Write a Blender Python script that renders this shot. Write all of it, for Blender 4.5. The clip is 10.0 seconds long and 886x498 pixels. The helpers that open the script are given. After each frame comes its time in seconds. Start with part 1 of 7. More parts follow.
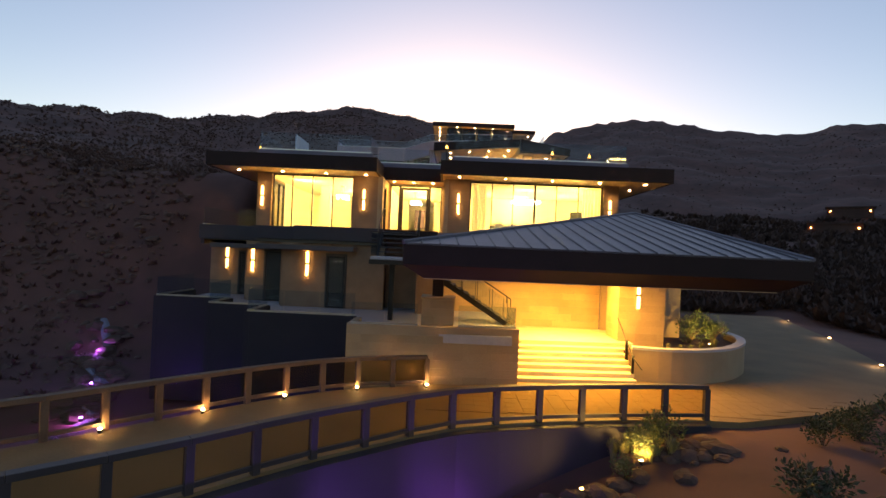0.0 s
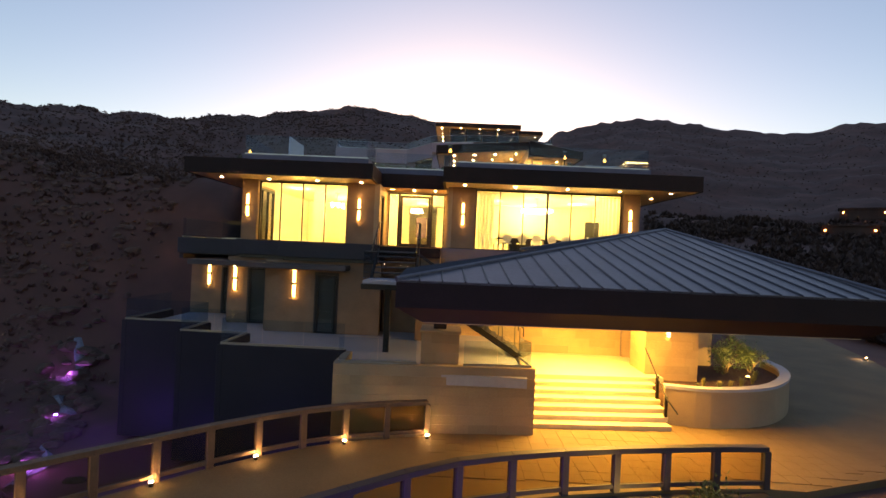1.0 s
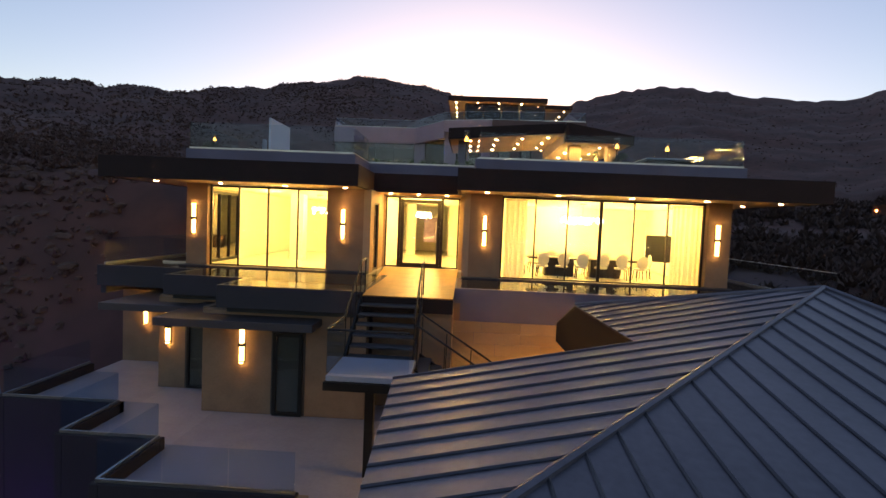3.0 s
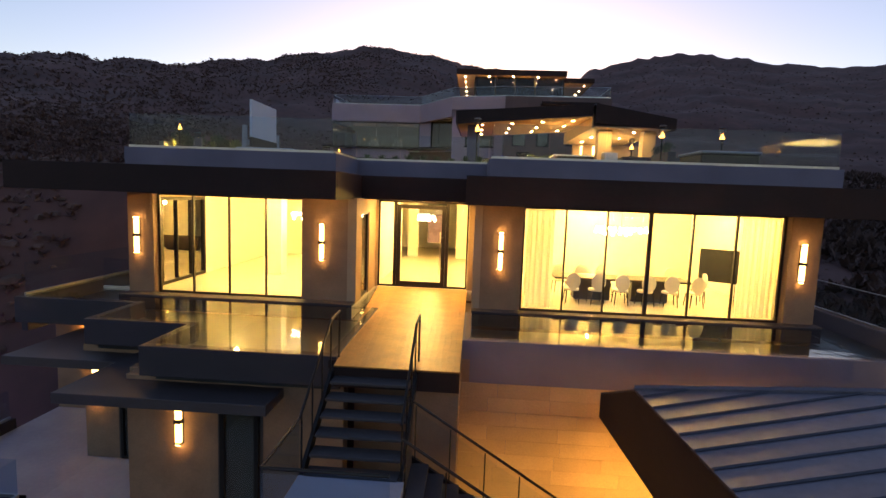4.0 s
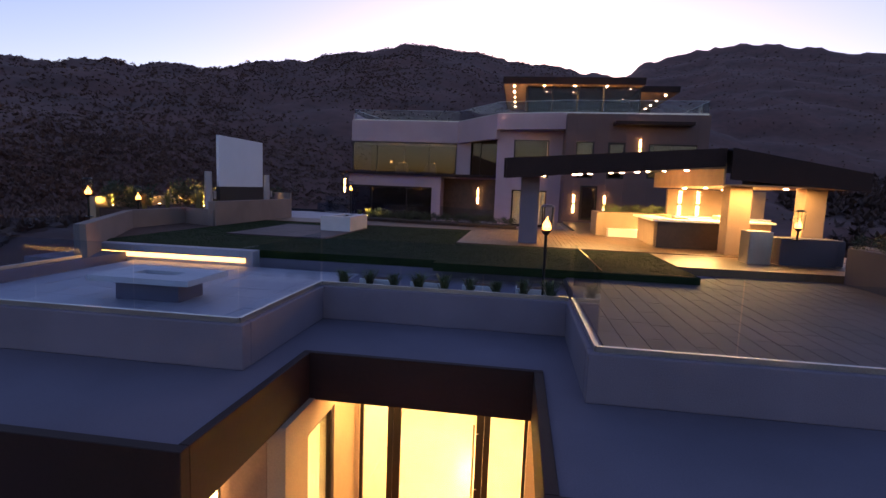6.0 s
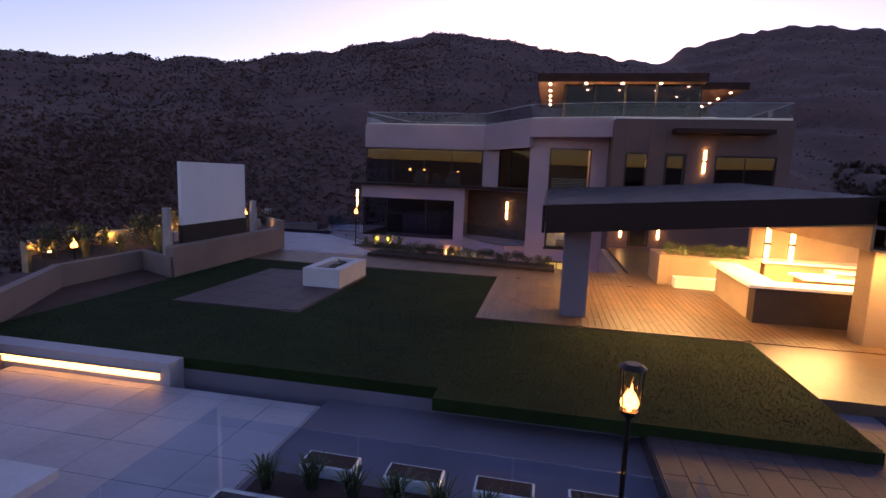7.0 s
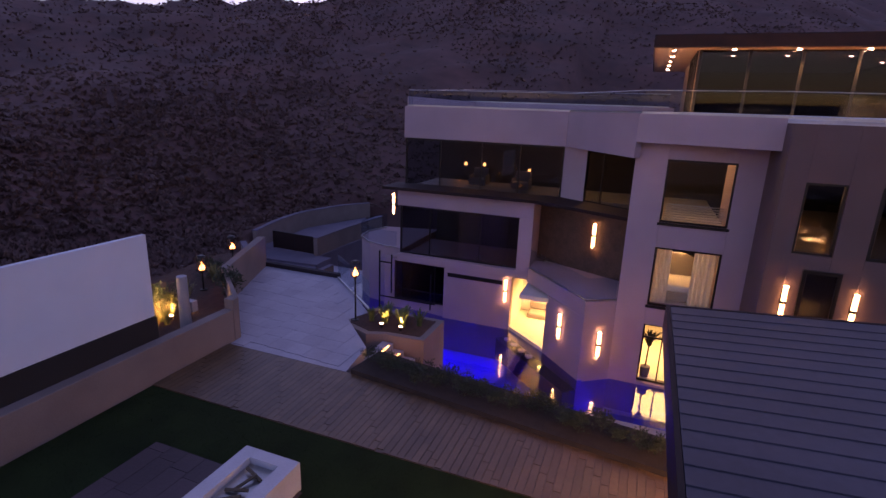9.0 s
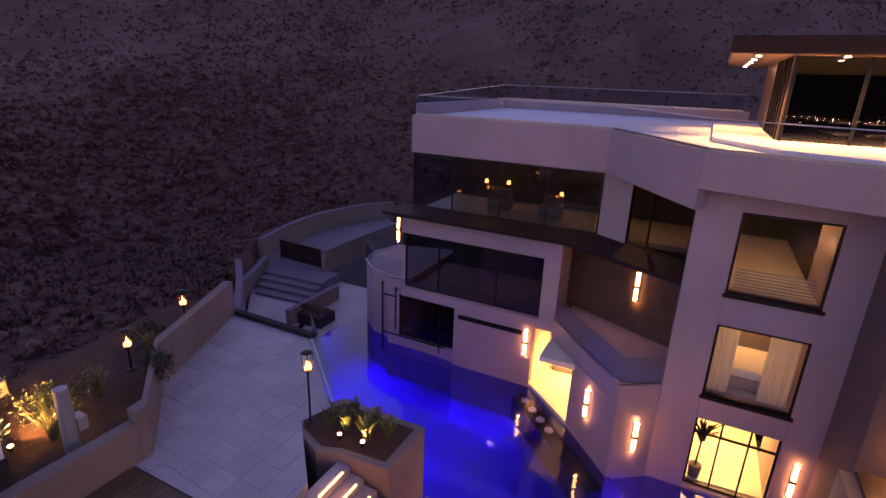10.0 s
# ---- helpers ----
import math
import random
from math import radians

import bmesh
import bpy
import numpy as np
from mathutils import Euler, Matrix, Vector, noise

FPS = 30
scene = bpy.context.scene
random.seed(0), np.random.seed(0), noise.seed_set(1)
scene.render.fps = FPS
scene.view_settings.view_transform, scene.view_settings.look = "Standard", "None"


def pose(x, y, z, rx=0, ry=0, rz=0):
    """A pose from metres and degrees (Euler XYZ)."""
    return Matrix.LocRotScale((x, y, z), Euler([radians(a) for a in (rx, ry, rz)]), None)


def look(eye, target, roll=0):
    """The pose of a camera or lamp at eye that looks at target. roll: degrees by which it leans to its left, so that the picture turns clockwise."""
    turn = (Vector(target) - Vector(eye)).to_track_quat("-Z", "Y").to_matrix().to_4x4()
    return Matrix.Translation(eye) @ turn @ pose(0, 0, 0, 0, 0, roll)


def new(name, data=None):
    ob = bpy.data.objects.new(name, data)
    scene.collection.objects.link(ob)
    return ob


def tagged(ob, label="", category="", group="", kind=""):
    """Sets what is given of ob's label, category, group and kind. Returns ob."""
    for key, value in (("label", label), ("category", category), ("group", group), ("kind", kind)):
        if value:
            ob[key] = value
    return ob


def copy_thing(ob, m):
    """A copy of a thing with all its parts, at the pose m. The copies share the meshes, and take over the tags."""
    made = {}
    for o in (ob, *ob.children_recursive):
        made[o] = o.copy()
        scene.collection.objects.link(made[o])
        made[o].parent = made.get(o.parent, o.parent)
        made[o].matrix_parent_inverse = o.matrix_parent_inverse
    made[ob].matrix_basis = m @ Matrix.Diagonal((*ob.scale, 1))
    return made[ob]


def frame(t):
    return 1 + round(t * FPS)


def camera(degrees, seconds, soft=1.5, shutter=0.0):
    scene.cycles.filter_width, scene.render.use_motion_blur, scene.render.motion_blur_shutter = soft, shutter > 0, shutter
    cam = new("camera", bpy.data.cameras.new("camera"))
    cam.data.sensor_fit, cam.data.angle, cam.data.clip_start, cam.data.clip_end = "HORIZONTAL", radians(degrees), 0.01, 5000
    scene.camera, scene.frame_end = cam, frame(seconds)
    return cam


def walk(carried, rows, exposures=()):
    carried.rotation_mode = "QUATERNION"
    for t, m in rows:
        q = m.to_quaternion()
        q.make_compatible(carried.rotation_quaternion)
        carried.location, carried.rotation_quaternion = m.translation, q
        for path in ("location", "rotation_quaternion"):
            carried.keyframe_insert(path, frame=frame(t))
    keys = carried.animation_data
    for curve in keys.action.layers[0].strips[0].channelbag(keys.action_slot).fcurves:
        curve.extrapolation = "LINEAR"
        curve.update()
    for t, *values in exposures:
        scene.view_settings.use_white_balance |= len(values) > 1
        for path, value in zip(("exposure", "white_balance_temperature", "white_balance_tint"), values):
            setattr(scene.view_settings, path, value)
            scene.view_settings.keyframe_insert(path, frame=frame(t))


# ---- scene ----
cam = camera(81.5, 10.0)
PATH = [
    (0, (1.062, 0.459, 4.897), (1.041, 2.459, 4.909), 2.5),
    (0.5, (1.015, 1.797, 5.277), (0.987, 3.796, 5.289), 2.5),
    (1, (0.999, 3.069, 5.707), (0.966, 5.069, 5.715), 2.5),
    (1.5, (0.989, 4.685, 6.211), (0.947, 6.685, 6.213), 2.4),
    (2, (0.983, 6.22, 6.732), (0.93, 8.219, 6.721), 2.5),
    (2.5, (0.869, 8.071, 7.279), (0.802, 10.069, 7.234), 2.5),
    (4, (0.7, 14.129, 9.185), (0.584, 16.114, 8.971), 2.1),
    (4.5, (0.588, 16.359, 9.926), (0.452, 18.342, 9.703), 2.0),
    (5, (0.472, 18.512, 10.615), (0.304, 20.492, 10.388), 2.0),
    (5.5, (0.32, 20.887, 11.419), (0.091, 22.86, 11.186), 2.0),
    (6, (0.123, 22.972, 12.174), (-0.157, 24.938, 11.937), 2.2),
    (7.5, (-0.477, 30.04, 14.493), (-0.932, 31.96, 14.165), 2.1),
    (8, (-0.721, 32.322, 15.235), (-1.249, 34.211, 14.846), 2.3),
    (8.5, (-0.96, 34.841, 16.147), (-1.57, 36.687, 15.681), 2.3),
    (9, (-1.111, 37.151, 16.885), (-1.799, 38.954, 16.362), 2.1),
    (9.5, (-1.339, 39.759, 17.773), (-2.106, 41.511, 17.189), 2.2),
    (10, (-1.527, 42.15, 18.518), (-2.368, 43.854, 17.884), 2.2),
]
walk(cam, [(t, look(eye, target, roll)) for t, eye, target, roll in PATH], [(0.0, 1.92, 7400, 25), (2.5, 1.87, 7250, 28), (4.5, 1.93, 6850, 37), (6.0, 1.96, 6450, 50), (7.5, 1.98, 6600, 64), (9.0, 2.05, 6600, 81), (10.0, 2.22, 7350, 86)])

# ---- world and light ----
world = bpy.data.worlds.new("dusk_sky")
scene.world = world
world.use_nodes = True
wn = world.node_tree.nodes
sky = wn.new("ShaderNodeTexSky")
sky.sky_type = "NISHITA"
sky.sun_disc = False
sky.sun_elevation = radians(2.0)
sky.sun_rotation = radians(1.0)
sky.altitude = 900.0
sky.air_density, sky.dust_density, sky.ozone_density = 1.0, 1.6, 2.0
world.node_tree.links.new(sky.outputs[0], wn["Background"].inputs[0])
wn["Background"].inputs[1].default_value = 0.15


# ---- materials ----
def material(name, colour, rough=0.6, metal=0.0, vary=0.25, fine=40.0, coarse=1.2, bump=0.15, second=None, spec=0.5, per_object=0.0):
    """A surface with colour variation at two scales and fine relief."""
    m = bpy.data.materials.new(name)
    m.use_nodes = True
    nt = m.node_tree
    n, ln = nt.nodes, nt.links
    p = n["Principled BSDF"]
    geo = n.new("ShaderNodeNewGeometry")
    n1, n2 = n.new("ShaderNodeTexNoise"), n.new("ShaderNodeTexNoise")
    n1.inputs["Scale"].default_value, n1.inputs["Detail"].default_value = coarse, 5.0
    n2.inputs["Scale"].default_value, n2.inputs["Detail"].default_value = fine, 4.0
    for k in (n1, n2):
        ln.new(geo.outputs["Position"], k.inputs["Vector"])
    mix = n.new("ShaderNodeMix")
    mix.data_type = "RGBA"
    c = Vector(colour)
    d = Vector(second) if second else c * (1.0 - vary)
    mix.inputs["A"].default_value = (*(c * (1.0 + 0.35 * vary)), 1)
    mix.inputs["B"].default_value = (*d, 1)
    add = n.new("ShaderNodeMath")
    add.operation = "MULTIPLY_ADD"
    ln.new(n2.outputs["Fac"], add.inputs[0])
    add.inputs[1].default_value = 0.6
    ln.new(n1.outputs["Fac"], add.inputs[2])
    ramp = n.new("ShaderNodeMapRange")
    ramp.inputs["From Min"].default_value, ramp.inputs["From Max"].default_value = 0.5, 1.1
    ln.new(add.outputs[0], ramp.inputs["Value"])
    ln.new(ramp.outputs[0], mix.inputs["Factor"])
    last = mix.outputs["Result"]
    if per_object:
        info = n.new("ShaderNodeObjectInfo")
        hsv = n.new("ShaderNodeHueSaturation")
        mr = n.new("ShaderNodeMapRange")
        mr.inputs["To Min"].default_value, mr.inputs["To Max"].default_value = 1.0 - per_object, 1.0 + per_object
        ln.new(info.outputs["Random"], mr.inputs["Value"])
        ln.new(mr.outputs[0], hsv.inputs["Value"])
        ln.new(last, hsv.inputs["Color"])
        last = hsv.outputs["Color"]
    ln.new(last, p.inputs["Base Color"])
    p.inputs["Roughness"].default_value, p.inputs["Metallic"].default_value = rough, metal
    p.inputs["Specular IOR Level"].default_value = spec
    if bump:
        b = n.new("ShaderNodeBump")
        b.inputs["Strength"].default_value, b.inputs["Distance"].default_value = bump, 0.02
        ln.new(n2.outputs["Fac"], b.inputs["Height"])
        ln.new(b.outputs["Normal"], p.inputs["Normal"])
    return m


def glowing(name, colour, strength):
    m = bpy.data.materials.new(name)
    m.use_nodes = True
    p = m.node_tree.nodes["Principled BSDF"]
    p.inputs["Base Color"].default_value = (*colour, 1)
    p.inputs["Emission Color"].default_value = (*colour, 1)
    p.inputs["Emission Strength"].default_value = strength
    return m


def clear(name, tint=(0.92, 0.96, 0.95), rough=0.0, wave=0.0, wave_scale=3.0, gloss=0.045, gain=0.9):
    """Thin glass or water: clear, with a mirror sheen that grows at grazing angles."""
    m = bpy.data.materials.new(name)
    m.use_nodes = True
    nt = m.node_tree
    n, ln = nt.nodes, nt.links
    n.remove(n["Principled BSDF"])
    tr, gl, lw, mx = (n.new("ShaderNode" + k) for k in ("BsdfTransparent", "BsdfGlossy", "LayerWeight", "MixShader"))
    pw, ad = n.new("ShaderNodeMath"), n.new("ShaderNodeMath")
    pw.operation, ad.operation = "POWER", "MULTIPLY_ADD"
    pw.inputs[1].default_value = 4.0
    ad.inputs[1].default_value, ad.inputs[2].default_value = gain, gloss
    lw.inputs["Blend"].default_value = 0.5
    tr.inputs["Color"].default_value = (*tint, 1)
    gl.inputs["Roughness"].default_value = rough
    ln.new(lw.outputs["Facing"], pw.inputs[0])
    ln.new(pw.outputs[0], ad.inputs[0])
    ln.new(ad.outputs[0], mx.inputs[0])
    ln.new(tr.outputs[0], mx.inputs[1])
    ln.new(gl.outputs[0], mx.inputs[2])
    ln.new(mx.outputs[0], n["Material Output"].inputs["Surface"])
    if wave:
        geo, tx, b = n.new("ShaderNodeNewGeometry"), n.new("ShaderNodeTexNoise"), n.new("ShaderNodeBump")
        tx.inputs["Scale"].default_value = wave_scale
        b.inputs["Strength"].default_value, b.inputs["Distance"].default_value = wave, 0.02
        ln.new(geo.outputs["Position"], tx.inputs["Vector"])
        ln.new(tx.outputs["Fac"], b.inputs["Height"])
        ln.new(b.outputs["Normal"], gl.inputs["Normal"])
    return m


# grey stucco with the blue-violet of dusk skylight mixed into its colour
STUCCO = material("sky_tinted_stucco", (0.145, 0.128, 0.170), 0.85, fine=60, coarse=0.7, bump=0.3)
MAUVE = material("pale_stucco", (0.37, 0.265, 0.285), 0.85, fine=60, coarse=0.6, vary=0.15, bump=0.25)
TAN = material("tan_limestone", (0.36, 0.24, 0.135), 0.75, fine=30, coarse=1.0, bump=0.25, per_object=0.10)
TANWALL = material("tan_render", (0.33, 0.235, 0.15), 0.8, fine=40, coarse=0.8, bump=0.25)
# near-black stucco: the shade on the terrace walls is part of the colour
DARKSTUCCO = material("deep_shade_stucco", (0.018, 0.013, 0.018), 0.85, fine=60, coarse=0.7, bump=0.3)
PIER = material("pier_stone", (0.23, 0.135, 0.078), 0.7, fine=25, coarse=1.5, bump=0.3)
FASCIA = material("dark_bronze_fascia", (0.024, 0.012, 0.011), 0.65, fine=20, bump=0.05, spec=0.2)
CANOPY = material("weathered_canopy_metal", (0.060, 0.048, 0.052), 0.55, metal=0.2, fine=20, coarse=0.8, bump=0.05)
SOFFIT = material("cedar_soffit", (0.40, 0.27, 0.15), 0.6, fine=18, coarse=2.0, bump=0.1)
FRAME = material("black_aluminium", (0.015, 0.013, 0.012), 0.4, metal=0.5, bump=0.0)
ROOF = material("zinc_roof", (0.150, 0.142, 0.170), 0.46, metal=0.55, vary=0.3, fine=9, coarse=0.5, bump=0.03, per_object=0.07)
ROOF2 = material("dark_zinc_roof", (0.058, 0.055, 0.072), 0.5, metal=0.4, vary=0.3, fine=9, coarse=0.5, bump=0.03)
GARDENWALL = material("garden_wall_render", (0.20, 0.155, 0.14), 0.85, fine=40, coarse=0.8, bump=0.25)
# stucco again, with the shade of pool and bridge walls put into its colour
DIMSTUCCO = material("shade_darkened_stucco", (0.028, 0.022, 0.030), 0.7, fine=40, coarse=0.8, bump=0.2)
# ledge grey, likewise tinted blue-violet in place of bluer skylight
LEDGE = material("sky_tinted_ledge", (0.118, 0.107, 0.146), 0.85, fine=50, coarse=0.6, bump=0.25)
# wing stucco reddened: the warm lamplight on it is put into the colour
WINGWALL = material("lamp_warmed_stucco", (0.125, 0.076, 0.070), 0.85, fine=60, coarse=0.6, vary=0.2, bump=0.25)
SEAM = material("zinc_seam", (0.07, 0.07, 0.085), 0.45, metal=0.5, bump=0.0)
WHITE = material("white_plaster", (0.80, 0.76, 0.68), 0.8, vary=0.06, bump=0.05)
FLOORIN = material("polished_floor", (0.72, 0.66, 0.55), 0.25, vary=0.1, fine=6, bump=0.0)
DECKWOOD = material("ipe_deck", (0.45, 0.19, 0.036), 0.45, vary=0.35, fine=14, coarse=2.5, bump=0.12, per_object=0.07)
PAVER = material("drive_paver", (0.185, 0.118, 0.055), 0.8, vary=0.35, fine=25, coarse=0.5, bump=0.3)
PAVER2 = material("terrace_paver", (0.064, 0.038, 0.041), 0.65, vary=0.3, fine=20, coarse=0.7, bump=0.2, per_object=0.14)
PLANK = material("plank_tile", (0.116, 0.066, 0.034), 0.42, vary=0.4, fine=10, coarse=1.6, bump=0.15, per_object=0.2)
ROOFWHITE = material("white_roof_paving", (0.60, 0.58, 0.60), 0.6, vary=0.12, fine=12, coarse=0.8, bump=0.08, per_object=0.05)
# pale stone, its slight violet standing in for skylight
PALE = material("sky_tinted_travertine", (0.35, 0.335, 0.375), 0.55, vary=0.18, fine=12, coarse=1.0, bump=0.12, per_object=0.08)
SLATE = material("slate_tread", (0.052, 0.043, 0.045), 0.6, vary=0.3, fine=25, bump=0.15)
STONE = material("step_stone", (0.55, 0.46, 0.33), 0.6, vary=0.2, fine=22, bump=0.15)
DARKPLANTER = material("dark_planter_render", (0.055, 0.048, 0.062), 0.8, vary=0.25, fine=40, coarse=0.8, bump=0.2)
# white of the fire tables, greyed so the colour carries their shaded sides
CONCRETE = material("shade_greyed_white", (0.46, 0.46, 0.49), 0.6, vary=0.15, fine=25, coarse=2.0, bump=0.1)
QUARTZ = material("white_quartz", (0.78, 0.76, 0.72), 0.25, vary=0.06, bump=0.0)
LAWN = material("turf", (0.013, 0.029, 0.007), 0.95, spec=0.15, vary=0.5, fine=70, coarse=1.5, bump=0.8)
MULCH = material("red_mulch", (0.068, 0.030, 0.020), 0.95, vary=0.5, fine=35, coarse=4, bump=0.8)
DARKSOIL = material("dark_soil", (0.035, 0.022, 0.018), 0.95, vary=0.5, fine=35, coarse=4, bump=0.8)
EARTH = material("desert_earth", (0.112, 0.049, 0.042), 0.95, vary=0.5, fine=0.45, coarse=0.09, bump=1.0, second=(0.050, 0.025, 0.023))
SHRUB = material("desert_shrub", (0.125, 0.066, 0.055), 0.95, vary=0.4, fine=2, coarse=0.2, bump=0.0)
LEAF = material("leaf", (0.07, 0.10, 0.03), 0.6, vary=0.45, fine=9, bump=0.0)
GRASSY = material("ornamental_grass", (0.20, 0.19, 0.07), 0.7, vary=0.4, fine=9, bump=0.0)
DARKLEAF = material("dark_leaf", (0.035, 0.05, 0.025), 0.7, vary=0.4, fine=9, bump=0.0)
BARK = material("bark", (0.12, 0.08, 0.05), 0.9, vary=0.5, fine=30, bump=0.5)
ROCK = material("red_rock", (0.095, 0.054, 0.042), 0.9, vary=0.5, fine=8, coarse=1.5, bump=0.7)
FARBUSH = material("dark_slope_bush", (0.066, 0.036, 0.030), 0.95, vary=0.4, fine=2, coarse=0.2, bump=0.0)
HILLROCK = material("hill_stone", (0.115, 0.064, 0.052), 0.95, vary=0.45, fine=4, coarse=0.3, bump=0.5)
RAILWOOD = material("rail_wood", (0.135, 0.078, 0.05), 0.7, vary=0.4, fine=25, coarse=3, bump=0.25)
RAILDARK = material("rail_dark_steel", (0.05, 0.042, 0.05), 0.55, metal=0.3, bump=0.05)
STEEL = material("brushed_steel", (0.45, 0.44, 0.42), 0.3, metal=0.9, bump=0.0)
CHAIRSHELL = material("chair_shell", (0.75, 0.70, 0.60), 0.45, vary=0.08, bump=0.0)
TABLEWOOD = material("dark_table_wood", (0.045, 0.03, 0.022), 0.35, vary=0.4, fine=12, bump=0.03)
CURTAIN = material("sheer_curtain", (0.80, 0.77, 0.70), 0.9, vary=0.08, fine=3, bump=0.05)


def sheer(m, colour, share):
    """Lets light from behind pass through a cloth."""
    nt = m.node_tree
    out, p = nt.nodes["Material Output"], nt.nodes["Principled BSDF"]
    tr, mx = nt.nodes.new("ShaderNodeBsdfTranslucent"), nt.nodes.new("ShaderNodeMixShader")
    tr.inputs["Color"].default_value = (*colour, 1)
    mx.inputs[0].default_value = share
    nt.links.new(p.outputs[0], mx.inputs[1])
    nt.links.new(tr.outputs[0], mx.inputs[2])
    nt.links.new(mx.outputs[0], out.inputs["Surface"])


sheer(CURTAIN, (0.80, 0.76, 0.66), 0.6)
SCREENM = material("matte_screen", (0.62, 0.63, 0.68), 0.9, vary=0.05, fine=2, bump=0.0)
BLACK = material("matt_black", (0.012, 0.012, 0.013), 0.6, bump=0.0)
DRUM = material("grey_steel_drum", (0.28, 0.28, 0.31), 0.5, metal=0.3, bump=0.05)
POOLTILE = material("pool_plaster", (0.22, 0.30, 0.60), 0.6, vary=0.12, fine=6, bump=0.0)
DARKPOOL = material("dark_pool_tile", (0.022, 0.025, 0.027), 0.3, vary=0.4, fine=4, bump=0.0)
# dark colour that stands in for the gloom of unlit rooms
WINDOWDARK = material("room_darkness", (0.06, 0.05, 0.045), 0.8, vary=0.3, bump=0.0)
FABRIC = material("pale_upholstery", (0.32, 0.28, 0.25), 0.9, vary=0.15, fine=60, bump=0.2)
GLASS = clear("window_glass", gloss=0.03, gain=0.7)
COATED = clear("coated_glass", (0.75, 0.72, 0.66), gloss=0.3, gain=0.5)
RAILGLASS = clear("rail_glass", (0.84, 0.91, 0.97), gloss=0.014, gain=0.6)
SMOKED = clear("smoked_panel", (0.84, 0.78, 0.66), gloss=0.03)
TINTED = clear("tinted_glass", (0.50, 0.53, 0.58), gloss=0.05, gain=0.45)
DARKGLASS = clear("dark_tinted_glass", (0.25, 0.25, 0.29), gloss=0.02, gain=0.25)
WATER = clear("still_water", (0.80, 0.88, 0.88), wave=0.10, wave_scale=2.5, gloss=0.02, gain=0.75)
POOLWATER = clear("rippled_water", (0.20, 0.24, 0.74), wave=0.25, wave_scale=3.5, gloss=0.08)
SCONCE = glowing("sconce_diffuser", (1.0, 0.62, 0.15), 3.8)
WASH = glowing("sconce_slot", (1.0, 0.62, 0.15), 18.0)
DOWN = glowing("downlight_lens", (1.0, 0.70, 0.28), 42.0)
FLAME = glowing("torch_flame", (1.0, 0.42, 0.06), 2.6)
STRIP = glowing("led_strip", (1.0, 0.50, 0.09), 2.0)
PURPLE = glowing("purple_lamp", (0.28, 0.08, 1.0), 40.0)
SPOTLENS = glowing("path_light_lens", (1.0, 0.62, 0.22), 120.0)
CRYSTAL = glowing("chandelier_crystal", (1.0, 0.80, 0.45), 14.0)
FARLAMP = glowing("far_house_lamp", (1.0, 0.34, 0.08), 14.0)


# ---- building blocks ----
def box(bm, x0, x1, y0, y1, z0, z1):
    m = Matrix.Translation(((x0 + x1) / 2, (y0 + y1) / 2, (z0 + z1) / 2)) @ Matrix.Diagonal((abs(x1 - x0), abs(y1 - y0), abs(z1 - z0), 1))
    return bmesh.ops.create_cube(bm, size=1.0, matrix=m)["verts"]


def rod(bm, a, b, r, sides=8, r2=None):
    a, b = Vector(a), Vector(b)
    d = b - a
    m = Matrix.Translation((a + b) / 2) @ d.to_track_quat("Z", "Y").to_matrix().to_4x4()
    bmesh.ops.create_cone(bm, cap_ends=True, segments=sides, radius1=r, radius2=r if r2 is None else r2, depth=d.length, matrix=m)


def prism(bm, pts, z0, z1):
    """An upright prism over a plan outline."""
    lo = [bm.verts.new((x, y, z0)) for x, y in pts]
    hi = [bm.verts.new((x, y, z1)) for x, y in pts]
    n = len(pts)
    bm.faces.new(hi)
    bm.faces.new(lo[::-1])
    for i in range(n):
        bm.faces.new((lo[i], lo[(i + 1) % n], hi[(i + 1) % n], hi[i]))


def inside(x, y, pts):
    hit, n = False, len(pts)
    for i in range(n):
        (x0, y0), (x1, y1) = pts[i], pts[(i + 1) % n]
        if (y0 > y) != (y1 > y) and x < (x1 - x0) * (y - y0) / (y1 - y0) + x0:
            hit = not hit
    return hit


def finish(name, bm, mat, bevel=0.0):
    if bevel:
        bmesh.ops.bevel(bm, geom=[e for e in bm.edges if len(e.link_faces) == 2 and e.calc_face_angle(0) > 0.7], offset=bevel, segments=1, affect="EDGES")
    bmesh.ops.recalc_face_normals(bm, faces=bm.faces)
    me = bpy.data.meshes.new(name)
    bm.to_mesh(me)
    bm.free()
    me.materials.append(mat)
    return me


def part(name, bm, mat, parent, label="", bevel=0.0, shadow=True):
    """Links a bmesh as one mesh object under a thing or a part."""
    me = bm if isinstance(bm, bpy.types.Mesh) else finish(name, bm, mat, bevel)
    ob = new(name, me)
    ob.parent = parent
    if label:
        ob["label"] = label
    if not shadow:
        ob.visible_shadow = False
    return ob


def thing(name, at, label, category, group="", turn=0.0, kind=""):
    ob = new(name)
    ob.empty_display_size = 0.2
    ob.matrix_world = pose(*at, 0, 0, turn)
    return tagged(ob, label, category, group, kind)


def structure(name, boxes, mat, label, category, bevel=0.012):
    """A piece of the setting; where it has several runs, the largest carries the others as sections."""
    runs = sorted(boxes, key=lambda b: -max(b[1] - b[0], 0.5) * max(b[3] - b[2], 0.5) * max(b[5] - b[4], 0.5))
    out = None
    for b in runs:
        bm = bmesh.new()
        box(bm, *b)
        if out is None:
            out = tagged(new(name, finish(name, bm, mat, bevel)), label, category, kind="structure")
        else:
            part(category + "_section", bm, mat, out, bevel=bevel)
    return out


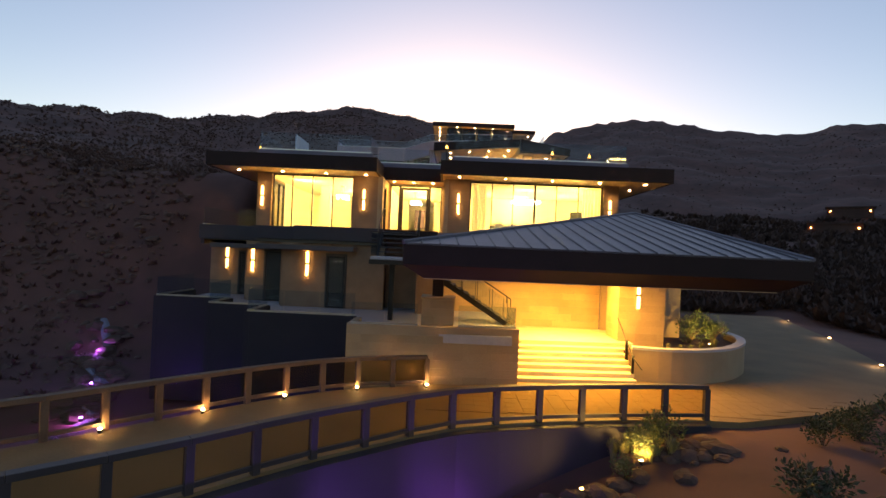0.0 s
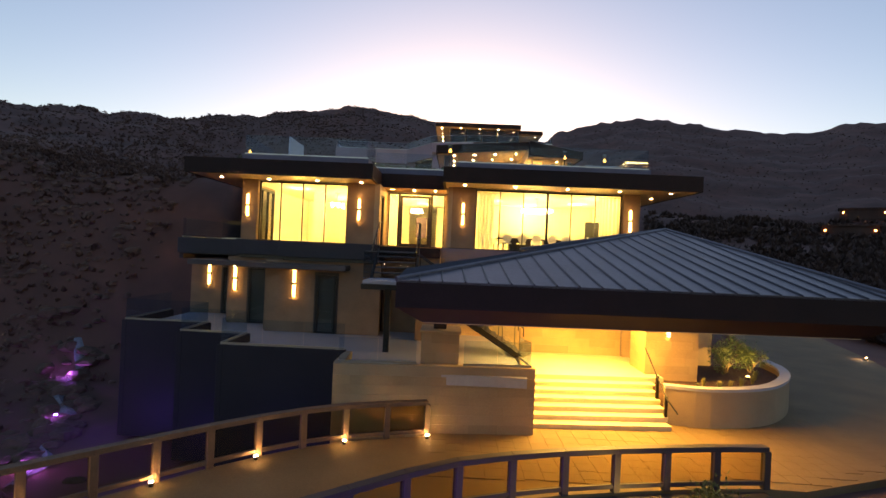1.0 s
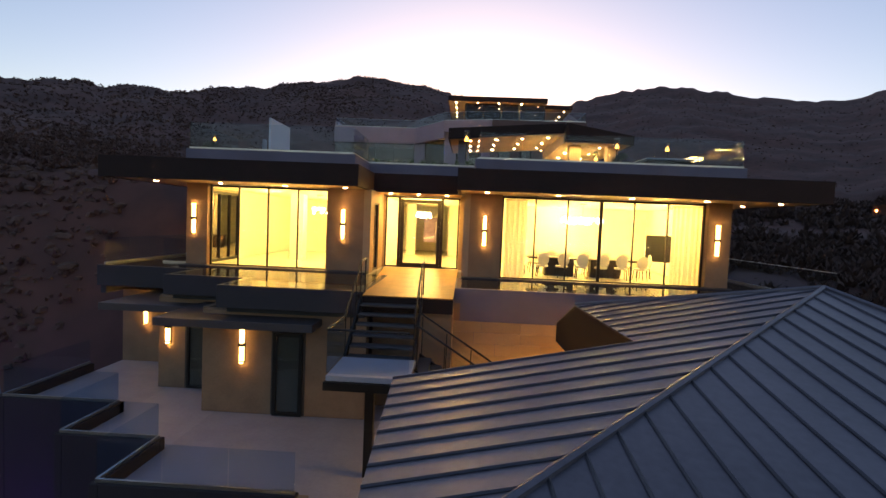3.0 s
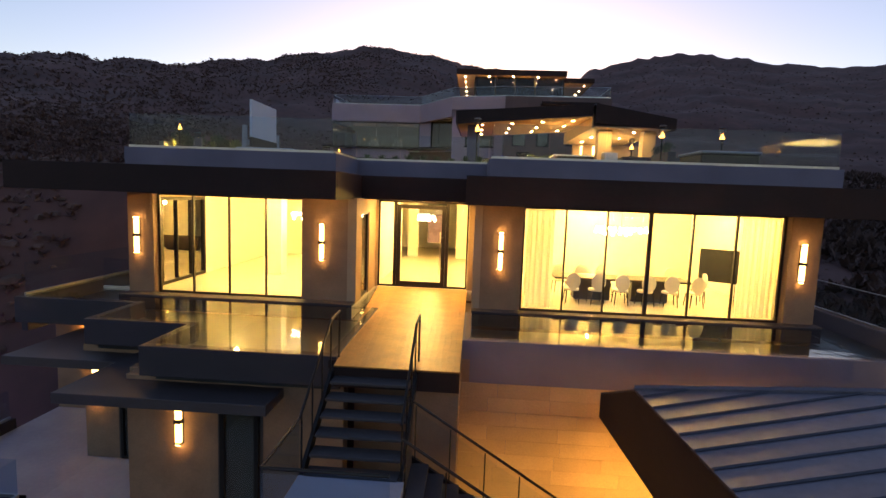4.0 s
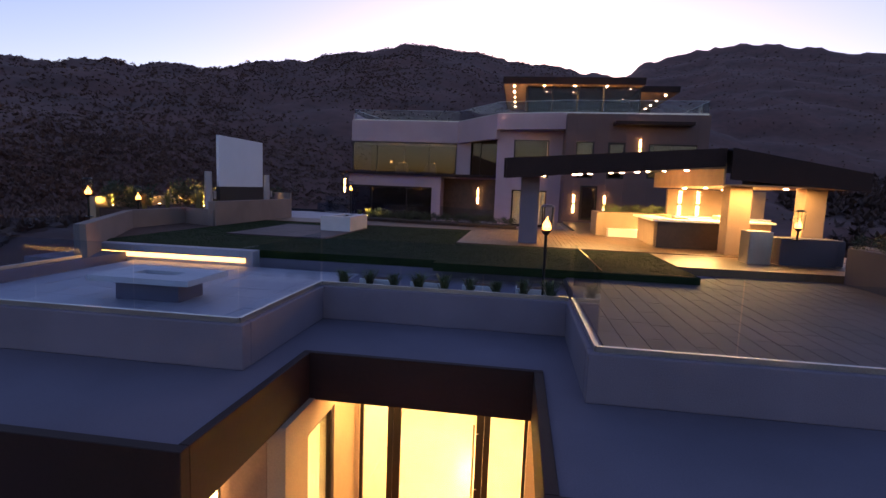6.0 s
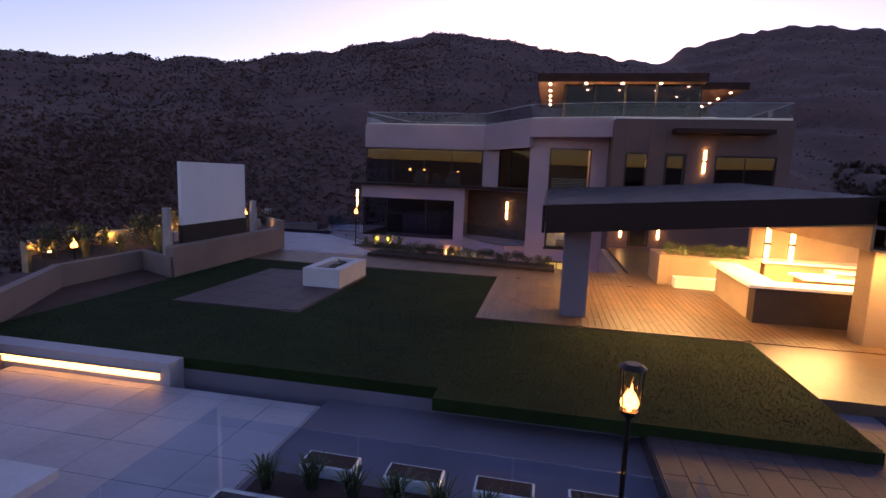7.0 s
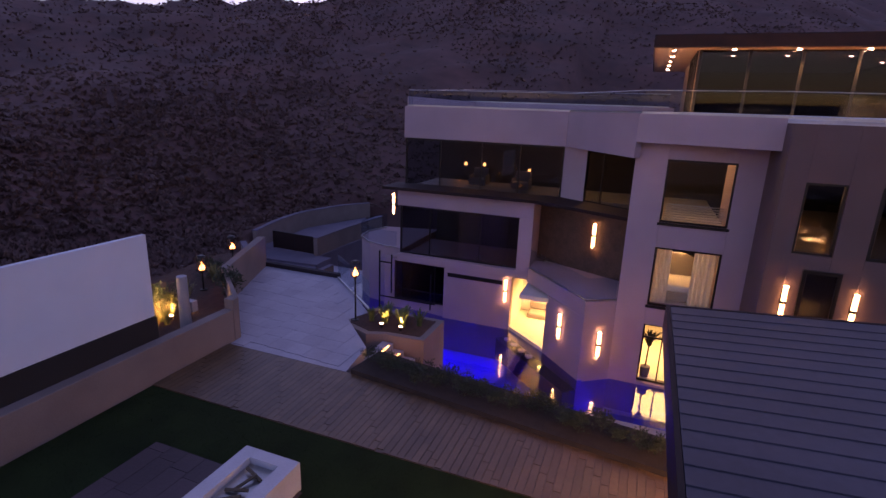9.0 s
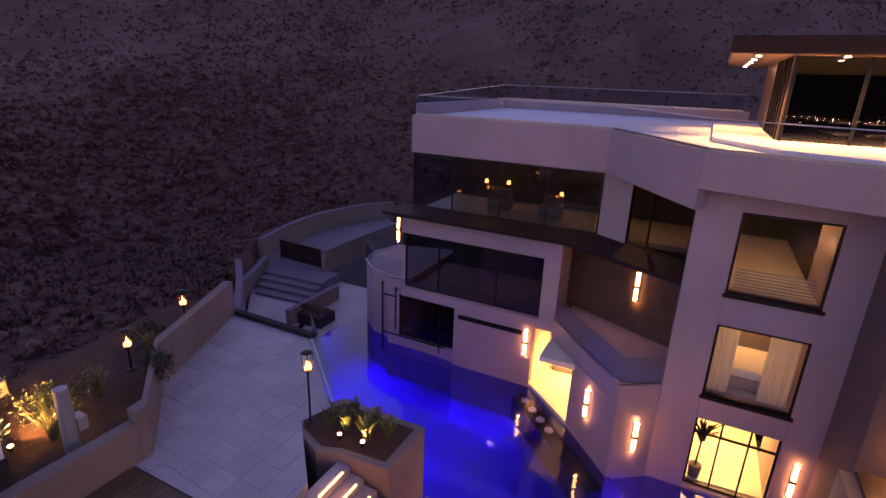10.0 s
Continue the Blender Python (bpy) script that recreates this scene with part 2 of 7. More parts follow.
def slab(name, pts, z0, z1, mat, label, category, bevel=0.0):
    bm = bmesh.new()
    prism(bm, pts, z0, z1)
    return tagged(new(name, finish(name, bm, mat, bevel)), label, category, kind="structure")


def made(fn):
    bm = bmesh.new()
    fn(bm)
    return bm


def boxes(*bs):
    bm = bmesh.new()
    for b in bs:
        box(bm, *b)
    return bm


def lamp(name, kind, at, energy, colour, size=0.3, target=None, spread=None, size_y=None):
    d = bpy.data.lights.new(name, kind)
    d.energy, d.color = energy, colour
    if kind == "AREA":
        d.size = size
        if size_y:
            d.shape, d.size_y = "RECTANGLE", size_y
        if spread:
            d.spread = radians(spread)
    elif kind == "SPOT":
        d.shadow_soft_size, d.spot_size, d.spot_blend = size, radians(spread or 80), 0.6
    else:
        d.shadow_soft_size = size
    ob = new(name, d)
    ob.matrix_world = look(at, target or (at[0], at[1] + 0.001, at[2] - 1))
    return ob

# ---- lights of the house ----
for x, y, e in ((-1.1, 34.2, 55), (-1.1, 38.2, 55), (3.2, 34.2, 62), (5.7, 31.9, 45), (8.4, 34.2, 55), (8.5, 30.9, 40), (5.7, 35.8, 62), (-7.6, 31.6, 60), (-4.4, 31.6, 60), (-5.9, 36.5, 90)):
    lamp("room_lamp", "POINT", (x, y, 8.35), e * 1.7, (1.0, 0.66, 0.15), 0.07)
lamp("portico_lamp", "AREA", (6.2, 21.0, 4.12), 600, (1.0, 0.60, 0.10), 3.5, size_y=4.5)
lamp("recess_lamp", "AREA", (-1.1, 31.1, 8.9), 62, (1.0, 0.62, 0.13), 2.6, size_y=1.2)
lamp("kitchen_patio_lamp", "AREA", (3.0, 42.8, 12.55), 105, (1.0, 0.66, 0.16), 2.6, size_y=3.0)
lamp("kitchen_lamp", "AREA", (7.2, 43.4, 12.42), 290, (1.0, 0.66, 0.16), 2.6, size_y=3.0)
lamp("side_bay_lamp", "AREA", (7.4, 39.5, 12.5), 45, (1.0, 0.66, 0.16), 2.4, size_y=0.4)
lamp("bar_room_lamp", "AREA", (0.6, 60.0, 8.7), 60, (1.0, 0.74, 0.15), 2.5)
lamp("grotto_lamp", "AREA", (-4.0, 61.8, 8.6), 70, (1.0, 0.74, 0.15), 1.6)
for x, y, e in ((-0.6, 60.5, 260), (1.47, 60.18, 230), (3.55, 60.18, 230), (5.67, 60.18, 230), (-0.6, 64.9, 220), (3.65, 62.5, 90), (7.6, 62.4, 160)):
    lamp("pavilion_lamp", "SPOT", (x, y, 19.4), e, (1.0, 0.68, 0.16), 0.06, target=(x, y - 0.5, 16.9), spread=110)
for x, y in ((-13.8, 60.9), (-12.0, 60.4), (-9.2, 60.1), (-7.2, 60.1), (-5.3, 59.0), (-3.6, 57.2), (-1.6, 56.9), (0.6, 57.2)):
    lamp("pool_lamp", "AREA", (x, y, 5.9), 11, (0.05, 0.03, 1.0), 0.3, target=(x - 0.6, y - 3.0, 5.0))
for x, y in ((-14.6, 57.5), (-9.2, 55.6), (-5.6, 54.4), (-1.5, 53.6)):
    lamp("pool_lamp", "AREA", (x, y, 6.2), 9, (0.05, 0.03, 1.0), 0.3, target=(x, y + 0.3, 4.8))
for x, y, tx, ty in ((-2.6, 8.2, -2.0, 11.0), (-0.4, 10.0, 0.0, 12.8), (1.6, 11.4, 2.2, 14.0)):
    lamp("bridge_wash", "SPOT", (x, y, -1.9), 70, (0.30, 0.10, 1.0), 0.08, target=(tx, ty, -0.7), spread=120)
for x, y, e in ((-7.6, 20.6, 9), (-4.2, 18.6, 8), (-10.5, 22.8, 9), (-13.6, 24.6, 9)):
    lamp("court_wash", "POINT", (x, y, -1.4), e, (0.16, 0.06, 1.0), 0.08)

# ---- ground ----
SKYLINE = [(-80, 9.0), (-52, 10.2), (-41.8, 10.8), (-39.6, 11.1), (-35.9, 11.6), (-33.8, 11.2), (-31.5, 11.7), (-27.6, 12.1), (-21.3, 13.1), (-17.4, 14.0), (-12.7, 14.8), (-10.3, 15.1), (-6.5, 14.6), (-2.7, 14.0), (3.5, 13.1), (9.8, 12.1), (12.5, 10.6), (22, 6.5), (60, 3.0), (80, 2.0)]
FARLINE = [(-4, 9.0), (6, 11.0), (9.8, 12.4), (11.3, 13.3), (14.6, 13.9), (18.6, 14.4), (21.6, 14.3), (23.5, 13.7), (28.5, 12.8), (33.6, 11.9), (36.5, 12.5), (39.8, 12.4), (55, 11.0), (80, 6.0)]
RIDGE = [(-80, 160), (-28, 165), (-14, 228), (-10, 225), (0, 240), (10, 270), (80, 240)]
FOOT = [(-90, 26), (-60, 32), (-38, 44), (-26, 74), (-14, 86), (10, 84), (24, 60), (45, 48), (80, 45)]


def along(table, a):
    return float(np.interp(a, [p[0] for p in table], [p[1] for p in table]))


def ease(a, b, v):
    s = min(max((v - a) / (b - a), 0.0), 1.0)
    return s * s * (3 - 2 * s)


DUG = [(-13.6, 53.8), (-15.6, 53.8), (-20.4, 58.4), (-23.4, 61.0), (-24.6, 63.2), (-26.3, 65.4), (-26.9, 68.5), (-27.1, 71.9), (-26.6, 74.0), (-24.6, 78.5), (-13.6, 78.5)]


def height(x, y):
    """The desert floor under the house, and the hills that rise beyond it."""
    u, v = x - 1.06, y - 0.46
    r, a = math.hypot(u, v), math.degrees(math.atan2(u, v))
    rough = noise.fractal(Vector((x * 0.05, y * 0.05, 3.0)), 0.9, 2.0, 6)
    if y < 0 and r > 60:
        return -2.3 - 0.03 * r + rough + 170 * ease(1500, 2600, r)
    z = -2.6 + 2.7 * ease(-1.5, 9.5, x)
    z += 6.0 * ease(24, 50, y) * ease(17, 11, x) * ease(-40, -12, x)
    z = max(z, -2.6 + (12.7 - 2.0 * ease(50, 60, y)) * ease(28.5, 39, y) * ease(-11.0, -13.4, x) * ease(80, 26, -x))
    site = ease(70, 52, r)
    if abs(a) < 82 and y > 0:
        ridge, foot = along(RIDGE, a), along(FOOT, a)
        crag = noise.fractal(Vector((a * 0.5, 0.0, r * 0.008)), 0.7, 2.1, 5)
        top = 4.9 + ridge * math.tan(radians(along(SKYLINE, a))) + crag * 0.9
        s = (r - foot) / (ridge - foot)
        if s > 0:
            k = 1 - (1 - min(s, 1.0)) ** 1.15
            if s > 1:
                k = max(0.5, 1 - (s - 1) * 0.7)
            # broken ledges across the slope
            k += 0.012 * noise.fractal(Vector((x * 0.02, y * 0.02, k * 18.0)), 0.8, 2.2, 4) * ease(0, 0.2, s) * ease(1.0, 0.9, s)
            z = z * (1 - k) + top * k
        far = 4.9 + 400 * math.tan(radians(along(FARLINE, a))) + crag * 2.5
        s2 = (r - 100) / 300
        if s2 > 0 and a > -4:
            k2 = s2 ** 1.1 if s2 < 1 else max(0.5, 1 - (s2 - 1) * 0.6)
            k2 += 0.03 * noise.fractal(Vector((x * 0.012, y * 0.012, k2 * 6.0)), 0.8, 2.2, 4) * ease(1.0, 0.9, s2)
            z = max(z, far * k2)
    z += rough * (0.25 + 1.1 * ease(60, 150, r)) * (1 - 0.75 * ease(60, 40, r))
    # dug out for the swimming pool and the rooms behind it
    if -13.6 < x < 11 and 47.5 < y < 75:
        z = min(z, 3.4)
    if -28 < x < -13 and y > 53 and inside(x, y, DUG):
        z = min(z, 4.6)
    return z


def ground_sheet():
    azs = [math.radians(a) for a in np.concatenate([np.arange(-180, -84, 8), np.arange(-84, 84, 0.5), np.arange(84, 180, 8)])]
    rs = np.concatenate([np.arange(0.5, 80, 0.9), 80 * 1.02 ** np.arange(0, 138), [1500, 2400, 4000]])
    verts, faces, n = [(1.06, 0.46, height(1.06, 0.46))], [], len(azs)
    for r in rs:
        for a in azs:
            x, y = 1.06 + r * math.sin(a), 0.46 + r * math.cos(a)
            verts.append((x, y, height(x, y)))
    for i in range(n):
        faces.append((0, 1 + (i + 1) % n, 1 + i))
    for k in range(len(rs) - 1):
        for i in range(n):
            j = (i + 1) % n
            faces.append((1 + k * n + i, 1 + k * n + j, 1 + (k + 1) * n + j, 1 + (k + 1) * n + i))
    me = bpy.data.meshes.new("ground")
    me.from_pydata(verts, [], faces)
    me.materials.append(EARTH)
    for p in me.polygons:
        p.use_smooth = True
    return tagged(new("ground", me), "reddish brown desert hillsides with rocky ridges in dusk shade", "ground", kind="structure")


ground_sheet()

# ---- front building: slabs, walls, roof ----
structure("floor_upper", [(-9.75, -2.74, 28.6, 46.0, 5.45, 5.82), (0.72, 10.35, 28.6, 46.0, 5.45, 5.82), (-2.74, 0.72, 32.05, 46.0, 5.45, 5.82)], FLOORIN, "pale polished stone floor of the upper storey", "floor", 0)
structure("ceiling_upper", [(-9.7, 10.3, 32.3, 45.9, 8.86, 8.94), (-9.7, -2.97, 29.45, 32.3, 8.86, 8.94), (0.93, 10.3, 29.4, 32.3, 8.86, 8.94)], WHITE, "white plaster ceiling of the lit rooms", "ceiling", 0)
structure("wall_front_upper", [(-9.75, -8.95, 29.05, 29.45, 5.82, 8.95), (-4.38, -3.0, 29.05, 29.45, 5.82, 8.95), (0.95, 2.12, 28.95, 29.4, 5.82, 8.95), (9.52, 10.35, 28.95, 29.4, 5.82, 8.95)], PIER, "brown stone piers between tall windows", "wall", 0.01)
structure("wall_recess", [(-3.0, -2.74, 29.05, 29.8, 5.82, 8.95), (-3.0, -2.74, 30.9, 32.3, 5.82, 8.95), (-3.0, -2.74, 29.8, 30.9, 8.5, 8.95), (0.72, 0.95, 28.95, 32.3, 5.82, 8.95), (-2.74, -2.66, 32.05, 32.3, 5.82, 8.95), (0.53, 0.72, 32.05, 32.3, 5.82, 8.95)], TANWALL, "tan rendered walls of the entrance recess", "wall", 0)
structure("wall_side_upper", [(-9.75, -9.5, 29.45, 30.3, 5.82, 8.95), (-9.75, -9.5, 33.1, 46, 5.82, 8.95), (-9.75, -9.5, 30.3, 33.1, 8.75, 8.95), (10.1, 10.35, 29.4, 46, 5.82, 8.95)], TANWALL, "tan rendered end walls of the upper storey", "wall", 0)
structure("wall_inner", [(-9.5, 10.1, 45.8, 46.0, 5.82, 8.9), (-2.95, -2.75, 32.3, 38.0, 5.82, 8.9), (0.75, 0.95, 32.3, 40.0, 5.82, 8.9), (0.95, 10.1, 37.0, 37.2, 5.82, 8.9), (-9.5, -6.6, 40.0, 40.2, 5.82, 8.9), (-5.2, -2.95, 40.0, 40.2, 5.82, 8.9), (-2.75, -2.2, 41.0, 41.2, 5.82, 8.9), (-0.2, 0.75, 41.0, 41.2, 5.82, 8.9), (-7.3, -6.7, 33.5, 34.1, 5.82, 8.9)], WHITE, "white plaster inner walls and a column", "wall", 0)
structure("wall_lining", [(-9.5, -9.485, 29.46, 30.3, 5.83, 8.9), (-9.5, -9.485, 33.1, 40.0, 5.83, 8.9), (10.085, 10.1, 29.41, 37.0, 5.83, 8.9)], WHITE, "white plaster lining of the end walls indoors", "wall", 0)
structure("roof_slab_front", [(-11.6, -2.95, 27.2, 46, 8.97, 9.62), (-2.95, 0.6, 30.15, 46, 8.97, 9.62), (0.6, 12.4, 27.1, 46, 8.97, 9.62)], LEDGE, "grey flat roof ledge over the front rooms", "roof", 0)
structure("fascia_front", [(-11.75, -2.83, 27.06, 27.2, 8.93, 9.66), (-2.95, -2.83, 27.2, 30.05, 8.93, 9.66), (-2.95, 0.6, 30.05, 30.15, 8.93, 9.66), (0.47, 0.6, 27.1, 30.05, 8.93, 9.66), (0.47, 12.5, 26.98, 27.1, 8.93, 9.66), (-11.75, -11.6, 27.2, 40, 8.93, 9.66), (12.38, 12.5, 27.1, 40, 8.93, 9.66)], FASCIA, "dark bronze fascia boards along the overhanging eaves", "fascia", 0.008)
structure("soffit_front", [(-11.6, -2.95, 27.2, 29.3, 8.945, 8.966), (-2.95, 0.6, 30.15, 32.3, 8.945, 8.966), (0.6, 12.38, 27.1, 29.3, 8.945, 8.966), (-11.6, -9.76, 29.3, 40, 8.945, 8.966), (10.36, 12.38, 29.3, 40, 8.945, 8.966)], SOFFIT, "warm cedar boards under the eaves", "soffit", 0)
structure("parapet_front", [(-9.9, -3.42, 29.2, 29.42, 9.62, 10.25), (-3.64, -3.42, 29.42, 32.1, 9.62, 10.25), (-3.64, 1.28, 32.1, 32.32, 9.62, 10.25), (1.06, 1.28, 29.42, 32.1, 9.62, 10.25), (1.06, 10.9, 29.2, 29.42, 9.62, 10.25), (-9.9, -9.68, 29.42, 33.4, 9.62, 10.25), (10.68, 10.9, 29.42, 46, 9.62, 10.25)], STUCCO, "grey stucco parapet round the roof terrace", "parapet", 0.015)

structure("sill_front", [(-9.75, -2.74, 28.55, 29.04, 5.823, 5.89), (0.72, 10.35, 28.55, 28.94, 5.823, 5.89)], DIMSTUCCO, "stone sill along the front windows, darkened for shade", "sill", 0.006)
structure("sill_trim", [(-9.75, -2.74, 28.57, 28.598, 5.45, 5.82), (0.72, 10.35, 28.57, 28.598, 5.45, 5.82)], FASCIA, "dark trim below the front windows", "trim", 0)

# reflecting pools
structure("pool_wall_right", [(0.55, 12.4, 25.72, 26.0, -1.0, 5.84), (12.0, 12.4, 26.0, 40.0, 0.0, 5.84), (0.55, 0.75, 26.0, 28.6, 3.0, 5.84)], STUCCO, "tall tan-grey retaining wall of the reflecting pool", "wall", 0.01)
structure("pool_floor_right", [(0.75, 12.0, 26.0, 28.6, 4.9, 5.35), (10.4, 12.0, 28.6, 40.0, 4.9, 5.35)], DARKPOOL, "dark tiled bed of the reflecting pool", "pool", 0)
structure("pool_wall_left", [(-6.1, -1.95, 24.05, 24.3, 5.2, 5.84), (-6.1, -5.9, 24.3, 25.9, 5.2, 5.84), (-8.7, -5.9, 25.85, 26.05, 5.2, 5.84), (-8.7, -8.5, 26.05, 27.8, 5.2, 5.84), (-12.25, -8.5, 27.72, 27.92, 5.1, 5.84), (-12.25, -12.05, 27.92, 36, 4.8, 5.84), (-2.15, -1.95, 24.3, 28.6, 5.05, 5.84)], DIMSTUCCO, "stepped edge walls of the reflecting pool, shade put into the dark grey", "wall", 0.01)
structure("pool_floor_left", [(-5.9, -2.15, 24.3, 28.6, 5.05, 5.4), (-8.5, -5.9, 26.05, 28.6, 5.05, 5.4), (-12.05, -8.5, 27.92, 28.6, 5.05, 5.4), (-12.05, -9.75, 28.6, 36, 5.05, 5.4)], DARKPOOL, "dark tiled bed of the stepped reflecting pool", "pool", 0)
for nm, bs in (("water_right", [(0.6, 12.0, 25.8, 28.55), (10.36, 12.0, 28.55, 40.0)]), ("water_left", [(-6.05, -2.0, 24.1, 25.9), (-8.65, -2.0, 25.9, 27.77), (-12.2, -2.0, 27.77, 28.55), (-12.2, -9.76, 28.55, 36)])):
    bm = bmesh.new()
    for x0, x1, y0, y1 in bs:
        v = [bm.verts.new(q) for q in ((x0, y0, 5.846), (x1, y0, 5.846), (x1, y1, 5.846), (x0, y1, 5.846))]
        bm.faces.new(v)
    w = tagged(new(nm, finish(nm, bm, WATER)), "still dark water mirroring the lit windows", "water", kind="structure")
    w.visible_shadow = False

# lower storey and garden terraces
structure("wall_lower", [(-6.7, -1.9, 24.5, 24.9, 2.05, 5.05), (-9.1, -6.7, 26.3, 26.7, 2.05, 5.05), (-6.9, -6.7, 24.9, 26.3, 2.05, 5.05), (-12.15, -9.1, 29.0, 29.4, 2.05, 4.8), (-9.3, -9.1, 26.7, 29.0, 2.05, 5.05), (-12.15, -11.9, 29.4, 40, 2.0, 4.8), (-1.95, 0.75, 25.72, 26.1, 2.05, 5.4), (-0.34, 0.55, 23.8, 25.72, 2.05, 5.74)], PIER, "brown stone walls of the lower storey", "wall", 0.01)
structure("canopy_lower", [(-7.62, -3.2, 23.55, 26.4, 4.72, 4.94), (-10.65, -7.6, 25.6, 29.05, 4.66, 4.88)], CANOPY, "dark metal canopies over the garden doors", "canopy", 0.01)
structure("terrace_lower", [(-12.15, -8.75, 24.1, 29.0, 1.75, 2.05), (-8.75, -6.3, 22.0, 29.0, 1.75, 2.05), (-6.3, -2.3, 19.9, 24.5, 1.75, 2.05), (-2.3, 3.4, 18.3, 25.72, 1.75, 2.05)], PALE, "pale stone floor of the lower garden terrace", "terrace", 0)
structure("wall_terrace", [(-12.15, -8.75, 23.9, 24.1, -2.4, 2.35), (-8.75, -6.3, 21.8, 22.0, -2.4, 2.35), (-8.95, -8.75, 21.8, 24.1, -2.4, 2.35), (-6.5, -6.3, 19.7, 21.8, -2.4, 2.35), (-6.3, -2.3, 19.7, 19.9, -2.4, 2.35), (-12.35, -12.15, 23.9, 27.5, -2.4, 2.35)], DARKSTUCCO, "retaining walls of stepped terraces, shade put into their near-black colour", "wall", 0.012)
bm = bmesh.new()
prism(bm, [(-2.3, 18.02), (3.68, 18.55), (3.68, 18.8), (-2.3, 18.27)], -1.5, 2.3)
box(bm, -2.35, -2.1, 18.27, 19.9, -1.5, 2.3)
box(bm, 3.43, 3.68, 18.8, 25.7, 0.0, 2.05)
tagged(new("wall_entrance", finish("wall_entrance", bm, TANWALL, 0.012)), "tan limestone wall beside the entrance steps", "wall", kind="structure")
structure("landing_entrance", [(3.68, 8.9, 21.9, 25.72, 0.0, 1.45)], STONE, "pale stone landing under the portico", "landing", 0.01)
structure("wall_portico_back", [(8.6, 12.4, 25.5, 25.72, 0.3, 4.3)], TANWALL, "tan wall behind the portico", "wall", 0)

# ---- drive and bridge ----
def curve(pts, n):
    """Points at even steps along a smooth line through pts."""
    p = [Vector(q) for q in pts]
    fine = []
    for i in range(len(p) - 1):
        a, b, c, d = p[max(i - 1, 0)], p[i], p[i + 1], p[min(i + 2, len(p) - 1)]
        for k in range(40):
            s = k / 40
            fine.append(0.5 * ((2 * b) + (c - a) * s + (2 * a - 5 * b + 4 * c - d) * s * s + (3 * b - a - 3 * c + d) * s ** 3))
    fine.append(p[-1])
    cum = [0.0]
    for u, v in zip(fine, fine[1:]):
        cum.append(cum[-1] + (v - u).length)
    out = []
    for k in range(n):
        want = cum[-1] * k / (n - 1)
        j = min(max(np.searchsorted(cum, want), 1), len(cum) - 1)
        f = (want - cum[j - 1]) / max(cum[j] - cum[j - 1], 1e-9)
        out.append(fine[j - 1].lerp(fine[j], f))
    return out


FAR_RAIL = [(0.5, 18.08), (-1.85, 17.3), (-3.75, 16.0), (-5.5, 14.25), (-7.0, 12.65), (-8.3, 11.3), (-11.5, 8.6), (-16.0, 5.2)]
NEAR_RAIL = [(8.82, 15.65), (6.84, 15.4), (3.47, 14.7), (1.08, 13.82), (0.02, 12.99), (-1.95, 11.37), (-3.35, 9.9), (-4.45, 8.85), (-5.4, 8.0), (-8.4, 5.6), (-12.5, 2.6)]
far_pts, near_pts = curve(FAR_RAIL, 19), curve(NEAR_RAIL, 21)
drive_outline = [(p.x, p.y) for p in far_pts[::-1]] + [(0.2, 19.6), (15.4, 26.5), (20.0, 36.0), (24.0, 48.0), (31.5, 48.0), (29.9, 43.9), (26.4, 34.4), (22.3, 25.2), (18.0, 19.5), (13.0, 16.8), (9.8, 15.6)] + [(p.x, p.y) for p in near_pts]
slab("road", drive_outline, -0.15, 0.3, PAVER, "tan paved drive curving over a bridge to the entrance", "drive")
bm = bmesh.new()
for i in range(len(near_pts) - 1):
    a, b = near_pts[i], near_pts[i + 1]
    t = (b - a).normalized()
    q = Vector((-t.y, t.x)) * -0.3
    prism(bm, [(a.x, a.y), (b.x, b.y), (b.x - q.x, b.y - q.y), (a.x - q.x, a.y - q.y)], -2.8, 0.22)
tagged(new("wall_bridge", finish("wall_bridge", bm, DIMSTUCCO)), "concrete side wall of the bridge, shade put into its grey", "wall", kind="structure")


